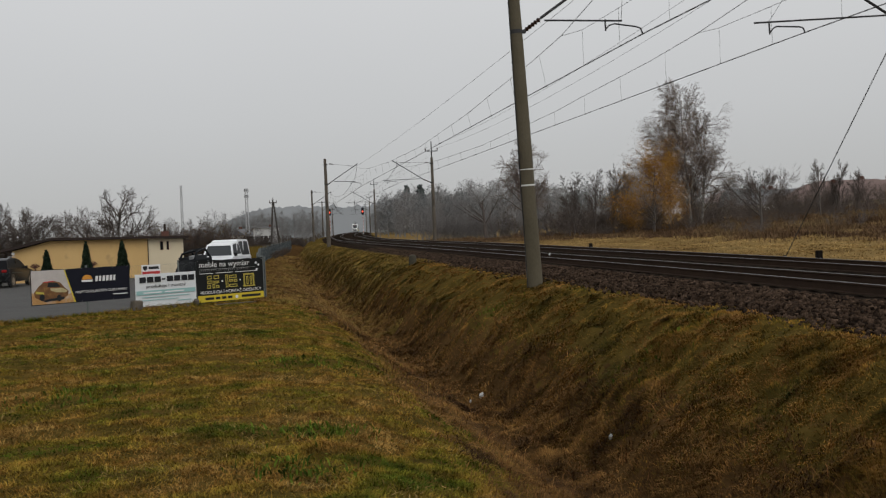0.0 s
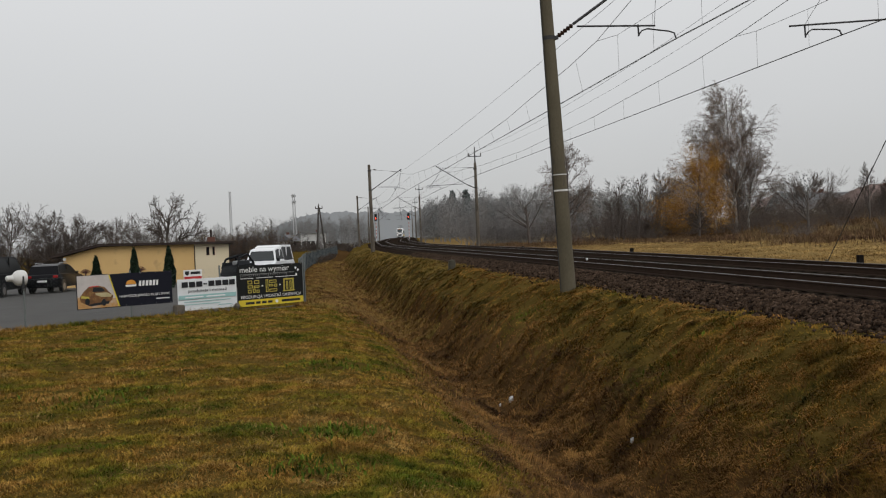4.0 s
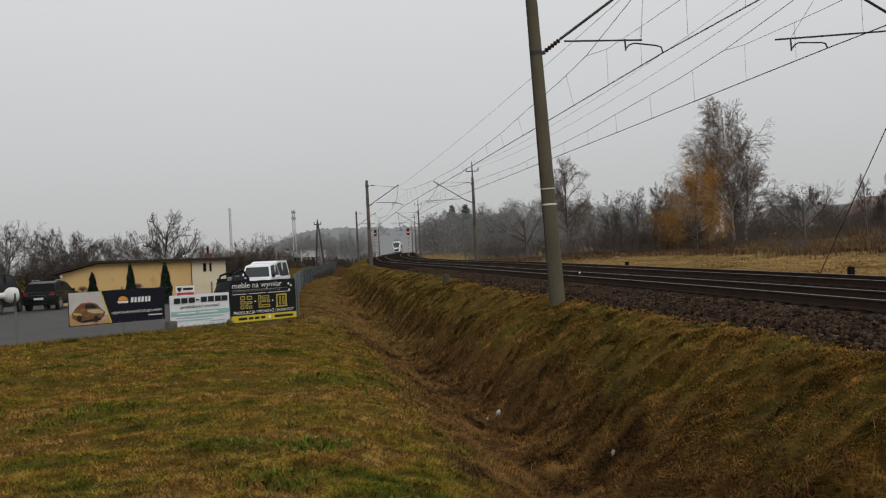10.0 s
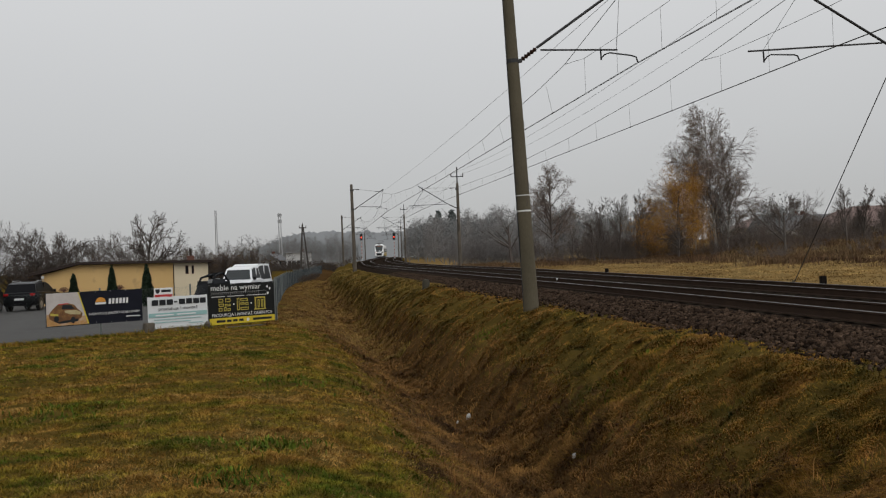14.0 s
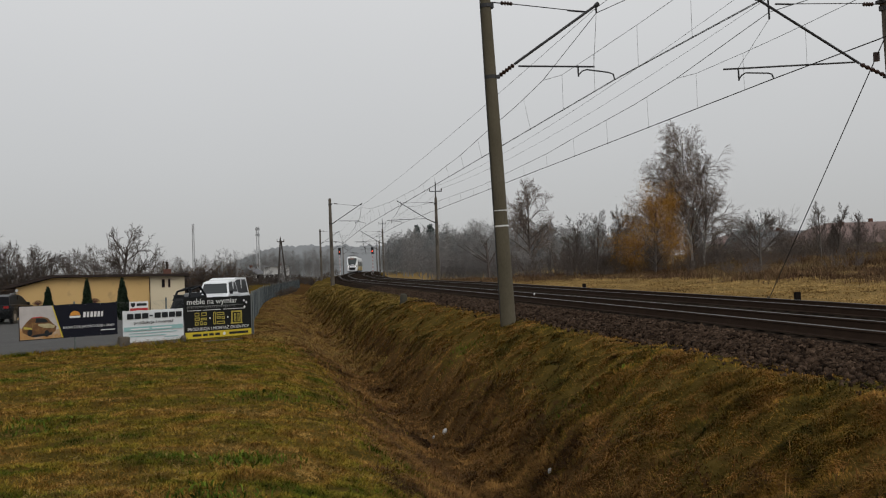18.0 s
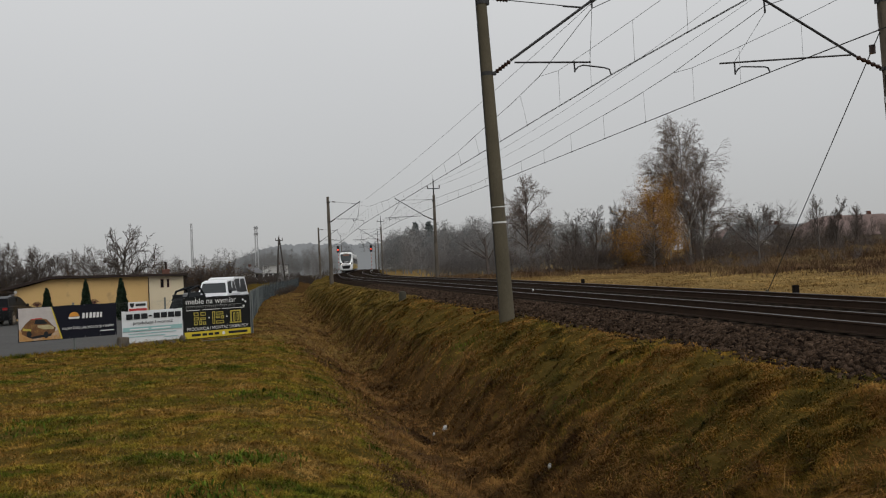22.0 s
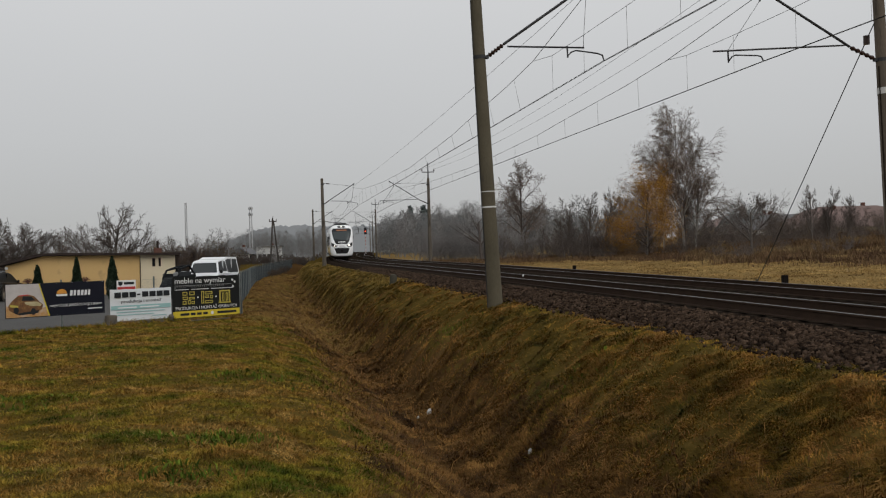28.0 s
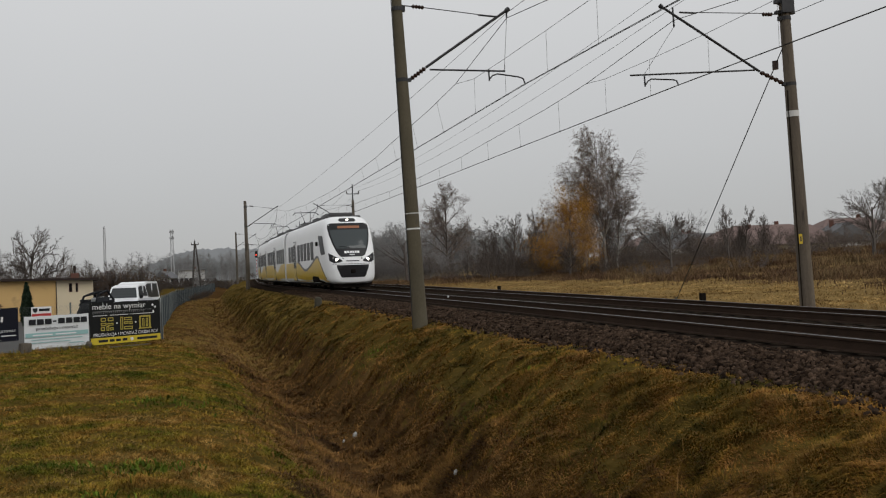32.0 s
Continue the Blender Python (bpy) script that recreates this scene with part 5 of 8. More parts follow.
def mesh_fence(name, label, m, length, posts, height, mat, cell, r):
    """A wire-mesh fence: posts, rails and crossed wires, along +x of m."""
    f = thing(name, label, "fence", at=m)
    pm = G().tube([(0, 0, -0.3), (0, 0, height + 0.08)], 0.028, 8).tube([(0, 0, height + 0.08), (0, 0, height + 0.1)], [0.034, 0.02], 8).mesh("post", FENCE_STEEL)
    for s in posts:
        part("post", pm, None, f).location = (s, 0, 0)
    for z in (0.08, height * 0.5, height):
        part("rail_wire", G().tube([(0, 0, z), (length, 0, z)], r * 1.6, 5), mat, f)
    g = G()
    n = int(length / cell)
    for k in range(-int(height / cell), n):
        for sgn in (1, -1):
            x0, x1, z0, z1 = k * cell, k * cell + height - 0.08, 0.08, height
            if x0 < 0:
                z0, x0 = z0 - x0, 0.0
            if x1 > length:
                z1, x1 = z1 - (x1 - length), length
            if z1 > z0:
                a, b2 = ((x0, z0), (x1, z1)) if sgn > 0 else ((length - x0, z0), (length - x1, z1))
                g.tube([(a[0], 0, a[1]), (b2[0], 0, b2[1])], r, 3, False)
    tagged(part("wire_mesh", g, mat, f), kind="stuff")
    return f


mesh_fence("fence", "grey wire-mesh fence with slim steel posts along the yard", FENCE_M, 11.25, (0.0, 1.58, 4.76, 7.87, 11.2), 1.45, FENCE_STEEL, 0.11, 0.0012)
# fence that follows the ditch away from the corner
FENCE_Y, FENCE_U = (34, 46, 58, 70, 82, 94, 106, 118, 130, 170), (-9.85, -9.95, -9.85, -9.7, -9.4, -9.0, -8.6, -8.2, -7.9, -7.5)
for k in range(11):
    y0 = 34.3 + 12.0 * k
    a, c = Vector((-6.85, 34.2, 0)) if k == 0 else beside(y0, float(np.interp(y0, FENCE_Y, FENCE_U))), beside(y0 + 12.0, float(np.interp(y0 + 12, FENCE_Y, FENCE_U)))
    L = math.hypot(c.x - a.x, c.y - a.y)
    za = ground_at(a.x, a.y)
    f = mesh_fence("fence", "grey-blue mesh fence with screening along the ditch", pose(a.x, a.y, za - 0.02, 0, 0, math.degrees(math.atan2(c.y - a.y, c.x - a.x))), L, [0.05 + 2.9 * i for i in range(4)], 1.45, FENCE_DARK, 0.22, 0.004)
    part("screen_sheet", G().box(0, L, 0.01, 0.018, 0.12, 1.3, 0), FENCE_DARK, f, "grey-blue screening sheet")

drum = thing("plastic_drum", "white rounded plastic drum hung on a fence post", "drum", at=FENCE_M @ Matrix.Translation((1.52, 0.12, 1.5)))
rings = [[(-0.05 + x, r * math.cos(a), r * math.sin(a)) for a in np.linspace(0, 2 * math.pi, 17)[:-1]] for x, r in ((-0.32, 0.05), (-0.3, 0.08), (-0.14, 0.09), (-0.06, 0.19), (0.0, 0.22), (0.16, 0.22), (0.21, 0.19), (0.23, 0.1))]
part("shell", G().loft(rings), WHITE_PAINT, drum, smooth=True)
part("strap", G().box(0.0, 0.05, -0.23, -0.1, -0.3, 0.05, 0.01), STEEL_DARK, drum)

# yard surface
yard = G()
outline = [(-60, 20.2), (-15.6, 25.3), (-14.3, 26.3), (-7.1, 34.0), (-10.3, 52.0), (-14.5, 76.0), (-60, 76.0)]
n = len(outline)
yard.add([(x, y, -0.125) for x, y in outline] + [(x, y, -0.5) for x, y in outline], [tuple(range(n)), tuple(range(2 * n - 1, n - 1, -1))] + [((k + 1) % n, k, k + n, (k + 1) % n + n) for k in range(n)])
tagged(part("pavement", yard, ASPHALT), "worn grey asphalt yard behind the fence", "yard", kind="structure")

# low building
B_OCHRE = material("ochre_render", [(0.58, 0.375, 0.155), (0.68, 0.46, 0.20)], 0.9, 0.8, 30, 0.15, 0.01, spots=((0.50, 0.33, 0.15), 1.2, 0.62))
B_CREAM = material("cream_render", [(0.64, 0.54, 0.37), (0.74, 0.64, 0.46)], 0.9, 0.8, 30, 0.15, 0.01)
B_ROOF = material("dark_roofing_felt", [(0.025, 0.018, 0.016), (0.05, 0.036, 0.03)], 0.9, 2, 30, 0.3, 0.02)
B_BRICK = material("red_chimney_brick", [(0.10, 0.05, 0.04), (0.16, 0.075, 0.055)], 0.9, 6, 40, 0.3)
bx0, bx1 = -10.3, 0.0
bld = thing("low_building", "single-storey ochre and cream rendered building with a dark felt roof", "building", at=pose(-16.9, 64, -0.12, 0, 0, 15))


def wall_slab(x0, x1, z_l, z_r, mat, label):
    return part("wall", G().prism([(x0, 0), (x1, 0), (x1, z_r), (x0, z_l)], 0.3), mat, bld, label)


wall_slab(bx0, -8.07, 2.0, 2.56, B_OCHRE, "ochre rendered wall")
wall_slab(-8.07, -2.21, 2.56, 2.5, B_OCHRE, "ochre rendered wall")
wall_slab(-2.21, bx1, 2.5, 2.42, B_CREAM, "cream rendered wall")
part("side_wall", G().box(bx1 - 0.3, bx1, 0.3, 9, 0, 2.4), B_CREAM, bld)
part("side_wall", G().box(bx0, bx0 + 0.3, 0.3, 9, 0, 2.04), B_OCHRE, bld)
part("back_wall", G().box(bx0, bx1, 9, 9.3, 0, 2.04), B_OCHRE, bld)
part("roof", G().prism([(bx0 - 0.75, 1.95), (bx0, 2.08), (-8.07, 2.60), (bx1 + 0.3, 2.44), (bx1 + 0.35, 2.58), (-8.07, 2.75), (bx0 - 0.75, 2.1)], 10.2, pose(0, -0.45, 0)), B_ROOF, bld)
part("chimney", G().box(-1.35, -0.85, 2.0, 2.6, 2.3, 2.95, 0.01), B_BRICK, bld)
part("chimney_pipe", G().tube([(-1.1, 2.3, 2.95), (-1.1, 2.3, 3.45)], 0.08, 8), B_ROOF, bld)
for x0, w in ((-1.45, 0.2), (-1.05, 0.15)):
    wdw = part("window", G().box(x0, x0 + w, -0.03, 0.05, 1.72, 2.28, 0.005), B_BRICK, bld, "narrow window in a brown frame")
    part("pane", G().box(x0 + 0.03, x0 + w - 0.03, -0.04, -0.03, 1.76, 2.24), T_GLASS, wdw)
part("downpipe", G().tube([(-2.2, -0.06, 0), (-2.2, -0.06, 2.4)], 0.025, 8), B_ROOF, bld)
part("wall_lamp", G().tube([(-10.2, -0.3, 1.85), (-10.2, -0.1, 1.88)], [0.1, 0.05], 8), WHITE_PAINT, bld)
for x0 in (-9.0, -5.6):
    fan = G()
    for a in range(7):
        an = math.radians(20 + 140 * a / 6)
        fan.tube([(x0, -0.05, 0.9), (x0 + 0.27 * math.cos(an), -0.10, 0.94 + 0.25 * math.sin(an)), (x0 + 0.34 * math.cos(an), -0.12, 0.9 + 0.2 * math.sin(an))], [0.02, 0.03, 0.01], 5)
    part("palm_ornament", fan.tube([(x0, -0.05, 0.2), (x0, -0.05, 0.92)], 0.04, 6), B_BRICK, bld, "brown palm-shaped wall ornament")

# ---- parked vehicles ----
CAR_GLASS = glass("grey_car_glass", (0.035, 0.04, 0.042), 0.1, 0.45)
CAR_BLACK = material("black_car_paint", [(0.004, 0.004, 0.005), (0.008, 0.008, 0.010)], 0.3, 2, 50, 0.0, spec=0.12)
CAR_WHITE = material("white_car_paint", [(0.76, 0.78, 0.80), (0.84, 0.85, 0.86)], 0.3, 2, 50, 0.0, spots=((0.62, 0.61, 0.58), 2.0, 0.68))
CAR_GREY = material("charcoal_car_paint", [(0.006, 0.007, 0.008), (0.012, 0.013, 0.015)], 0.5, 2, 50, 0.0, spec=0.1)
RUBBER = material("black_rubber", [(0.012, 0.012, 0.012), (0.025, 0.025, 0.025)], 0.9, 5, 50, 0.1)
CHROME = material("brushed_alloy", [(0.4, 0.4, 0.41), (0.5, 0.5, 0.51)], 0.35, 5, 50, 0.0, metal=0.9)
TAIL_RED = material("red_lens", [(0.25, 0.01, 0.01), (0.32, 0.02, 0.02)], 0.2, 5, 50, 0.0)


def vehicle(label, L, W, lower, cabin, at, paint, kind_word="car", rails=False):
    """A car: lower and cabin are side outlines of (y, z), front at +y, rounded across; glass on all sides."""
    t = thing("parked_car", label, kind_word, "parked vehicles", at=at)
    hw = W / 2

    def across(outline, widths):
        cy = sum(p[0] for p in outline) / len(outline)
        cz = sum(p[1] for p in outline) / len(outline)
        rings = []
        for x, k in widths:
            rings.append([(x, cy + (y - cy) * k, cz + (z - cz) * k) for y, z in outline])
        return G().loft(rings)

    part("body", across(lower, [(-hw, 0.94), (-hw + 0.06, 0.985), (-hw + 0.2, 1.0), (hw - 0.2, 1.0), (hw - 0.06, 0.985), (hw, 0.94)]), paint, t, smooth=True)
    zb, zt = min(z for _, z in cabin), max(z for _, z in cabin)

    def cw(z):
        return hw * (0.95 - 0.2 * (z - zb) / (zt - zb))

    g = G()
    n = len(cabin)
    inset = [((-1) ** 0 * cw(z), y, z) for y, z in cabin]
    vs = [(-x, y, z) for x, y, z in inset] + [(x, y, z) for x, y, z in inset]
    g.add(vs, [tuple(range(n)), tuple(range(2 * n - 1, n - 1, -1))] + [((k + 1) % n, k, k + n, (k + 1) % n + n) for k in range(n)])
    part("cabin", g, paint, t)
    ys = sorted(y for y, z in cabin)
    cyc, czc = sum(p[0] for p in cabin) / n, (zb + zt) / 2

    def inner(y, z, k=0.86, kz=0.74):
        return cyc + (y - cyc) * k, czc + 0.02 + (z - czc) * kz

    for s in (-1, 1):
        pts = [inner(y, z) for y, z in cabin]
        gg = G()
        gg.add([(s * (cw(z) + 0.012), y, z) for y, z in pts] + [(s * (cw(z) - 0.02), y, z) for y, z in pts], [tuple(range(n)), tuple(range(2 * n - 1, n - 1, -1))] + [((k + 1) % n, k, k + n, (k + 1) % n + n) for k in range(n)])
        part("side_glass", gg, T_GLASS, t)
        mid_y = cyc - 0.05
        part("pillar", G().box(s * (cw(czc) + 0.01) - 0.02, s * (cw(czc) + 0.01) + 0.02, mid_y - 0.05, mid_y + 0.05, zb + 0.05, zt - 0.08), paint, t)
        part("door_mirror", G().box(s * (hw + 0.02) - 0.07, s * (hw + 0.02) + 0.07, ys[-1] - 0.35, ys[-1] - 0.2, zb + 0.02, zb + 0.18, 0.03), RUBBER, t)
        part("door_handle", G().box(s * hw - 0.02, s * hw + 0.015, mid_y - 0.4, mid_y - 0.2, zb - 0.12, zb - 0.08, 0.006), paint, t)
    # front and rear glass: on the sloping ends of the cabin
    top = sorted([p for p in cabin if p[1] > zt - 0.12])
    bot = sorted([p for p in cabin if p[1] < zb + 0.06])
    for a, c, name in ((bot[-1], top[-1], "windscreen"), (bot[0], top[0], "rear_window")):
        d = Vector((0, c[0] - a[0], c[1] - a[1]))
        nrm = Vector((0, d.z, -d.y)).normalized() * (1 if name == "windscreen" else -1)
        p0, p1 = Vector((0, a[0], a[1])) + d * 0.1 + nrm * 0.012, Vector((0, a[0], a[1])) + d * 0.88 + nrm * 0.012
        q = [Vector((-cw(p0.z) * 0.9, p0.y, p0.z)), Vector((cw(p0.z) * 0.9, p0.y, p0.z)), Vector((cw(p1.z) * 0.88, p1.y, p1.z)), Vector((-cw(p1.z) * 0.88, p1.y, p1.z))]
        part(name, G().add(q + [v - nrm * 0.03 for v in q], [(0, 1, 2, 3), (7, 6, 5, 4), (0, 4, 5, 1), (1, 5, 6, 2), (2, 6, 7, 3), (3, 7, 4, 0)]), CAR_GLASS, t)
    fy, ry = max(y for y, z in lower), min(y for y, z in lower)
    wr = 0.34
    for y in (fy - 0.85, ry + 0.85):
        for s in (-1, 1):
            tyre = part("wheel", G().tube([(s * (hw - 0.22), y, wr), (s * (hw - 0.2), y, wr), (s * (hw - 0.02), y, wr), (s * (hw + 0.0), y, wr)], [wr * 0.9, wr, wr, wr * 0.9], 22), RUBBER, t)
            part("rim", G().tube([(s * (hw - 0.02), y, wr), (s * (hw + 0.012), y, wr)], wr * 0.62, 16), CHROME, tyre)
            part("wheel_arch", G().tube([(s * (hw - 0.12), y, wr + 0.02), (s * (hw + 0.004), y, wr + 0.02)], wr * 1.18, 20), T_BLACK, t)
    for s in (-1, 1):
        part("tail_light", G().box(s * hw * 0.78 - 0.13, s * hw * 0.78 + 0.13, ry - 0.01, ry + 0.12, 0.86, 1.0, 0.02), TAIL_RED, t, "red tail lamp")
        part("head_light", G().box(s * hw * 0.72 - 0.15, s * hw * 0.72 + 0.15, fy - 0.1, fy + 0.01, 0.66, 0.8, 0.02), CHROME, t, "clear headlamp")
        if rails:
            part("roof_rail", G().tube([(s * cw(zt) * 0.95, top[0][0] + 0.1, zt + 0.01), (s * cw(zt) * 0.95, top[0][0] + 0.2, zt + 0.06), (s * cw(zt) * 0.95, top[-1][0] - 0.2, zt + 0.06), (s * cw(zt) * 0.95, top[-1][0], zt + 0.01)], 0.018, 6), CHROME, t, "silver roof rail")
    part("rear_plate", G().box(-0.26, 0.26, ry - 0.02, ry + 0.03, 0.62, 0.73, 0.004), PRINT_WHITE, t, "white blank plate")
    part("front_plate", G().box(-0.26, 0.26, fy - 0.03, fy + 0.015, 0.42, 0.53, 0.004), PRINT_WHITE, t, "white blank plate")
    part("grille", G().box(-0.5, 0.5, fy - 0.08, fy + 0.005, 0.6, 0.72, 0.01), T_BLACK, t)
    return t


SUV_LOW = [(-2.2, 0.3), (2.15, 0.3), (2.28, 0.45), (2.32, 0.62), (2.25, 0.82), (1.9, 0.93), (1.2, 1.02), (-1.0, 1.06), (-2.1, 1.08), (-2.26, 0.98), (-2.33, 0.78), (-2.33, 0.45)]
SUV_CAB = [(-2.16, 1.02), (1.1, 0.98), (0.75, 1.26), (0.35, 1.50), (-0.1, 1.60), (-0.8, 1.64), (-1.5, 1.60), (-1.85, 1.52)]
vehicle("black estate-like off-road car with silver roof rails, parked on asphalt", 4.6, 1.86, SUV_LOW, SUV_CAB, pose(-25.2, 56.3, -0.12, 0, 0, 5), CAR_BLACK, rails=True)
OFF_LOW = [(-1.75, 0.36), (1.8, 0.36), (1.86, 0.7), (1.82, 1.18), (0.85, 1.37), (-1.7, 1.37), (-1.82, 1.1), (-1.82, 0.5)]
OFF_CAB = [(-1.3, 1.32), (0.78, 1.32), (0.36, 1.92), (-0.3, 2.0), (-1.2, 1.98)]
vehicle("small boxy white off-road car facing the fence", 3.7, 1.55, OFF_LOW, OFF_CAB, pose(-11.1, 47.75, -0.12, 0, 0, 179), CAR_WHITE)
VAN_LOW = [(-2.4, 0.35), (2.35, 0.35), (2.45, 0.7), (2.3, 1.12), (1.75, 1.22), (-2.4, 1.22), (-2.45, 0.6)]
VAN_CAB = [(-2.38, 1.15), (1.85, 1.15), (1.25, 2.06), (0.6, 2.16), (-2.34, 2.16)]
vehicle("white panel van parked behind the small off-road car", 4.9, 1.75, VAN_LOW, VAN_CAB, pose(-12.0, 54.0, -0.12, 0, 0, 181), CAR_WHITE, "van")

vehicle("dark panel van with its load covered, parked on asphalt", 4.9, 1.9, VAN_LOW, VAN_CAB, pose(-26.8, 52.3, -0.12, 0, 0, 8), CAR_GREY, "van")
CRATE_BLUE = material("blue_plastic_film", [(0.03, 0.10, 0.22), (0.08, 0.20, 0.36), (0.30, 0.40, 0.48)], 0.4, 6, 30, 0.2)
for j in range(3):
    crate = thing("bottle_crate", "blue film-wrapped crate of bottles in a stack", "crate", "bottle crates", at=pose(-24.95, 47.4, -0.12 + 0.36 * j, 0, 0, 7 - 3 * j))
    part("shell", G().box(-0.3, 0.3, -0.2, 0.2, 0.0, 0.34, 0.03), CRATE_BLUE, crate)
    for i in range(3):
        part("rib", G().box(-0.305, 0.305, -0.206, 0.206, 0.07 + 0.1 * i, 0.085 + 0.1 * i, 0.0), PRINT_SKY, crate, "pale rib")

wreck = thing("wrecked_car", "dark stripped car shell with a bent open frame", "car wreck", "parked vehicles", at=pose(-11.3, 43.3, -0.12, 0, 5, 150))
part("shell", G().loft([[(x, y * k, 0.3 + (z - 0.3) * k) for y, z in [(-0.7, 0.3), (0.7, 0.3), (0.74, 0.9), (0.45, 1.3), (-0.6, 1.36), (-0.7, 0.8)]] for x, k in ((-0.5, 0.95), (-0.4, 1.0), (0.4, 1.0), (0.5, 0.95))]), CAR_GREY, wreck, smooth=True)
for s in (-1, 1):
    part("roof_frame", G().tube([(s * 0.46, 0.5, 1.2), (s * 0.42, 0.25, 1.6), (s * 0.40, -0.3, 1.74), (s * 0.44, -0.6, 1.3)], 0.05, 6), CAR_GREY, wreck)
    part("door_skin", G().box(s * 0.47 - 0.02, s * 0.47 + 0.02, -0.3, 0.45, 1.1, 1.46, 0.01), PRINT_BLACK, wreck)
part("roof_frame", G().tube([(-0.42, 0.3, 1.66), (0.42, 0.25, 1.6)], 0.04, 6).tube([(-0.40, -0.3, 1.74), (0.40, -0.3, 1.74)], 0.045, 6).tube([(-0.42, 0.25, 1.6), (0.40, -0.3, 1.74)], 0.03, 6), CAR_GREY, wreck)
for x in (-0.2, 0.2):
    part("seat", G().box(x - 0.16, x + 0.16, -0.2, -0.02, 1.1, 1.5, 0.05), PRINT_GREY, wreck, "torn grey seat back")

# clutter at the fence foot
for k, (s, w, h) in enumerate(((6.2, 0.34, 0.42), (7.5, 0.3, 0.2), (8.0, 0.4, 0.16), (8.3, 0.26, 0.3), (7.1, 0.36, 0.14))):
    blk = thing("rubble_block", "weathered grey concrete block at the fence foot", "rubble", "rubble blocks", at=FENCE_M @ pose(s, -0.22, -0.02, 3 * k, 5 - 4 * k, 20 * k))
    part("block", G().box(-w / 2, w / 2, -w / 3, w / 3, 0, h, 0.04), DARK_CONCRETE, blk)
tagged(part("plank", G().box(-0.75, 0.75, -0.06, 0.06, 0, 0.05, 0.01, FENCE_M @ pose(9.6, -0.55, 0.02, 0, 0, -6)), CONCRETE), "pale weathered plank lying in the grass", "plank")


# ---- trees and shrubs ----
BARK_GREY = material("grey_bark", [(0.065, 0.056, 0.05), (0.11, 0.096, 0.085), (0.15, 0.13, 0.115)], 0.95, 3, 40, 0.5, 0.02)
BARK_BIRCH = material("white_birch_bark", [(0.05, 0.045, 0.04), (0.27, 0.255, 0.235), (0.36, 0.34, 0.315)], 0.85, 2.5, 25, 0.3, 0.01, stretch=(1, 1, 3), mid=0.42, width=0.1)
TWIG_GREY = material("grey_brown_twigs", [(0.085, 0.07, 0.062), (0.14, 0.118, 0.105)], 0.95, 2, 20, 0.0)
TWIG_BIRCH = material("red_brown_birch_twigs", [(0.14, 0.108, 0.092), (0.22, 0.178, 0.155)], 0.95, 2, 20, 0.0)
TWIG_DARK = material("dark_thicket_twigs", [(0.065, 0.052, 0.046), (0.115, 0.094, 0.082)], 0.95, 2, 20, 0.0)
TWIG_BRUSH = material("brown_brush_twigs", [(0.095, 0.078, 0.068), (0.155, 0.128, 0.112)], 0.95, 2, 20, 0.0)
LEAF_GOLD = blade_material("golden_birch_leaves", [(0.20, 0.094, 0.020), (0.33, 0.165, 0.028), (0.43, 0.23, 0.042)], 0.6, 0.8, 1.2, (0.7, 1.25))
LEAF_RUST = blade_material("dry_rust_leaves", [(0.085, 0.045, 0.024), (0.15, 0.085, 0.042), (0.12, 0.10, 0.045)], 0.6, 0.5)
LEAF_PALE = blade_material("withered_birch_leaves", [(0.15, 0.10, 0.065), (0.24, 0.165, 0.10)], 0.6, 0.8)
CONIFER = blade_material("dark_conifer_needles", [(0.012, 0.022, 0.014), (0.03, 0.045, 0.026)], 0.6, 0.8)
# needles and twigs carry the distance haze in their base colour
CONIFER_FAR = blade_material("haze_paled_needles", [(0.115, 0.135, 0.130), (0.15, 0.17, 0.163)], 0.6, 0.3, 0.5, (0.85, 1.15))
TWIG_FAR = material("haze_paled_twigs", [(0.19, 0.185, 0.182), (0.25, 0.242, 0.238)], 0.95, 0.3, 5, 0.0, world_space=True)


def seg_mesh(name, segs, mat):
    """Three-sided bars for rows of x0 y0 z0 x1 y1 z1 r0 r1."""
    s = np.asarray(segs, float)
    a, b = s[:, :3], s[:, 3:6]
    d = b - a
    d /= np.linalg.norm(d, axis=1, keepdims=True) + 1e-9
    ref = np.where(np.abs(d[:, 2:3]) > 0.9, np.array([[1.0, 0, 0]]), np.array([[0, 0, 1.0]]))
    p = np.cross(d, ref)
    p /= np.linalg.norm(p, axis=1, keepdims=True)
    q = np.cross(d, p)
    vs = []
    for k in range(3):
        c, sn = math.cos(2.0944 * k), math.sin(2.0944 * k)
        vs.append(a + (p * c + q * sn) * s[:, 6:7])
    for k in range(3):
        c, sn = math.cos(2.0944 * k), math.sin(2.0944 * k)
        vs.append(b + (p * c + q * sn) * s[:, 7:8])
    v = np.stack(vs, 1).reshape(-1, 3)
    base = np.arange(len(s))[:, None] * 6
    tri = np.array([[0, 1, 4], [0, 4, 3], [1, 2, 5], [1, 5, 4], [2, 0, 3], [2, 3, 5]])
    return big_mesh(name, v, (base[:, None, :] + tri[None]).reshape(-1, 3), mat)


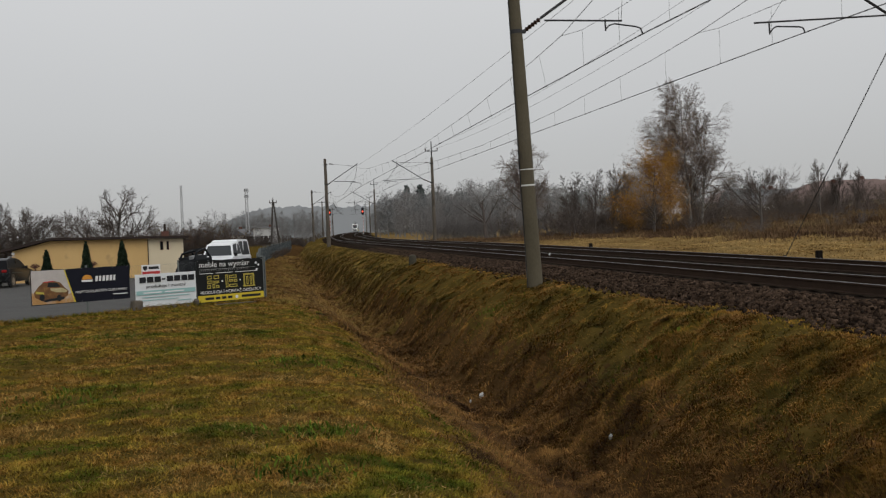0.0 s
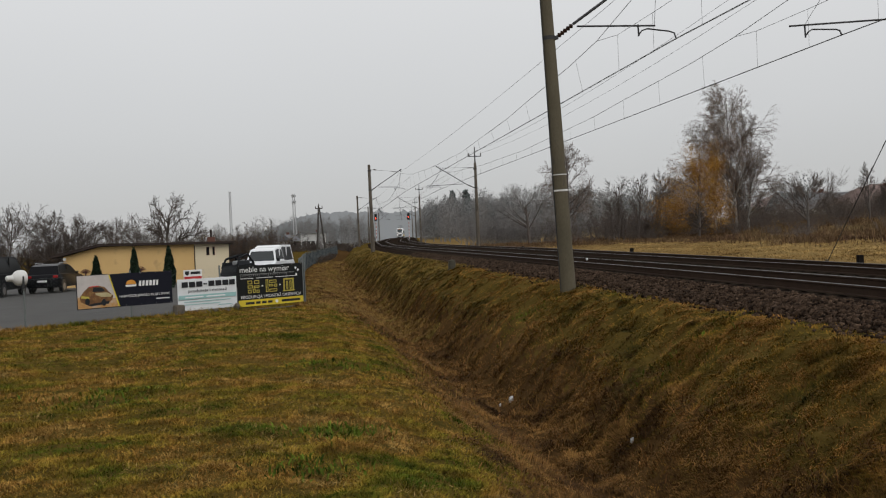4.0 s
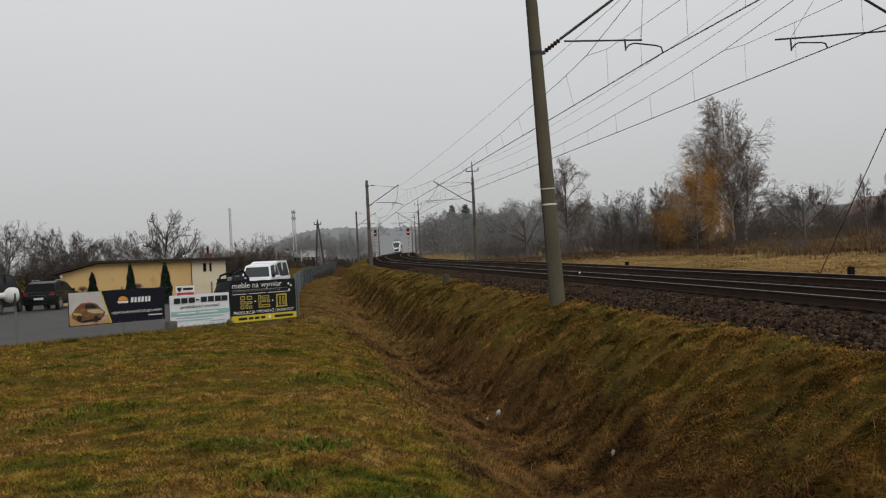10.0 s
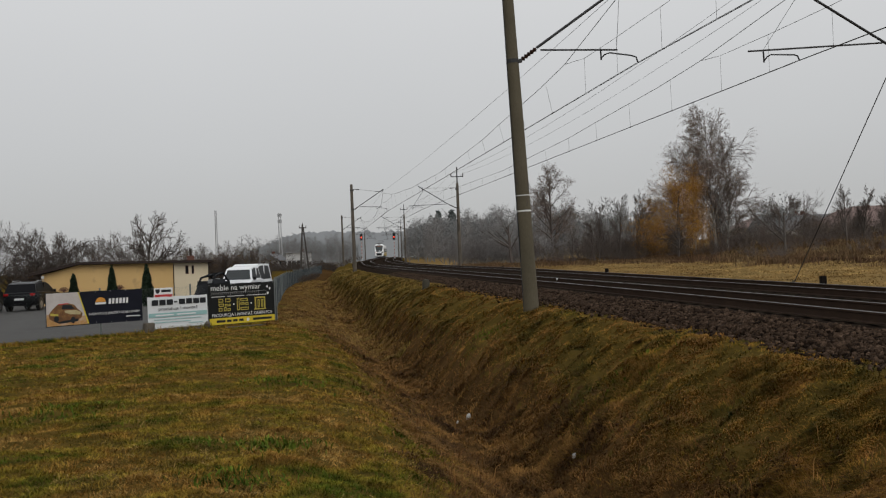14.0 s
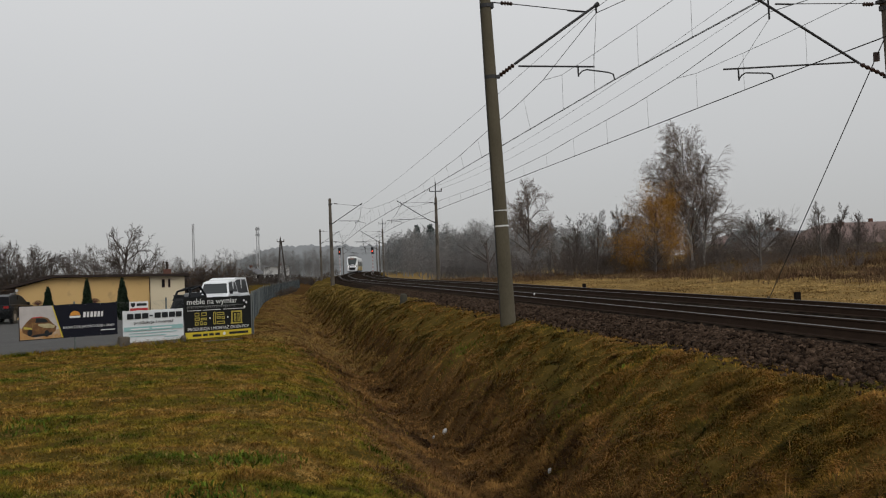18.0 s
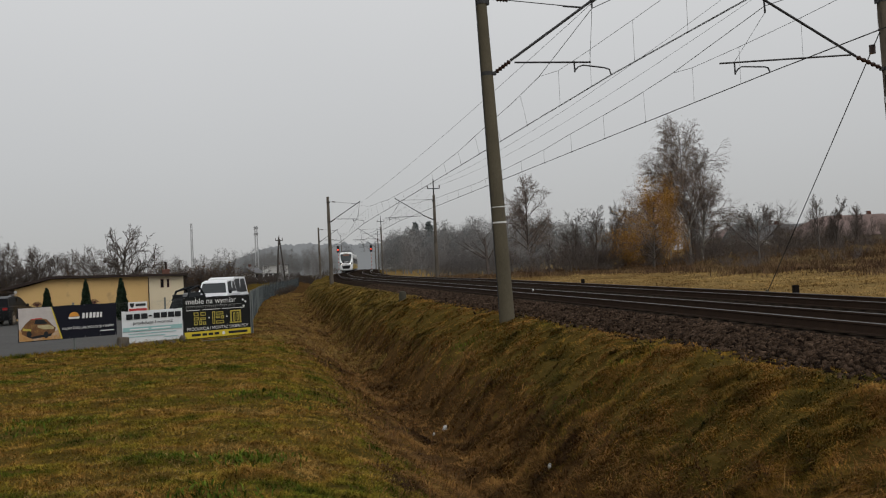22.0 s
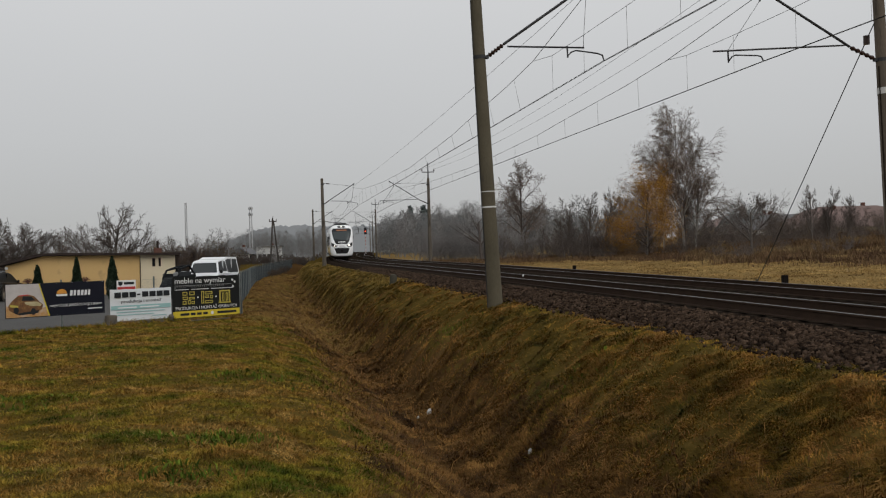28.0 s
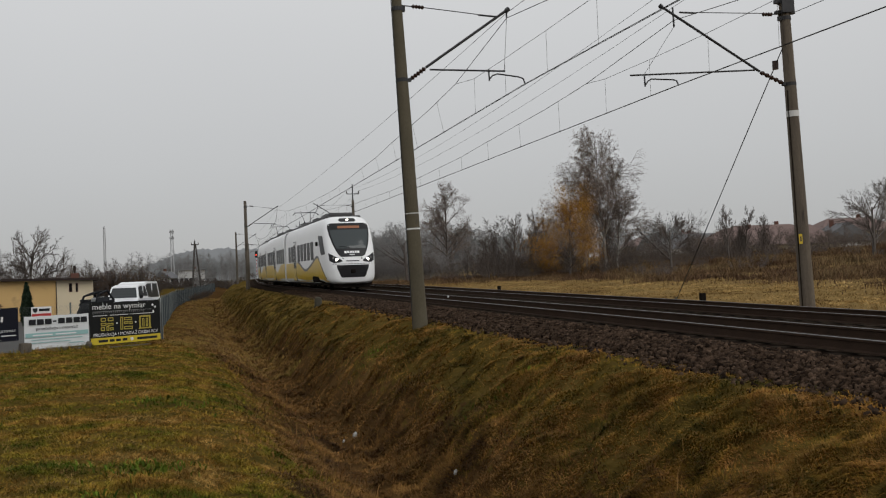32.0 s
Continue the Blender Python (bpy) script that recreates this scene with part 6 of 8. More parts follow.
def grow(rng, spec, level, p, d, length, r, limbs, twigs, tips):
    """One branch and what springs from it. spec row: pieces, children, first share, spread, child length, droop, wobble."""
    n, kids, first, spread, ratio, droop, wob = spec[level]
    step = length / n
    pts, dirs, rads = [p.copy()], [d.copy()], [r]
    r_end = r * (0.35 if level < len(spec) - 1 else 0.5)
    for i in range(n):
        d = d + np.array([rng.gauss(0, wob), rng.gauss(0, wob), rng.gauss(0, wob * 0.6) - droop])
        d = d / np.linalg.norm(d)
        p2 = p + d * step
        r2 = r + (r_end - r) * (i + 1) / n
        (limbs if level <= 1 else twigs).append((*p, *p2, rads[-1], r2))
        p = p2
        pts.append(p.copy()); dirs.append(d.copy()); rads.append(r2)
    if level + 1 >= len(spec):
        tips.append(p)
        return
    for k in range(kids):
        f = first + (1 - first) * (k + rng.random()) / kids
        i = min(n - 1, int(f * n))
        w = f * n - i
        bp = pts[i] * (1 - w) + pts[i + 1] * w
        bd = dirs[i]
        az = rng.uniform(0, 6.283)
        side = np.cross(bd, [math.cos(az), math.sin(az), 0.3])
        side /= np.linalg.norm(side) + 1e-9
        sp = spread * rng.uniform(0.7, 1.3)
        nd = bd * math.cos(sp) + side * math.sin(sp)
        fall = 1.0 - 0.55 * (f - first) / max(0.01, 1 - first) if level == 0 else 1.0 - 0.3 * f
        grow(rng, spec, level + 1, bp, nd / np.linalg.norm(nd), length * ratio * fall * rng.uniform(0.7, 1.25), max(0.0065, rads[i] * rng.uniform(0.42, 0.6)), limbs, twigs, tips)


def leaf_mesh(name, centres, size, rng, mat, flat_up=0.5):
    """A small bent leaf of two triangles at each centre."""
    c = np.asarray(centres, float)
    n = len(c)
    g = np.random.default_rng(rng)
    a = g.normal(0, 1, (n, 3)); a[:, 2] -= flat_up
    a /= np.linalg.norm(a, axis=1, keepdims=True)
    b = np.cross(a, g.normal(0, 1, (n, 3)))
    b /= np.linalg.norm(b, axis=1, keepdims=True)
    s = size * g.uniform(0.6, 1.4, (n, 1))
    v = np.stack([c, c + a * s * 0.5 + b * s * 0.35, c + a * s, c + a * s * 0.5 - b * s * 0.35], 1).reshape(-1, 3)
    base = np.arange(n)[:, None] * 4
    tri = np.array([[0, 1, 2], [0, 2, 3]])
    return big_mesh(name, v, (base[:, None, :] + tri[None]).reshape(-1, 3), mat)


def tree(label, seed, height, r, spec, bark, twig, at, leaves=None, stems=1, category="tree", name="tree", lean=0.06, group="", thick=1.0):
    """A bare or thinly leaved tree; leaves: material, size, how many a tip, spread, share of tips, and a lower and upper height."""
    rng = random.Random(seed)
    stemmed, twigs, tips = [], [], []
    for k in range(stems):
        d = np.array([rng.gauss(0, lean) + (0.25 * math.cos(2.4 * k) if stems > 1 else 0), rng.gauss(0, lean) + (0.25 * math.sin(2.4 * k) if stems > 1 else 0), 1.0])
        p = np.array([0.12 * stems * math.cos(2.4 * k) if stems > 1 else 0.0, 0.12 * stems * math.sin(2.4 * k) if stems > 1 else 0.0, -0.15])
        limbs = []
        grow(rng, spec, 0, p, d / np.linalg.norm(d), height * (rng.uniform(0.75, 1.0) if stems > 1 else 1.0), r, limbs, twigs, tips)
        stemmed.append(np.array(limbs))
    # scaled to its true height
    k = height / max(p[2] for p in tips)
    t = thing(name, label, category, group, at=at)
    for limbs in stemmed:
        limbs[:, :6] *= k
        part("trunk" if stems == 1 else "stem", seg_mesh("trunk", limbs, bark), None, t)
    twigs, tips = np.array(twigs), np.array(tips) * k
    twigs[:, :6] *= k
    twigs[:, 6:] *= thick
    part("crown", seg_mesh("crown", twigs, twig), None, t, "fine bare twigs")
    if leaves:
        mat, size, per, spread, share, lo, hi = leaves
        g = np.random.default_rng(seed)
        tp = np.array(tips)
        tp = tp[(g.random(len(tp)) < share * (1.15 - 0.75 * tp[:, 2] / height)) & (tp[:, 2] > lo) & (tp[:, 2] < hi)]
        c = np.repeat(tp, per, 0)
        c = c + g.normal(0, spread, c.shape)
        c[:, 2] = np.maximum(c[:, 2], 0.15)
        part("leaves", leaf_mesh("leaves", c, size, seed, mat), None, t, "thin autumn leaves")
    return t


def on_ground(x, y, turn=0.0, sink=0.0):
    return pose(x, y, ground_at(x, y) - sink, 0, 0, turn)


#                 pieces kids first spread ratio droop wobble
S_BIRCH = [(10, 30, 0.16, 0.72, 0.46, -0.02, 0.035), (6, 10, 0.2, 0.6, 0.42, -0.01, 0.07), (5, 7, 0.15, 0.6, 0.62, 0.07, 0.10), (4, 3, 0.2, 0.4, 0.6, 0.12, 0.12), (3, 0, 0, 0, 0, 0.16, 0.14)]
S_BROAD = [(4, 14, 0.25, 0.85, 0.9, -0.01, 0.03), (6, 9, 0.25, 0.5, 0.55, -0.015, 0.03), (4, 6, 0.2, 0.5, 0.6, -0.01, 0.04), (3, 4, 0.15, 0.5, 0.6, -0.01, 0.05), (1, 0, 0, 0, 0, 0.0, 0.05)]
S_UP = [(8, 18, 0.15, 0.5, 0.42, -0.02, 0.04), (5, 8, 0.2, 0.45, 0.45, -0.05, 0.06), (4, 6, 0.2, 0.5, 0.5, -0.03, 0.08), (3, 4, 0.2, 0.5, 0.5, 0.0, 0.10), (1, 0, 0, 0, 0, 0.0, 0.12)]
S_SHRUB = [(4, 8, 0.15, 0.5, 0.5, 0.0, 0.08), (3, 6, 0.2, 0.55, 0.5, 0.0, 0.10), (2, 5, 0.2, 0.6, 0.5, 0.0, 0.14), (1, 0, 0, 0, 0, 0.02, 0.2)]

tree("tall bare silver birch with drooping red-brown twigs", 11, 13.2, 0.17, S_BIRCH, BARK_BIRCH, TWIG_BIRCH, on_ground(22.7, 86.0, 20), (LEAF_PALE, 0.07, 1, 0.2, 0.9, 3.0, 13.5), thick=1.35)
tree("leaning silver birch with pale bare twigs", 12, 10.6, 0.13, S_BIRCH, BARK_BIRCH, TWIG_BIRCH, on_ground(24.1, 87.5, 100), (LEAF_PALE, 0.05, 1, 0.15, 0.2, 4.0, 11.0), lean=0.12, thick=1.5)
tree("slender silver birch with pale bare twigs", 13, 11.6, 0.13, S_BIRCH, BARK_BIRCH, TWIG_BIRCH, on_ground(21.5, 88.5, 200), (LEAF_PALE, 0.07, 2, 0.2, 0.9, 3.0, 12.0))
tree("young birch in golden autumn leaf", 14, 8.3, 0.12, [(9, 26, 0.10, 0.95, 0.48, -0.01, 0.04), (6, 9, 0.2, 0.55, 0.45, 0.03, 0.07), (4, 6, 0.15, 0.55, 0.6, 0.08, 0.10), (3, 0, 0, 0, 0, 0.1, 0.14)], BARK_GREY, TWIG_BIRCH, on_ground(18.4, 82.0, 40), (LEAF_GOLD, 0.062, 34, 0.36, 1.0, 0.6, 9.0))
tree("misty silver birch with fine bare twigs", 15, 12.0, 0.15, S_BIRCH, TWIG_GREY, TWIG_BIRCH, on_ground(11.0, 114.0, 300), thick=1.7)
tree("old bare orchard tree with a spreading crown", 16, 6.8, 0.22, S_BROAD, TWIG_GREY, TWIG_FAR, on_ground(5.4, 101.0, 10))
slim = []
for k, (x, y, h, sd) in enumerate(((15.0, 91, 6.4, 21), (16.6, 92, 6.8, 22), (13.4, 93, 5.6, 23), (12.2, 88, 4.2, 24), (17.4, 95, 6.2, 25))):
    slim.append(tree("slim bare tree in a thicket", sd, h, 0.085, S_UP, TWIG_GREY, TWIG_GREY, on_ground(x, y, 50 * k), group="thicket trees"))
tree("small gnarled bare tree in dry grass", 31, 4.8, 0.14, S_BROAD, BARK_GREY, TWIG_GREY, on_ground(24.0, 72.0, 0))
tree("slim bare tree on the grassy bank", 32, 4.9, 0.09, S_UP, BARK_GREY, TWIG_GREY, on_ground(31.4, 79.0, 0))
tree("slim bare tree on the grassy bank", 33, 4.6, 0.09, S_UP, BARK_GREY, TWIG_GREY, on_ground(33.2, 80.0, 70))
tree("bare spreading tree at the edge of the meadow", 34, 5.4, 0.16, S_BROAD, BARK_GREY, TWIG_GREY, on_ground(33.8, 60.5, 30))
tree("bare spreading tree at the edge of the meadow", 35, 5.6, 0.15, S_BROAD, BARK_GREY, TWIG_DARK, on_ground(38.0, 66.0, 130))
# behind the yard
S_BIG = [(3, 14, 0.10, 0.85, 0.85, -0.02, 0.05), (5, 9, 0.2, 0.6, 0.5, -0.015, 0.06), (4, 6, 0.2, 0.6, 0.5, 0.0, 0.07), (3, 4, 0.2, 0.6, 0.5, 0.0, 0.08), (1, 0, 0, 0, 0, 0.0, 0.1)]
tree("big bare tree with a rounded crown behind the building", 88, 7.9, 0.2, S_BIG, BARK_GREY, TWIG_DARK, on_ground(-29.8, 92.0, 15), thick=1.7)
LEFT = [(-44.6, 91, 7.5, 42), (-41.2, 93, 6.6, 43), (-38.4, 92, 6.2, 44), (-47.2, 90, 6.9, 45), (-50.0, 92, 7.2, 47), (-42.6, 95, 6.4, 48), (-39.6, 97, 5.6, 46)]
for x, y, h, sd in LEFT:
    tree("bare dark tree with a tangled crown behind the yard", sd, h, 0.13, S_BIG, BARK_GREY, TWIG_DARK, on_ground(x, y, 40 * sd), group="trees behind the yard", thick=1.5)
for x, y, h, sd in ((-37.0, 104, 6.6, 51), (-39.6, 106, 6.0, 52), (-34.8, 104, 6.0, 53)):
    tree("bare misty tree with a rounded crown beyond the yard", sd, h, 0.12, S_BIG, TWIG_GREY, TWIG_GREY, on_ground(x, y, 33 * sd), group="trees behind the yard", thick=1.2)

# shrubs: four built, the rest alike
shrubs = [tree("dense bare shrub with dark brown twigs", 60 + k, (2.6, 3.2, 2.2, 3.6)[k], 0.035, S_SHRUB, TWIG_BRUSH, TWIG_BRUSH, on_ground((13.0, 9.5, 22.5, 7.0)[k], (90.0, 100.0, 84.0, 104.0)[k], 0), (LEAF_RUST, 0.05, 1, 0.1, 0.3, 0.3, 3.0) if k % 2 else None, 7, "shrub", "shrub", 0.3, "shrubs of the thicket") for k in range(4)]
rs = random.Random(9)
spots = []
for _ in range(140):
    f = rs.random()
    x = -1.0 + 36.0 * f + rs.uniform(-1, 1)
    y = 107 - 27 * f + rs.uniform(-1, 16)
    spots.append((x, y))
for _ in range(34):
    spots.append((rs.uniform(26, 62), rs.uniform(80, 96)))
for _ in range(70):
    spots.append((rs.uniform(20, 52), rs.uniform(60, 80)))
# brush of the far thicket, paled towards the mist in its own colour
TWIG_HAZY = material("haze_paled_brush_twigs", [(0.165, 0.155, 0.150), (0.225, 0.212, 0.205)], 0.95, 2, 20, 0.0)
hazy = [tree("bare shrub of a far thicket, its twigs paled with haze", 80 + k, (3.4, 2.8)[k], 0.04, S_SHRUB, TWIG_HAZY, TWIG_HAZY, on_ground((1.5, 6.0)[k], (118.0, 114.0)[k], 0), None, 7, "shrub", "shrub", 0.3, "shrubs of the thicket") for k in range(2)]
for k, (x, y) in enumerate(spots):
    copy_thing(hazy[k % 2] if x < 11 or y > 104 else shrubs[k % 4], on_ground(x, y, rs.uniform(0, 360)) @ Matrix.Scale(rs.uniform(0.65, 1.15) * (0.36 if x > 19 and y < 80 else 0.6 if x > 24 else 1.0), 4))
for k in range(16):
    f = rs.random()
    copy_thing(slim[k % 5], on_ground(9 + 26 * f, 98 - 22 * f + rs.uniform(-1, 8), rs.uniform(0, 360)) @ Matrix.Scale(rs.uniform(0.5, 0.85) * (0.75 if f > 0.55 else 1.0), 4))
for k in range(46):
    f = rs.random()
    copy_thing(shrubs[1 + 2 * (k % 2)], on_ground(6 + 32 * f, 93 - 19 * f + rs.uniform(-1.5, 3), rs.uniform(0, 360)) @ Matrix.Scale(rs.uniform(0.22, 0.42), 4))
hedge = tree("dense dark hedge shrub with withered leaves", 71, 4.2, 0.05, [(4, 10, 0.1, 0.5, 0.5, 0.0, 0.06), (3, 7, 0.2, 0.55, 0.5, -0.03, 0.10), (2, 5, 0.2, 0.65, 0.5, 0.0, 0.14), (1, 0, 0, 0, 0, 0.0, 0.2)], TWIG_DARK, TWIG_DARK, on_ground(-21.4, 86, 0), (LEAF_RUST, 0.08, 1, 0.1, 0.4, 1.0, 5.0), 8, "shrub", "hedge_shrub", 0.3, "hedge behind the yard")
for k in range(9):
    copy_thing(hedge, on_ground(-24.5 + 0.68 * k + rs.uniform(-0.3, 0.3), 86 + rs.uniform(-2, 5), rs.uniform(0, 360)) @ Matrix.Scale(rs.uniform(0.85, 1.12), 4))
for k in range(26):
    copy_thing(hedge if k % 2 else shrubs[3], on_ground(-57 + 0.78 * k + rs.uniform(-0.5, 0.5), 94 + rs.uniform(-5, 6), rs.uniform(0, 360)) @ Matrix.Scale(rs.uniform(0.8, 1.2), 4))
for k in range(20):
    copy_thing(hedge, on_ground(-37 + 0.75 * k, 100 + rs.uniform(-3, 3), rs.uniform(0, 360)) @ Matrix.Scale(rs.uniform(0.5, 0.72), 4))
for k in range(44):
    copy_thing(shrubs[k % 4], on_ground(rs.uniform(40, 92), rs.uniform(112, 140), rs.uniform(0, 360)) @ Matrix.Scale(rs.uniform(0.7, 1.1), 4))
for k in range(18):
    copy_thing(hedge, on_ground(-38.5 + 1.05 * k, 198 + rs.uniform(-3, 3), rs.uniform(0, 360)) @ Matrix.Scale(rs.uniform(0.36, 0.46), 4))
for k in range(10):
    copy_thing(hedge, on_ground(-16.5 - 0.4 * k, 100 + 4 * k, rs.uniform(0, 360)) @ Matrix.Scale(rs.uniform(0.2, 0.3), 4))


def thuja(x, y, h, w, seed):
    t = thing("thuja", "slim dark green columnar thuja beside the building", "conifer", "thujas", at=pose(x, y, -0.13))
    g = np.random.default_rng(seed)
    n = 7000
    z = h * (1 - np.sqrt(g.random(n) * 0.97 + 0.0009))
    rr = w * (1 - z / h) ** 0.75 * (0.95 + 0.1 * np.sin(z * 9 + g.random(n))) * np.minimum(1, 0.5 + z)
    a = g.uniform(0, 6.283, n)
    k = 0.8 + 0.25 * g.random(n)
    c = np.stack([rr * np.cos(a) * k, rr * np.sin(a) * k, z + 0.08], 1)
    part("foliage", leaf_mesh("foliage", c, 0.10, seed, CONIFER, -2.2), None, t)
    part("core", G().tube([(0, 0, 0), (0, 0, h * 0.3), (0, 0, h * 0.92)], [w * 0.62, w * 0.6, 0.02], 10), CONIFER, t)
    part("trunk", G().tube([(0, 0, -0.1), (0, 0, 0.3)], 0.05, 6), BARK_GREY, t)


thuja(-22.3, 55.0, 1.95, 0.36, 1)
thuja(-20.1, 55.0, 2.34, 0.36, 2)
thuja(-18.1, 55.0, 2.32, 0.42, 3)


def spruce(x, y, h, w, seed):
    t = thing("spruce", "tall dark spruce above the far wood, its needles greyed with haze", "conifer", "spruces", at=on_ground(x, y))
    g = np.random.default_rng(seed)
    c = []
    for k in range(26):
        zz = h * (0.15 + 0.83 * k / 25)
        rr = w * (1 - k / 26) ** 0.9
        for j in range(9):
            a = g.uniform(0, 6.283)
            m = max(4, int(18 * (1 - k / 30)))
            f = g.random(m)
            c.append(np.stack([rr * f * math.cos(a), rr * f * math.sin(a), zz - 0.35 * rr * f + g.normal(0, 0.1, m)], 1))
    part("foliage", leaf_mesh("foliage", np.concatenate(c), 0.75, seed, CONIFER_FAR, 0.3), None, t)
    part("trunk", G().tube([(0, 0, -0.3), (0, 0, h)], [0.25, 0.03], 6), BARK_GREY, t)


spruce(-4.6, 262, 12.4, 5.6, 4)
spruce(-1.0, 266, 12.8, 5.4, 5)
spruce(3.2, 270, 10.4, 5.0, 6)


def wood(name, label, rows, mat, seed):
    """Far trees that nobody could count, as one mesh of fine bars."""
    rng = random.Random(seed)
    segs = []
    for x0, x1, y0, y1, h0, h1, count in rows:
        for _ in range(count):
            x, y, h = rng.uniform(x0, x1), rng.uniform(y0, y1), rng.uniform(h0, h1)
            z = ground_at(x, y) - 0.2
            r = 0.012 * h
            top = np.array([x + rng.gauss(0, 0.04 * h), y, z + h])
            segs.append((x, y, z, *top, r, 0.01))
            for _ in range(46):
                f = rng.uniform(0.12, 1)
                p = np.array([x, y, z]) * (1 - f) + top * f
                L = h * rng.uniform(0.12, 0.30) * (1.25 - f * 0.75)
                a, e = rng.uniform(0, 6.283), rng.uniform(0.3, 1.2)
                q = p + L * np.array([math.cos(a) * math.cos(e), math.sin(a) * math.cos(e), math.sin(e)])
                segs.append((*p, *q, r * 0.35, 0.012))
                for _ in range(4):
                    g2 = rng.uniform(0.3, 1)
                    s = p * (1 - g2) + q * g2
                    a2, e2 = a + rng.uniform(-1, 1), rng.uniform(-0.1, 1.2)
                    m = s + L * 0.45 * np.array([math.cos(a2) * math.cos(e2), math.sin(a2) * math.cos(e2), math.sin(e2)])
                    segs.append((*s, *m, 0.02, 0.012))
    tagged(new(name, seg_mesh(name, segs, mat)), label, "far trees", kind="stuff")


wood("far_wood_trees", "bare trees of a far wood beside the railway, coloured pale with haze", [(-8, 6, 150, 200, 5, 8, 40), (-12, 10, 215, 280, 7, 11, 45), (4, 40, 125, 165, 5, 8, 40)], TWIG_FAR, 3)
wood("far_copse_trees", "bare trees beyond the yard and along the line, coloured pale with haze", [(-75, -24, 165, 230, 4, 6, 50), (-70, -32, 260, 340, 7, 10, 50)], TWIG_FAR, 5)

def crowns(name, label, rows, mat, seed):
    """Soft misty crowns of a far wood that nobody could count, as one mesh of small flakes."""
    g = np.random.default_rng(seed)
    pts = []
    for x0, x1, y0, y1, h0, h1, count in rows:
        for _ in range(count):
            x, y, h = g.uniform(x0, x1), g.uniform(y0, y1), g.uniform(h0, h1)
            m = int(190 * h)
            d = g.normal(0, 1, (m, 3))
            d /= np.linalg.norm(d, axis=1, keepdims=True)
            d *= (g.random((m, 1)) ** 0.4) * (1 + 0.25 * np.sin(5 * d[:, :1] + x) + 0.2 * np.sin(7 * d[:, 2:] + y))
            pts.append(np.array([x, y, ground_at(x, y) + h * 0.5]) + d * np.array([h * 0.36, h * 0.36, h * 0.48]))
    tagged(new(name, leaf_mesh(name, np.concatenate(pts), 0.23, seed, mat, -0.6)), label, "far trees", kind="stuff")


# haze over these far crowns is painted into their blue-grey base colours
FAR_MASS = material("haze_grey_wood_mass", [(0.175, 0.182, 0.182), (0.215, 0.22, 0.218)], 1.0, 0.08, 0.5, 0.0, world_space=True, spec=0.0)
FAR_EDGE = material("haze_grey_far_trees", [(0.25, 0.262, 0.266), (0.285, 0.295, 0.298)], 1.0, 0.08, 0.5, 0.0, world_space=True, spec=0.0)
crowns("far_wood_mass", "soft mass of a far wood behind the railway curve, greyed with painted haze", [(-10, 8, 205, 290, 6, 10, 60), (2, 24, 170, 240, 6, 9.5, 50), (20, 60, 150, 200, 4, 7, 40)], FAR_MASS, 61)
crowns("far_wood_edge", "soft mass of trees beyond the yard, greyed with painted haze", [(-66, -38, 300, 400, 7, 11, 40), (-26, -10, 430, 560, 9, 13, 40)], FAR_EDGE, 62)
wood("far_hedge", "low dark hedge before a far white house", [(-42, -23, 186, 198, 1.5, 2.1, 110)], TWIG_DARK, 8)

# far backdrop of woods; its mist is pale base colour plus faint glow
HAZE = bpy.data.materials.new("haze_glow_woods")
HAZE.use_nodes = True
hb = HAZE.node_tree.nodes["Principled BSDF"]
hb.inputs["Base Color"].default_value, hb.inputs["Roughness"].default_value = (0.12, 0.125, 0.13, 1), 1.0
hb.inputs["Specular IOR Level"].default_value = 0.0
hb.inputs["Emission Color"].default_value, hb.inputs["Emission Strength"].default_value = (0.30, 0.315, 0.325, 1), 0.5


def far_band(name, x0, x1, y, z0, low, high, step, seed):
    rng = random.Random(seed)
    g = G()
    xs = np.arange(x0, x1, step)
    top = []
    for x in xs:
        crown = min(1.0, (x - x0) / 45, (x1 - x) / 45) * (low + (high - low) * (0.5 + 0.5 * noise.noise(Vector((x * 0.03, seed, 0)))) + 1.5 * noise.noise(Vector((x * 0.13, seed, 3))) + 1.3 * noise.noise(Vector((x * 0.4, seed, 6)))) + rng.uniform(-0.5, 0.5)
        top.append(z0 + max(1.5, crown))
    vs = [(x, y, z0 - 8) for x in xs] + [(x, y, t) for x, t in zip(xs, top)] + [(x, y + 25, t - 1.0) for x, t in zip(xs, top)]
    n = len(xs)
    fs = [(k, k + 1, k + 1 + n, k + n) for k in range(n - 1)] + [(k + n, k + 1 + n, k + 1 + 2 * n, k + 2 * n) for k in range(n - 1)]
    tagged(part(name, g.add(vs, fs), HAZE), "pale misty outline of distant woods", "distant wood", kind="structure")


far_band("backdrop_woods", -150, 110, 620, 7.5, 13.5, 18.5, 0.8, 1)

# ---- meadow, masts and far houses ----
# steel lightened in its base colour to stand in for haze
MASTS = material("haze_paled_lattice_steel", [(0.40, 0.41, 0.42), (0.46, 0.47, 0.48)], 0.7, 1, 10, 0.0)


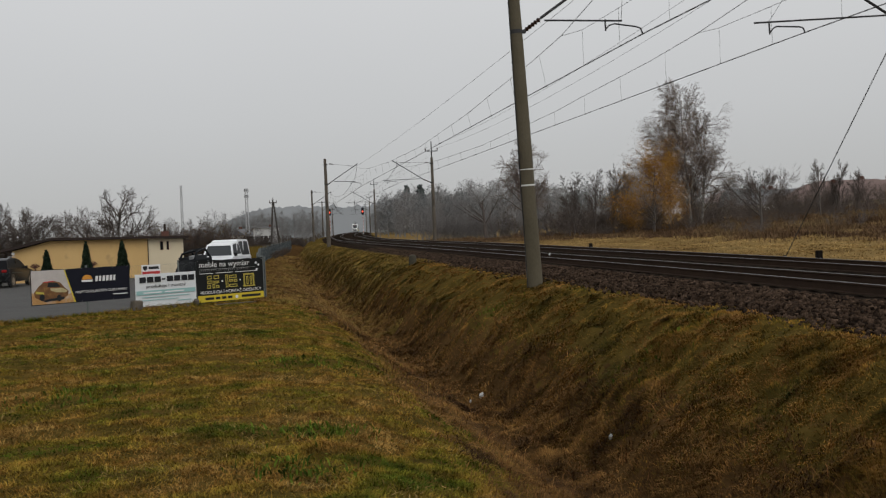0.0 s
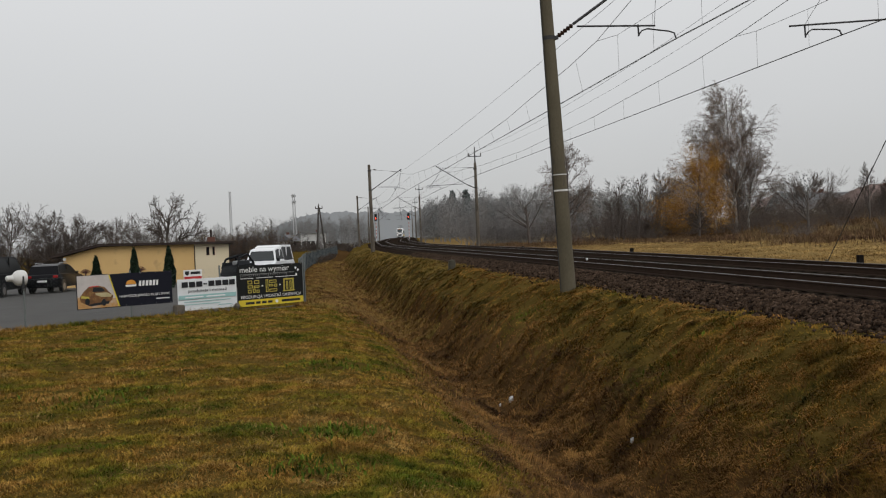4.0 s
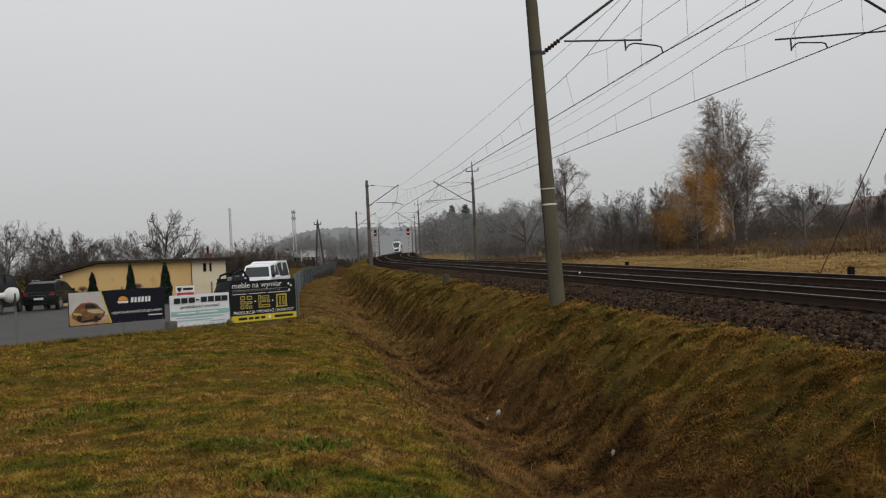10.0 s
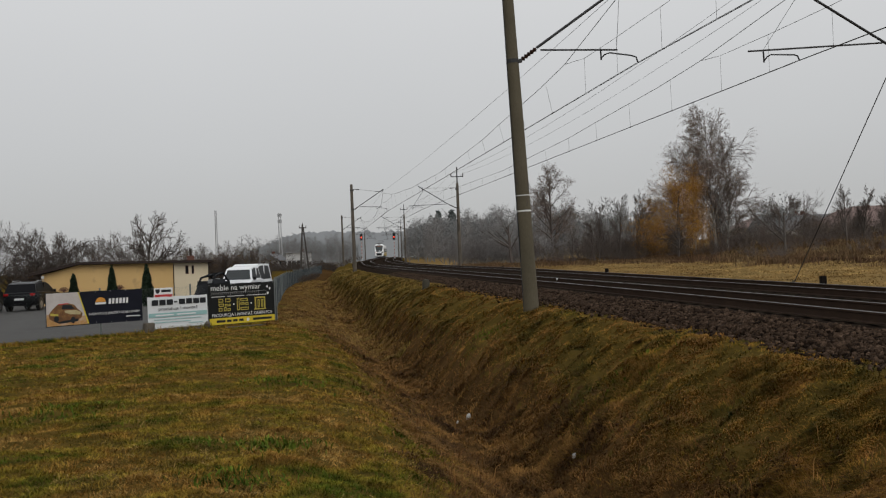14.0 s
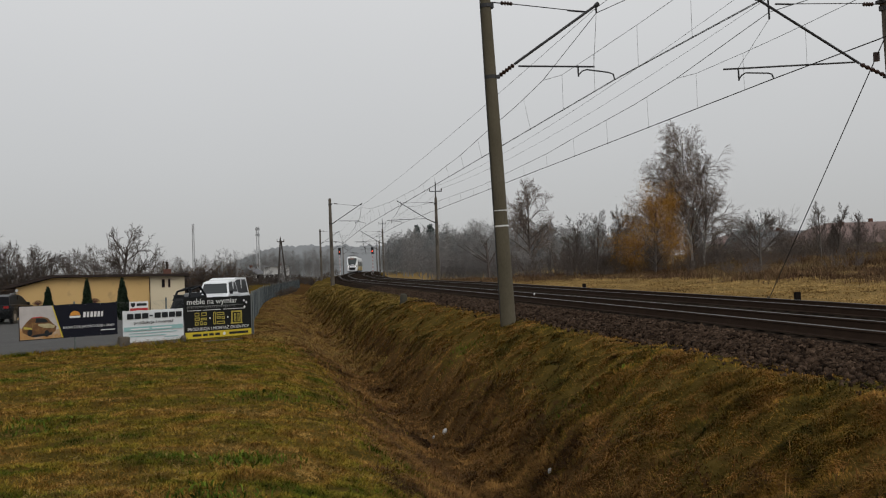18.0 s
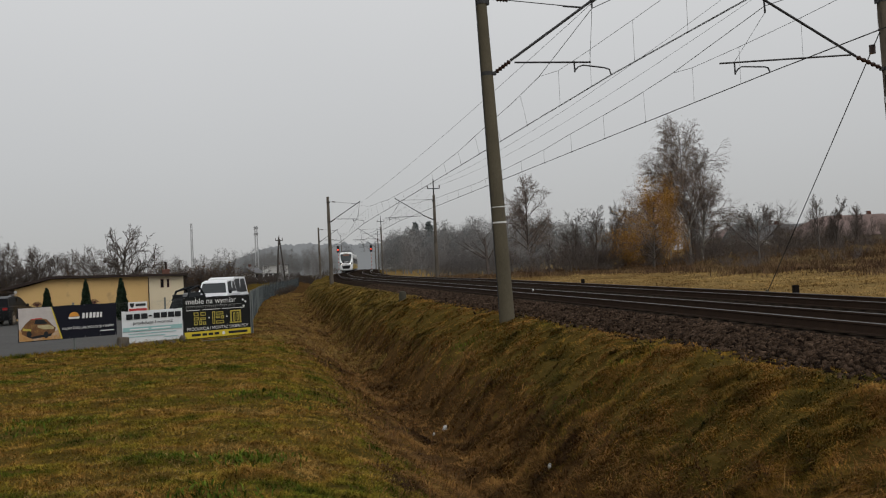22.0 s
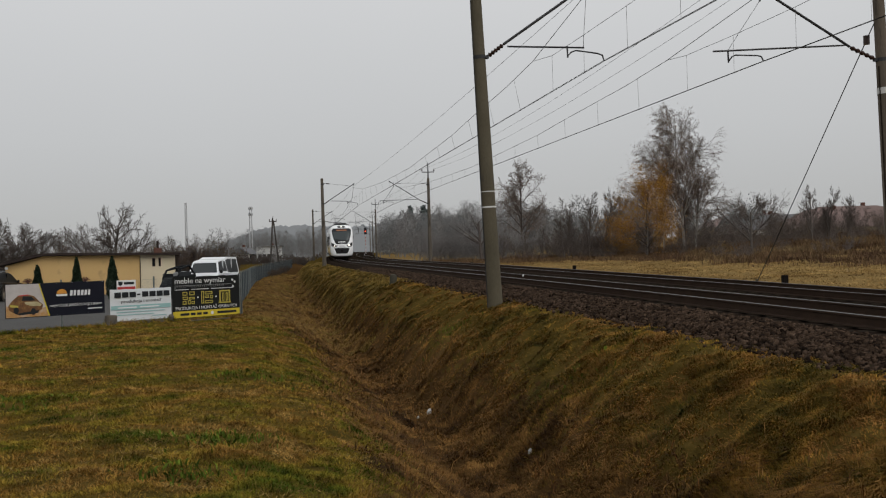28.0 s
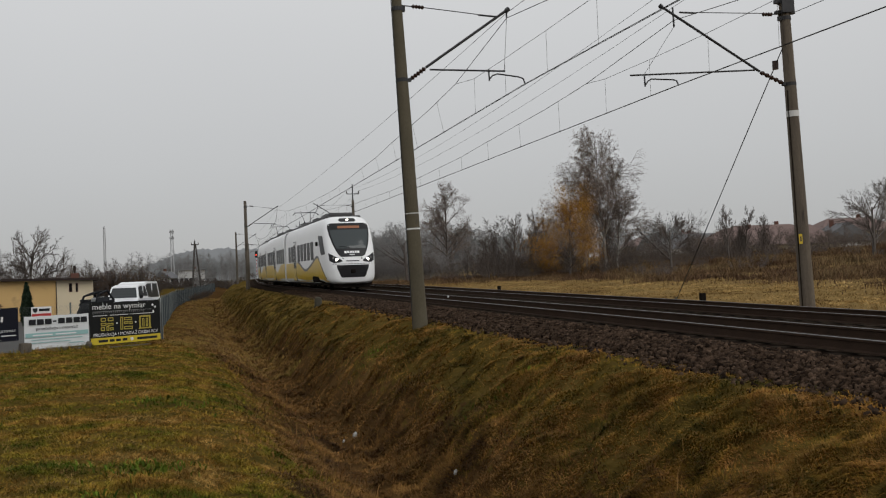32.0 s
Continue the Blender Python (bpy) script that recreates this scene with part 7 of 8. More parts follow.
def lattice_mast(x, y, top, w, label, cross):
    t = thing("radio_mast", label, "radio mast", "radio masts", at=on_ground(x, y, 0, 0.3))
    h = top - ground_at(x, y)
    for s1 in (-1, 1):
        for s2 in (-1, 1):
            part("leg", G().tube([(s1 * w, s2 * w, 0), (s1 * w * 0.6, s2 * w * 0.6, h)], 0.07, 4), MASTS, t)
    g = G()
    n = int(h / 1.1)
    for k in range(n):
        f0, f1 = k / n, (k + 1) / n
        a, b2 = w * (1 - 0.4 * f0), w * (1 - 0.4 * f1)
        sgn = 1 if k % 2 else -1
        g.tube([(sgn * a, -a, h * f0), (-sgn * b2, -b2, h * f1)], 0.035, 4).tube([(a, sgn * a, h * f0), (b2, -sgn * b2, h * f1)], 0.035, 4)
    part("bracing", g, MASTS, t)
    if cross:
        for z in (h - 0.6, h - 2.2):
            part("antenna", G().box(-w - 0.15, w + 0.15, -0.12, 0.12, z - 0.35, z + 0.35, 0.03), MASTS, t)


lattice_mast(-64.8, 260, 18.3, 0.3, "thin pale lattice mast in the mist", False)
lattice_mast(-47.5, 260, 16.9, 0.42, "pale lattice radio mast with antennas in the mist", True)

WOOD_POLE = material("tarred_wood_pole", [(0.05, 0.045, 0.04), (0.085, 0.075, 0.068)], 0.9, 2, 30, 0.3, stretch=(1, 1, 0.2))
ap = thing("utility_pole", "dark wooden A-frame utility pole with insulators", "utility pole", at=on_ground(-20.9, 130))
hp = 7.5 - ground_at(-20.9, 130)
part("pole", G().tube([(-0.55, 0, -0.3), (-0.02, 0, hp)], [0.15, 0.1], 8), WOOD_POLE, ap)
part("strut", G().tube([(0.75, 0.3, -0.3), (0.06, 0, hp - 0.3)], [0.14, 0.09], 8), WOOD_POLE, ap)
part("cross_arm", G().box(-0.5, 0.5, -0.06, 0.06, hp - 0.5, hp - 0.38, 0.01), WOOD_POLE, ap)
for dx in (-0.45, 0.0, 0.45):
    part("insulator", G().tube([(dx, 0, hp - 0.4 if dx else hp), (dx, 0, hp - 0.1 if dx else hp + 0.25)], [0.06, 0.03], 6), INSULATOR, ap)

HOUSE_WHITE = material("white_render_far", [(0.50, 0.50, 0.49), (0.58, 0.58, 0.57)], 0.9, 1, 10, 0.1)
HOUSE_OCHRE = material("yellow_render_far", [(0.24, 0.205, 0.145), (0.30, 0.255, 0.18)], 0.9, 1, 10, 0.1)
# clay red greyed in the base colour, as distance haze would mute it
ROOF_RED = material("haze_muted_red_tiles", [(0.155, 0.108, 0.098), (0.195, 0.140, 0.128)], 0.9, 1.5, 12, 0.4, 0.05)
ROOF_GREY = material("grey_roof_sheet", [(0.10, 0.10, 0.105), (0.16, 0.16, 0.165)], 0.8, 1.5, 12, 0.2)


def house(x, y, w, d, eave, ridge, turn, wall, roof, label, hip=False, floors=2):
    t = thing("house", label, "house", "far houses", at=on_ground(x, y, turn, 0.3))
    part("wall", G().prism([(-w / 2, 0), (w / 2, 0), (w / 2, eave), (-w / 2, eave)], d, pose(0, -d / 2, 0)), wall, t)
    k = w * 0.28 if hip else 0.0
    o = 0.45
    vs = [(-w / 2 - o, -d / 2 - o, eave), (w / 2 + o, -d / 2 - o, eave), (w / 2 + o, d / 2 + o, eave), (-w / 2 - o, d / 2 + o, eave), (-w / 2 - o + k, 0, ridge), (w / 2 + o - k, 0, ridge)]
    part("roof", G().add(vs, [(0, 1, 5, 4), (2, 3, 4, 5), (1, 2, 5), (3, 0, 4), (3, 2, 1, 0)]), roof, t)
    part("chimney", G().box(w * 0.12, w * 0.12 + 0.6, 0.3, 0.9, ridge - 1.2, ridge + 0.6, 0.02), B_BRICK, t)
    for f in range(floors):
        for i in range(4):
            xx = -w / 2 + w * (i + 0.7) / 4.4
            z = 1.0 + 2.7 * f
            if z + 1.3 < eave + 0.2:
                wd = part("window", G().box(xx - 0.55, xx + 0.55, -d / 2 - 0.04, -d / 2 + 0.05, z, z + 1.3, 0.01), WHITE_PAINT, t)
                part("pane", G().box(xx - 0.45, xx + 0.45, -d / 2 - 0.05, -d / 2 - 0.04, z + 0.1, z + 1.2), T_GLASS, wd)


gz = ground_at(62, 150)
house(63.0, 152, 13, 10, 7.0 - gz - 2.1, 7.8 - gz, 12, HOUSE_OCHRE, ROOF_RED, "far house with a red hipped roof", True)
house(69.5, 148, 12, 10, 7.0 - gz - 2.2, 7.9 - gz, -8, HOUSE_OCHRE, ROOF_RED, "far yellow house with a red tiled roof", True)
house(78.5, 150, 9, 9, 4.7 - gz, 7.9 - gz, 80, HOUSE_WHITE, ROOF_GREY, "far white house with a steep grey gable roof")
house(55.0, 158, 12, 9, 6.8 - gz - 2.0, 7.4 - gz, 5, HOUSE_WHITE, ROOF_GREY, "far house with a dark grey roof")
house(75.5, 172, 22, 11, 8.6 - gz - 2.2, 8.7 - gz, 0, HOUSE_OCHRE, ROOF_RED, "long far building with a red roof", True)
house(90.0, 168, 16, 11, 8.6 - gz - 2.0, 9.2 - gz, 0, HOUSE_OCHRE, ROOF_RED, "long far building with a red roof", True)
house(58.0, 172, 18, 11, 7.6 - gz - 2.0, 7.9 - gz, 0, HOUSE_OCHRE, ROOF_RED, "long far building with a red roof", True)
wz = ground_at(-25, 150)
house(-39.4, 240, 5.0, 6, 4.8 - wz, 5.0 - wz, -4, HOUSE_WHITE, ROOF_GREY, "small white flat-roofed house beyond the yard", floors=1)
house(-47.5, 250, 4.0, 5, 3.0 - wz, 4.8 - wz, 70, HOUSE_WHITE, ROOF_GREY, "low grey-roofed shed beyond the yard", floors=1)
tagged(part("white_barrier", G().box(-16.5, -12.5, 352, 355, 3.4, 5.6, 0.05), HOUSE_WHITE), "pale low building far along the line", "far building")

# ---- trackside ----
for x, y, h in ((11.15, 31.0, 0.60), (7.45, 51.0, 0.55), (3.0, 72.0, 0.55)):
    st = thing("marker_stake", "short dark concrete marker post in the meadow", "marker post", "marker posts", at=on_ground(x, y, 0, 0.05))
    part("post", G().box(-0.09, 0.09, -0.09, 0.09, -0.1, h, 0.02), T_UNDER, st)
STUB_CONCRETE = material("mossy_concrete", [(0.045, 0.042, 0.030), (0.075, 0.068, 0.050)], 0.95, 4, 40, 0.4)
stub = beside(43.0, -3.35)
sb = thing("concrete_stub", "stubby grey concrete post on the embankment shoulder", "marker post", at=on_ground(stub.x, stub.y, 0, 0.05))
part("post", G().loft([[(r * math.cos(a), r * math.sin(a), z) for a in np.linspace(0, 2 * math.pi, 13)[:-1]] for z, r in ((-0.2, 0.17), (0.4, 0.16), (0.5, 0.13), (0.54, 0.05))]), STUB_CONCRETE, sb, smooth=True)
LITTER = material("crumpled_white_plastic", [(0.5, 0.5, 0.49), (0.68, 0.68, 0.67)], 0.5, 9, 60, 0.5, 0.02)
rl = random.Random(5)
for (x, y, s, c) in ((-0.36, 20.1, 0.085, LITTER), (-0.58, 20.0, 0.04, LITTER), (-0.8, 19.8, 0.05, PRINT_GOLD), (-1.68, 20.8, 0.04, LITTER), (1.1, 14.2, 0.05, LITTER), (3.15, 35.2, 0.06, LITTER)):
    g = G()
    rings = []
    for k in range(6):
        z, r = s * 1.6 * k / 5, s * 0.6 * math.sin(math.pi * (k + 0.6) / 6.2)
        rings.append([(r * rl.uniform(0.6, 1.3) * math.cos(a), r * rl.uniform(0.6, 1.3) * math.sin(a), z + rl.uniform(-0.1, 0.1) * s) for a in np.linspace(0, 2 * math.pi, 9)[:-1]])
    zz = ground_at(x, y) + (0.02 if y < 30 else 0.5)
    lt = part("plastic_bag", g.loft(rings), c)
    lt.matrix_basis = pose(x, y, zz, 10, 15, 40)
    tagged(lt, "crumpled scrap of plastic litter in the grass", "litter", "litter")

# ---- signals ----
SIG_RED = glow("red_signal_glow", (1.0, 0.06, 0.03), 7.0)
SIG_STRIPE = material("red_mast_paint", [(0.35, 0.05, 0.04), (0.42, 0.07, 0.05)], 0.6, 4, 40, 0.0)


def signal(x, y, head_z, label):
    z0 = ground_at(x, y) - 0.1
    t = thing("railway_signal", label, "railway signal", "railway signals", at=pose(x, y, z0, 0, 0, -5))
    h = head_z - z0
    mast = part("mast", G().tube([(0, 0, 0), (0, 0, h + 0.6)], 0.07, 8), WHITE_PAINT, t)
    for k in range(5):
        part("mast_stripe", G().tube([(0, 0, 0.9 + 0.8 * k), (0, 0, 1.25 + 0.8 * k)], 0.075, 8), SIG_STRIPE, mast)
    hd = part("signal_head", G().box(-0.3, 0.3, -0.22, 0.05, h - 0.75, h + 0.85, 0.06), T_BLACK, t, "black signal head")
    for k in range(4):
        z = h - 0.5 + 0.4 * k
        lit = k == 1
        part("lens", G().tube([(0, -0.22, z), (0, -0.25, z)], 0.13 if lit else 0.1, 12), SIG_RED if lit else T_GLASS, hd, "lit red lamp" if lit else "")
        part("hood", G().tube([(0, -0.22, z + 0.02), (0, -0.42, z + 0.04)], [0.15, 0.13], 8, False), T_BLACK, hd)


signal(-22.2, 225, 8.2, "railway signal showing red on a striped mast")
signal(-14.55, 225, 8.1, "railway signal showing red on a striped mast")


# ---- grass, stones and weeds ----
LAWN_BLADE = blade_material("mown_lawn_blades", [(0.050, 0.072, 0.007), (0.115, 0.108, 0.012), (0.195, 0.142, 0.020), (0.235, 0.146, 0.025), (0.225, 0.118, 0.027), (0.30, 0.18, 0.050)], 0.14, 0.75, 3.4, (0.4, 1.6))
DITCH_BLADE = blade_material("withered_ditch_grass", [(0.044, 0.023, 0.010), (0.106, 0.055, 0.018), (0.166, 0.086, 0.026), (0.25, 0.135, 0.040)], 0.45, 0.9, 3.2)
BANK_BLADE = blade_material("mossy_bank_grass", [(0.046, 0.048, 0.009), (0.106, 0.081, 0.013), (0.192, 0.115, 0.018), (0.245, 0.128, 0.023), (0.175, 0.081, 0.020), (0.265, 0.140, 0.038)], 0.35, 0.8, 3.2)
TUSSOCK_BLADE = blade_material("straw_tussock_blades", [(0.078, 0.054, 0.011), (0.155, 0.090, 0.018), (0.21, 0.116, 0.031)], 0.6, 0.9, 3.0)
STALK_BLADE = blade_material("rusty_stalks", [(0.09, 0.040, 0.018), (0.20, 0.092, 0.030), (0.30, 0.165, 0.055)], 0.8, 1.2)
FAR_BANK_BLADE = blade_material("pale_far_bank_grass", [(0.085, 0.068, 0.016), (0.17, 0.115, 0.026), (0.24, 0.155, 0.042)], 0.5, 0.5, 1.5)
STRAW_BLADE = blade_material("mown_straw_blades", [(0.13, 0.080, 0.024), (0.20, 0.130, 0.040), (0.27, 0.185, 0.066)], 0.6, 2.0)
VERGE_BLADE = blade_material("dry_verge_straw", [(0.12, 0.064, 0.022), (0.205, 0.115, 0.034), (0.275, 0.165, 0.050), (0.17, 0.125, 0.030)], 0.45, 0.5, 2.0)
MEADOW_BLADE = blade_material("dry_meadow_grass", [(0.15, 0.088, 0.030), (0.29, 0.185, 0.068), (0.38, 0.255, 0.098), (0.44, 0.31, 0.125)], 0.4, 0.3, 0.9, (0.45, 1.45))
REED_BLADE = blade_material("rusty_tall_grass", [(0.070, 0.042, 0.028), (0.115, 0.070, 0.040), (0.15, 0.096, 0.050), (0.20, 0.145, 0.075)], 0.5, 0.22, 0.8)
WEED_BLADE = blade_material("dark_green_weed", [(0.045, 0.080, 0.010), (0.095, 0.130, 0.016)], 0.6, 1.0)


def blades(name, label, x, y, z, length, width, lean, mat, rng, category="grass"):
    """Bent blades of three triangles, each rooted at its place."""
    n = len(x)
    a = rng.uniform(0, 6.283, n)
    w = np.stack([np.cos(a), np.sin(a), np.zeros(n)], 1) * (width / 2)[:, None]
    b = rng.uniform(0, 6.283, n)
    out = np.stack([np.cos(b), np.sin(b), np.zeros(n)], 1) * (rng.uniform(0.1, 1, n) * lean)[:, None]
    up = np.array([0, 0, 1.0])
    p0 = np.stack([x, y, z - 0.01], 1)
    d1 = out * 0.45 + up
    d1 /= np.linalg.norm(d1, axis=1, keepdims=True)
    d2 = out * 1.4 + up * 0.45
    d2 /= np.linalg.norm(d2, axis=1, keepdims=True)
    p1 = p0 + d1 * (length * 0.55)[:, None]
    p2 = p1 + d2 * (length * 0.45)[:, None]
    v = np.stack([p0 - w, p0 + w, p1 - w * 0.8, p1 + w * 0.8, p2], 1).reshape(-1, 3)
    base = np.arange(n)[:, None] * 5
    tri = np.array([[0, 1, 3], [0, 3, 2], [2, 3, 4]])
    me = big_mesh(name, v, (base[:, None, :] + tri[None]).reshape(-1, 3), mat)
    tagged(new(name, me), label, category, kind="stuff")


def scatter(rng, n, r0, r1, b0, b1, power=1.0):
    """Places seen from the lawn's near edge: closer ones denser."""
    r = r0 + (r1 - r0) * rng.random(n) ** power
    a = np.radians(rng.uniform(b0, b1, n))
    return -0.8 + r * np.sin(a), 0.4 + r * np.cos(a)


def across_line(x, y):
    return x - np.interp(y, LY, LX)


rng = np.random.default_rng(21)
# mown lawn: short blades that lie in a felt, thicker in clumps
x, y = scatter(rng, 680000, 5.0, 38.0, -31, 14, 1.5)
u = across_line(x, y)
inside = (u < -7.35 + rng.normal(0, 0.4, len(u))) & ~((x + 14.6) * -0.727 + (y - 26.0) * 0.687 > 0.25)
x, y, u = x[inside], y[inside], u[inside]
clump = 0.7 * lattice(x, y, 0.5, 11) + 0.6 * lattice(x, y, 0.17, 12)
keep = rng.random(len(x)) < 0.78 + 0.7 * clump
x, y, u, clump = x[keep], y[keep], u[keep], clump[keep]
z = ground_z(u, y) + lumps(x, y, u)
length = (0.036 + 0.036 * rng.random(len(x)) + 0.04 * np.maximum(0, clump)) * (1 + 0.012 * y) * (1 + 0.6 * fade(u, -8.2, -7.3))
blades("lawn_grass", "short mown lawn of yellowed and green grass", x, y, z, length, (0.0046 + 0.00042 * y) * rng.uniform(0.6, 1.4, len(x)), 4.6, LAWN_BLADE, rng)
# mown straw lying on the lawn in streaks
x, y = scatter(rng, 110000, 5.0, 30.0, -31, 14, 1.4)
u = across_line(x, y)
streak = lattice(x, y, 1.1, 13) + 0.8 * lattice(x, y, 0.3, 14)
inside = (u < -7.6) & ~((x + 14.6) * -0.727 + (y - 26.0) * 0.687 > 0.0) & (rng.random(len(x)) < streak * 0.8)
x, y, u = x[inside], y[inside], u[inside]
blades("mown_straw", "dull mown straw lying in streaks on the lawn", x, y, ground_z(u, y) + lumps(x, y, u) + 0.018, 0.05 + 0.06 * rng.random(len(x)), (0.004 + 0.0004 * y) * rng.uniform(0.7, 1.3, len(x)), 14.0, STRAW_BLADE, rng)
# ditch and embankment: tufts of blades that fall outwards
def tufts(name, label, cx, cy, per, radius, length, width, mat, rng, droop=1.5, comb=0.9):
    """Tufts of blades combed one way by wind and snow, drooping down the slope."""
    n = len(cx) * per
    a = rng.uniform(0, 6.283, n)
    k = np.sqrt(rng.random(n))
    rad = np.repeat(radius, per) * k
    x, y = np.repeat(cx, per) + rad * np.cos(a), np.repeat(cy, per) + rad * np.sin(a)
    u = across_line(x, y)
    z = ground_z(u, y) + lumps(x, y, u)
    L = np.repeat(length, per) * rng.uniform(0.5, 1.25, n)
    W = np.repeat(width, per) * rng.uniform(0.6, 1.4, n)
    flow = 2.2 * lattice(x, y, 0.6, 31) + 1.8 * lattice(x, y, 0.25, 32) + rng.normal(0, 0.6, n)
    base = np.where(u < -6.4, 0.5, 3.3)
    out = np.stack([np.cos(a) * 0.5 + comb * np.cos(base + flow), np.sin(a) * 0.5 + comb * np.sin(base + flow), np.zeros(n)], 1)
    w = np.stack([-out[:, 1], out[:, 0], np.zeros(n)], 1)
    w = w / (np.linalg.norm(w, axis=1, keepdims=True) + 1e-6) * (W / 2)[:, None]
    up = np.array([0, 0, 1.0])
    f = (0.4 + 0.8 * k)[:, None]
    d1 = out * 1.1 * f + up
    d1 /= np.linalg.norm(d1, axis=1, keepdims=True)
    d2 = out * droop * f - up * 0.12
    d2 /= np.linalg.norm(d2, axis=1, keepdims=True)
    p0 = np.stack([x, y, z - 0.02], 1)
    p1 = p0 + d1 * (L * 0.45)[:, None]
    p2 = p1 + d2 * (L * 0.55)[:, None]
    v = np.stack([p0 - w, p0 + w, p1 - w * 0.8, p1 + w * 0.8, p2], 1).reshape(-1, 3)
    tri = np.array([[0, 1, 3], [0, 3, 2], [2, 3, 4]])
    me = big_mesh(name, v, (np.arange(n)[:, None, None] * 5 + tri[None]).reshape(-1, 3), mat)
    tagged(new(name, me), label, "grass", kind="stuff")


x, y = scatter(rng, 190000, 7.5, 85.0, -14, 35, 1.9)
u = across_line(x, y)
inside = (u > np.interp(y, [24, 36], [-7.6, -9.3]) + rng.normal(0, 0.35, len(u))) & (u < -2.3 + 0.3 * lattice(x, y, 1.4, 17) + 0.2 * lattice(x, y, 0.5, 18) + rng.normal(0, 0.12, len(u)))
x, y, u = x[inside], y[inside], u[inside]
clump = lattice(x, y, 0.9, 15) + 0.7 * lattice(x, y, 0.3, 16)
keep = rng.random(len(x)) < (0.72 + clump * 0.45) * (1 - 0.5 * fade(u, -2.8, -2.0))
x, y, u, clump = x[keep], y[keep], u[keep], clump[keep]
upper = u > -5.1 + rng.normal(0, 0.6, len(u))
far = 1 + 0.012 * y
for sel, nm, lb, mt, ln in ((upper, "bank_grass", "matted yellow-green grass on the embankment", BANK_BLADE, 0.10), (~upper, "ditch_grass", "long withered brown grass in the ditch", DITCH_BLADE, 0.15)):
    k = sel.sum()
    tufts(nm, lb, x[sel], y[sel], 11, (0.05 + 0.06 * rng.random(k)) * far[sel], (ln * (0.7 + 0.6 * rng.random(k)) + 0.05 * np.maximum(0, clump[sel])), (0.0065 + 0.00040 * y[sel]), mt, rng, 1.6)
# tussocks: larger heads that stand out of the cover
x, y = scatter(rng, 8000, 7.5, 70.0, -14, 35, 1.7)
u = across_line(x, y)
inside = (u > np.interp(y, [24, 36], [-7.4, -9.3])) & (u < -2.9) & (lattice(x, y, 0.9, 15) > -0.1)
x, y, u = x[inside], y[inside], u[inside]
for sel, nm, lb, mt in ((u > -4.9, "bank_tussocks", "drooping straw tussocks on the embankment", TUSSOCK_BLADE), (u <= -4.9, "ditch_tussocks", "matted rusty tussocks in the ditch", DITCH_BLADE)):
    k = sel.sum()
    tufts(nm, lb, x[sel], y[sel], 46, (0.06 + 0.08 * rng.random(k)), (0.12 + 0.10 * rng.random(k)) * np.where(u[sel] > -4.9, 1.0, 1.4), (0.0045 + 0.00034 * y[sel]), mt, rng, 2.4, 0.7)
# stalks and bramble canes that arch over the ditch
x, y = scatter(rng, 26000, 7.5, 60.0, -14, 35, 1.7)
u = across_line(x, y)
inside = (u > np.interp(y, [24, 36], [-7.7, -8.6])) & (u < -4.6 + rng.normal(0, 0.5, len(u)))
x, y, u = x[inside], y[inside], u[inside]
blades("ditch_stalks", "arching rusty stalks and canes in the ditch", x, y, ground_z(u, y) + lumps(x, y, u), 0.16 + 0.26 * rng.random(len(x)) ** 2, (0.005 + 0.0003 * y) * rng.uniform(0.6, 1.3, len(x)), 2.6, STALK_BLADE, rng)
# straw along the fence beyond the lawn
n = 20000
y = 33 + 90 * rng.random(n) ** 1.3
u = rng.uniform(-10.2, -5.4, n)
x = np.interp(y, LY, LX) + u
tufts("verge_grass", "dry brown and straw grass along the ditch beside the yard fence", x, y, 10, 0.10 + 0.1 * rng.random(n), 0.16 + 0.16 * rng.random(n), 0.008 + 0.00034 * y, VERGE_BLADE, rng, 1.6, 0.6)
n = 9000
y = 42 + 80 * rng.random(n) ** 1.3
x = np.interp(y, LY, LX) + rng.uniform(-5.4, -2.6, n)
tufts("far_bank_grass", "straw and moss on the far embankment", x, y, 9, 0.12 + 0.1 * rng.random(n), 0.12 + 0.12 * rng.random(n), 0.010 + 0.00036 * y, FAR_BANK_BLADE, rng, 1.6, 0.6)
# weeds: green patches on the lawn and the bank
wx, wy = [], []
for cx, cy, rad, k in ((-2.67, 11.0, 0.35, 500), (-2.6, 9.2, 0.3, 350), (-4.6, 31.0, 0.8, 500), (-4.2, 28.5, 0.7, 350), (-6.2, 13.5, 0.6, 350), (-8.5, 22.0, 0.9, 350), (0.3, 24.4, 0.4, 250), (-3.4, 17.0, 0.6, 350), (2.2, 15.5, 0.5, 250)):
    k = int(k * 0.4)
    wx.append(rng.normal(cx, rad * 0.8, k)); wy.append(rng.normal(cy, rad * 0.7, k))
x, y = np.concatenate(wx), np.concatenate(wy)
u = across_line(x, y)
blades("green_weeds", "dark green weeds and nettles in patches", x, y, ground_z(u, y) + lumps(x, y, u), 0.07 + 0.07 * rng.random(len(x)), 0.02 * rng.uniform(0.6, 1.6, len(x)), 1.6, WEED_BLADE, rng, "weeds")
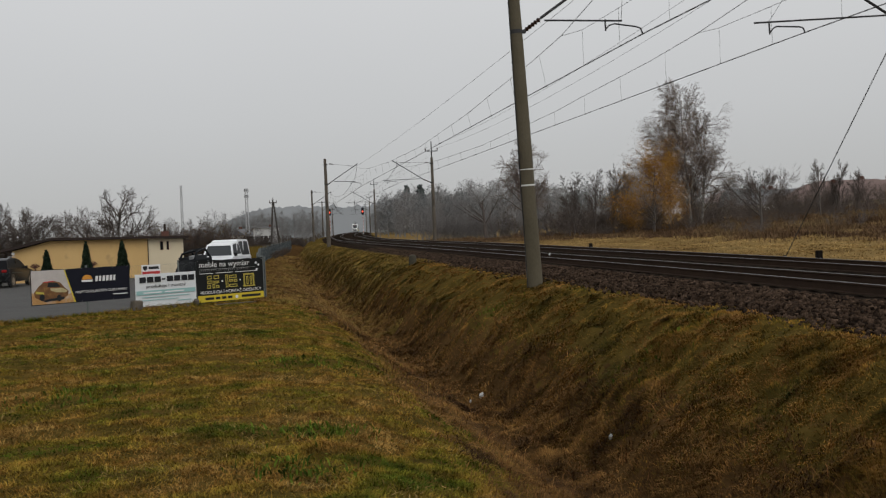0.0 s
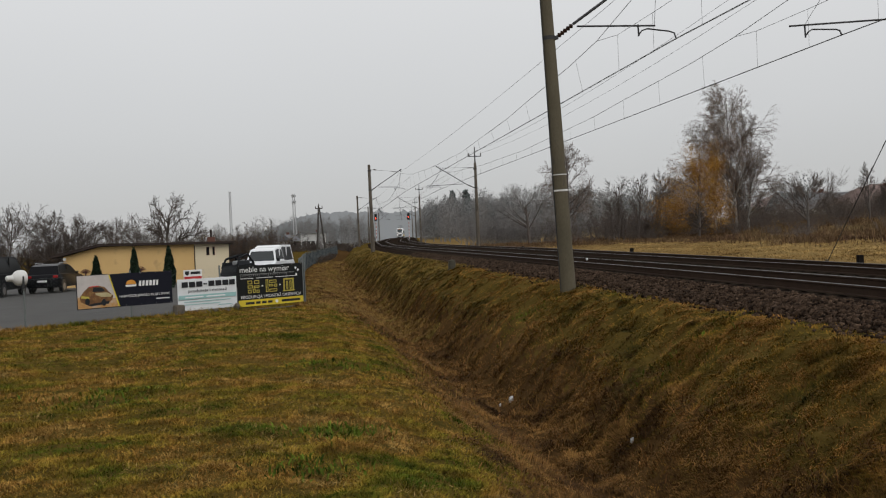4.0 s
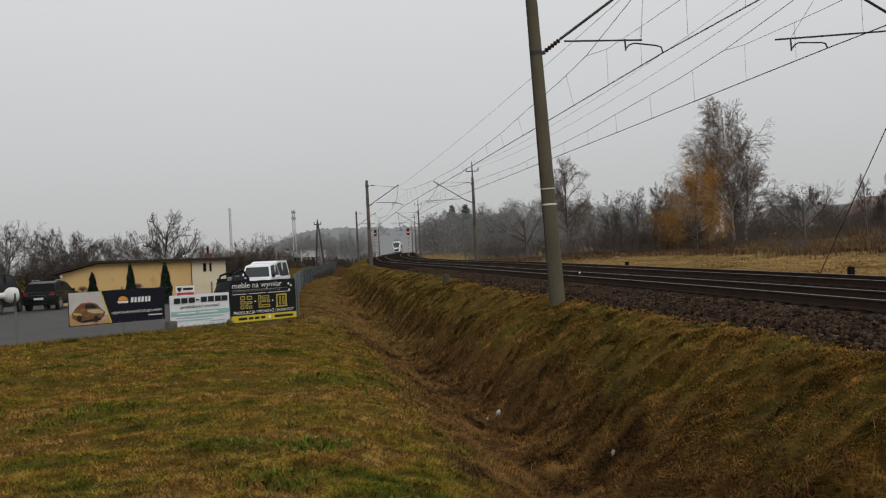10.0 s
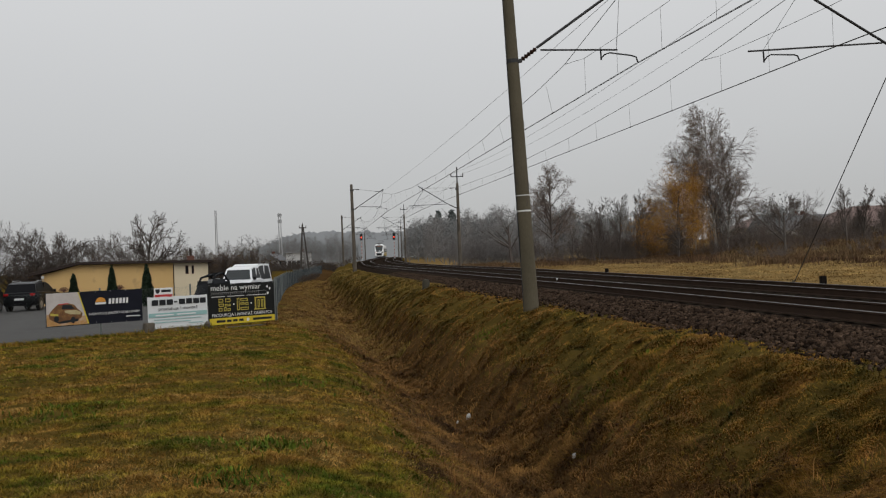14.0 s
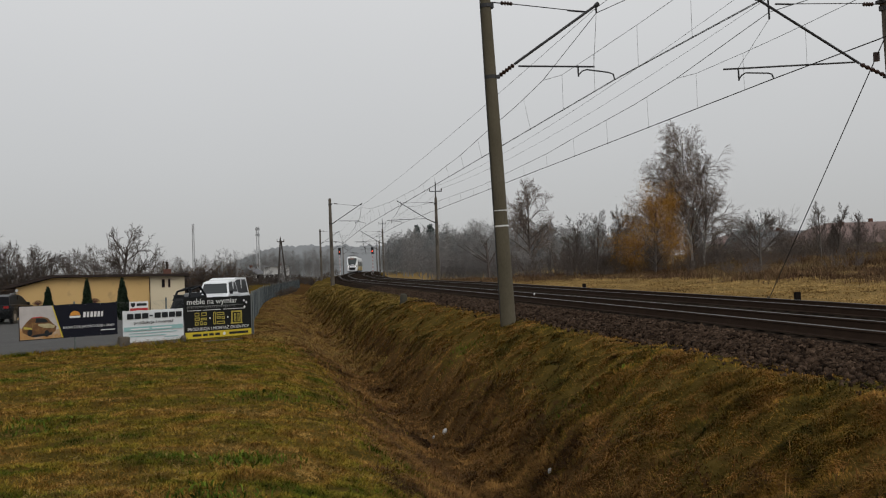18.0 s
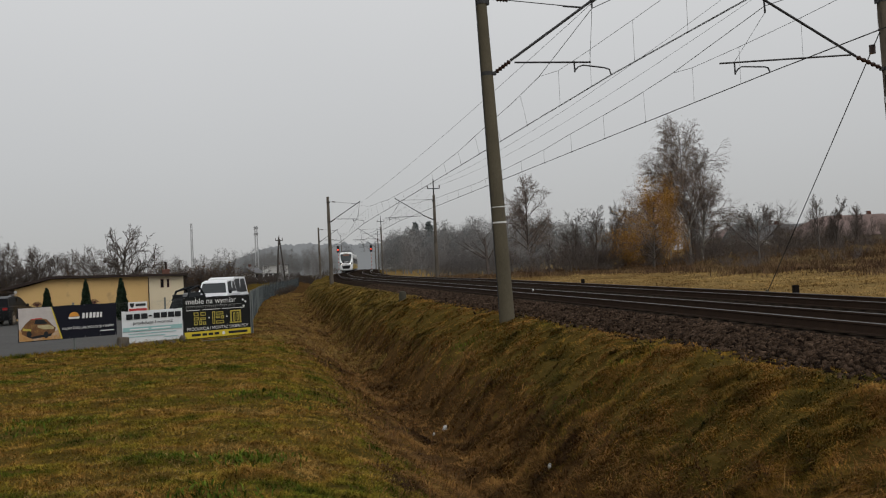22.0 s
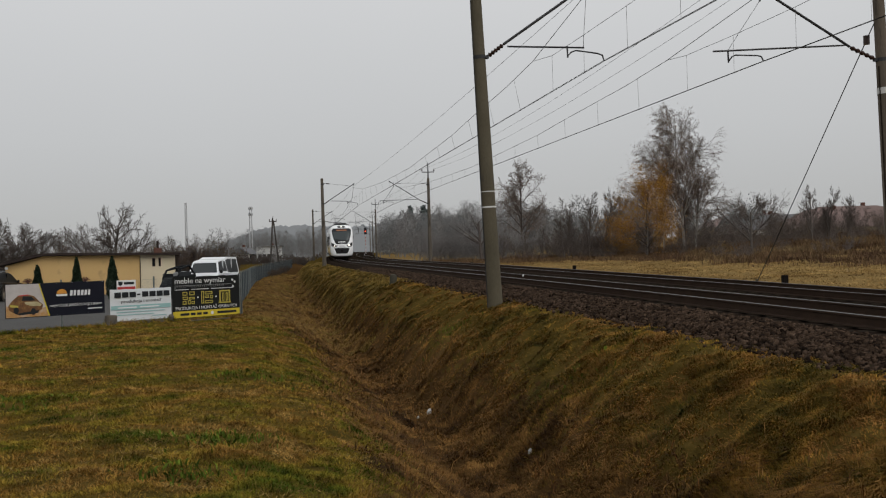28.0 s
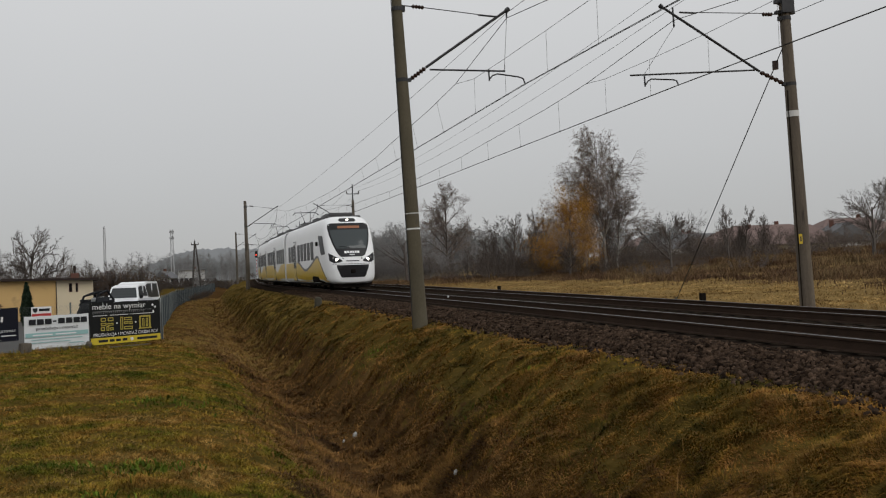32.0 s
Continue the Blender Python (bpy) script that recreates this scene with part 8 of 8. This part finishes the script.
# meadow beyond the tracks
x, y = scatter(rng, 360000, 24.0, 105.0, -8, 36, 0.9)
u = across_line(x, y)
inside = (u > 7.2 + rng.normal(0, 0.4, len(u))) & (u < 44)
x, y, u = x[inside], y[inside], u[inside]
z = ground_z(u, y) + lumps(x, y, u)
reed = (u > 21 + 3 * lattice(x, y, 7, 41) + 1.5 * lattice(x, y, 2, 46) + rng.normal(0, 1.8, len(u))) | (y + 0.5 * u > 92 + 3 * lattice(x, y, 5, 42) + rng.normal(0, 2.2, len(u)))
m = (~reed).sum()
blades("meadow_grass", "dry straw-coloured meadow grass", x[~reed], y[~reed], z[~reed], 0.06 + 0.07 * rng.random(m) + 0.06 * np.maximum(0, lattice(x, y, 1.1, 43)[~reed]), 0.022 * rng.uniform(0.6, 1.5, m), 4.0, MEADOW_BLADE, rng)
tall = 0.75 + 0.75 * np.maximum(-0.6, lattice(x, y, 3.0, 44) + 0.5 * lattice(x, y, 1.2, 45))[reed]
blades("tall_dry_grass", "rusty tall dry grass along the thicket", x[reed], y[reed], z[reed], (0.2 + 0.4 * rng.random(reed.sum())) * tall, 0.03 * rng.uniform(0.5, 1.5, reed.sum()), 1.1, REED_BLADE, rng)
# weeds along the fence foot
s = rng.uniform(0, 11.3, 2600)
fx, fy = FA[0] + s * 0.687 + rng.normal(0, 0.12, 2600) + 0.15, FA[1] + s * 0.727 - 0.18 + rng.normal(0, 0.12, 2600)
blades("fence_foot_weeds", "ragged green and brown weeds along the fence foot", fx, fy, np.full(2600, -0.17), 0.12 + 0.2 * rng.random(2600) * np.where(s > 8.3, 0.25, np.where(s > 6, 1.0, 0.6)), np.full(2600, 0.02), 1.2, LAWN_BLADE, rng, "weeds")

# ballast stones on the near shoulder, thinning out into the grass
n = 30000
y = 8 + 62 * rng.random(n) ** 1.6
u = -1.38 - 0.88 * rng.random(n) - np.abs(rng.normal(0, 0.30, n)) * (rng.random(n) < 0.5)
m = np.interp(y, LY, LM)
k = 1 / np.hypot(1, m)
x, yy = np.interp(y, LY, LX) + u * k, y - u * m * k
z = np.interp(yy, LY, LZ) + np.interp(u, [-2.75, -2.25, -1.75, -1.4], [-0.52, -0.34, -0.21, -0.19]) + cant(u, y)
z = np.maximum(z, ground_z(across_line(x, yy), yy) + lumps(x, yy, across_line(x, yy)) + 0.01)
size = rng.uniform(0.016, 0.040, n) * (1 + 0.006 * y)
cube = np.array([[a, b, c] for c in (-1, 1) for b in (-1, 1) for a in (-1, 1)], float)
tri = np.array([[0, 2, 3], [0, 3, 1], [4, 5, 7], [4, 7, 6], [0, 1, 5], [0, 5, 4], [2, 6, 7], [2, 7, 3], [0, 4, 6], [0, 6, 2], [1, 3, 7], [1, 7, 5]])
v = cube[None] * rng.uniform(0.45, 1.0, (n, 1, 3)) * size[:, None, None] + rng.normal(0, 0.22, (n, 8, 3)) * size[:, None, None]
q = np.linalg.qr(rng.normal(0, 1, (n, 3, 3)))[0]
v = np.einsum("nij,nkj->nki", q, v)
v = (v + np.stack([x, yy, z + size * 0.1], 1)[:, None, :]).reshape(-1, 3)
tagged(new("ballast_stones", big_mesh("ballast_stones", v, (np.arange(n)[:, None, None] * 8 + tri[None]).reshape(-1, 3), STONE)), "loose brown-grey crushed stones of the ballast shoulder", "ballast", kind="stuff")

motions()
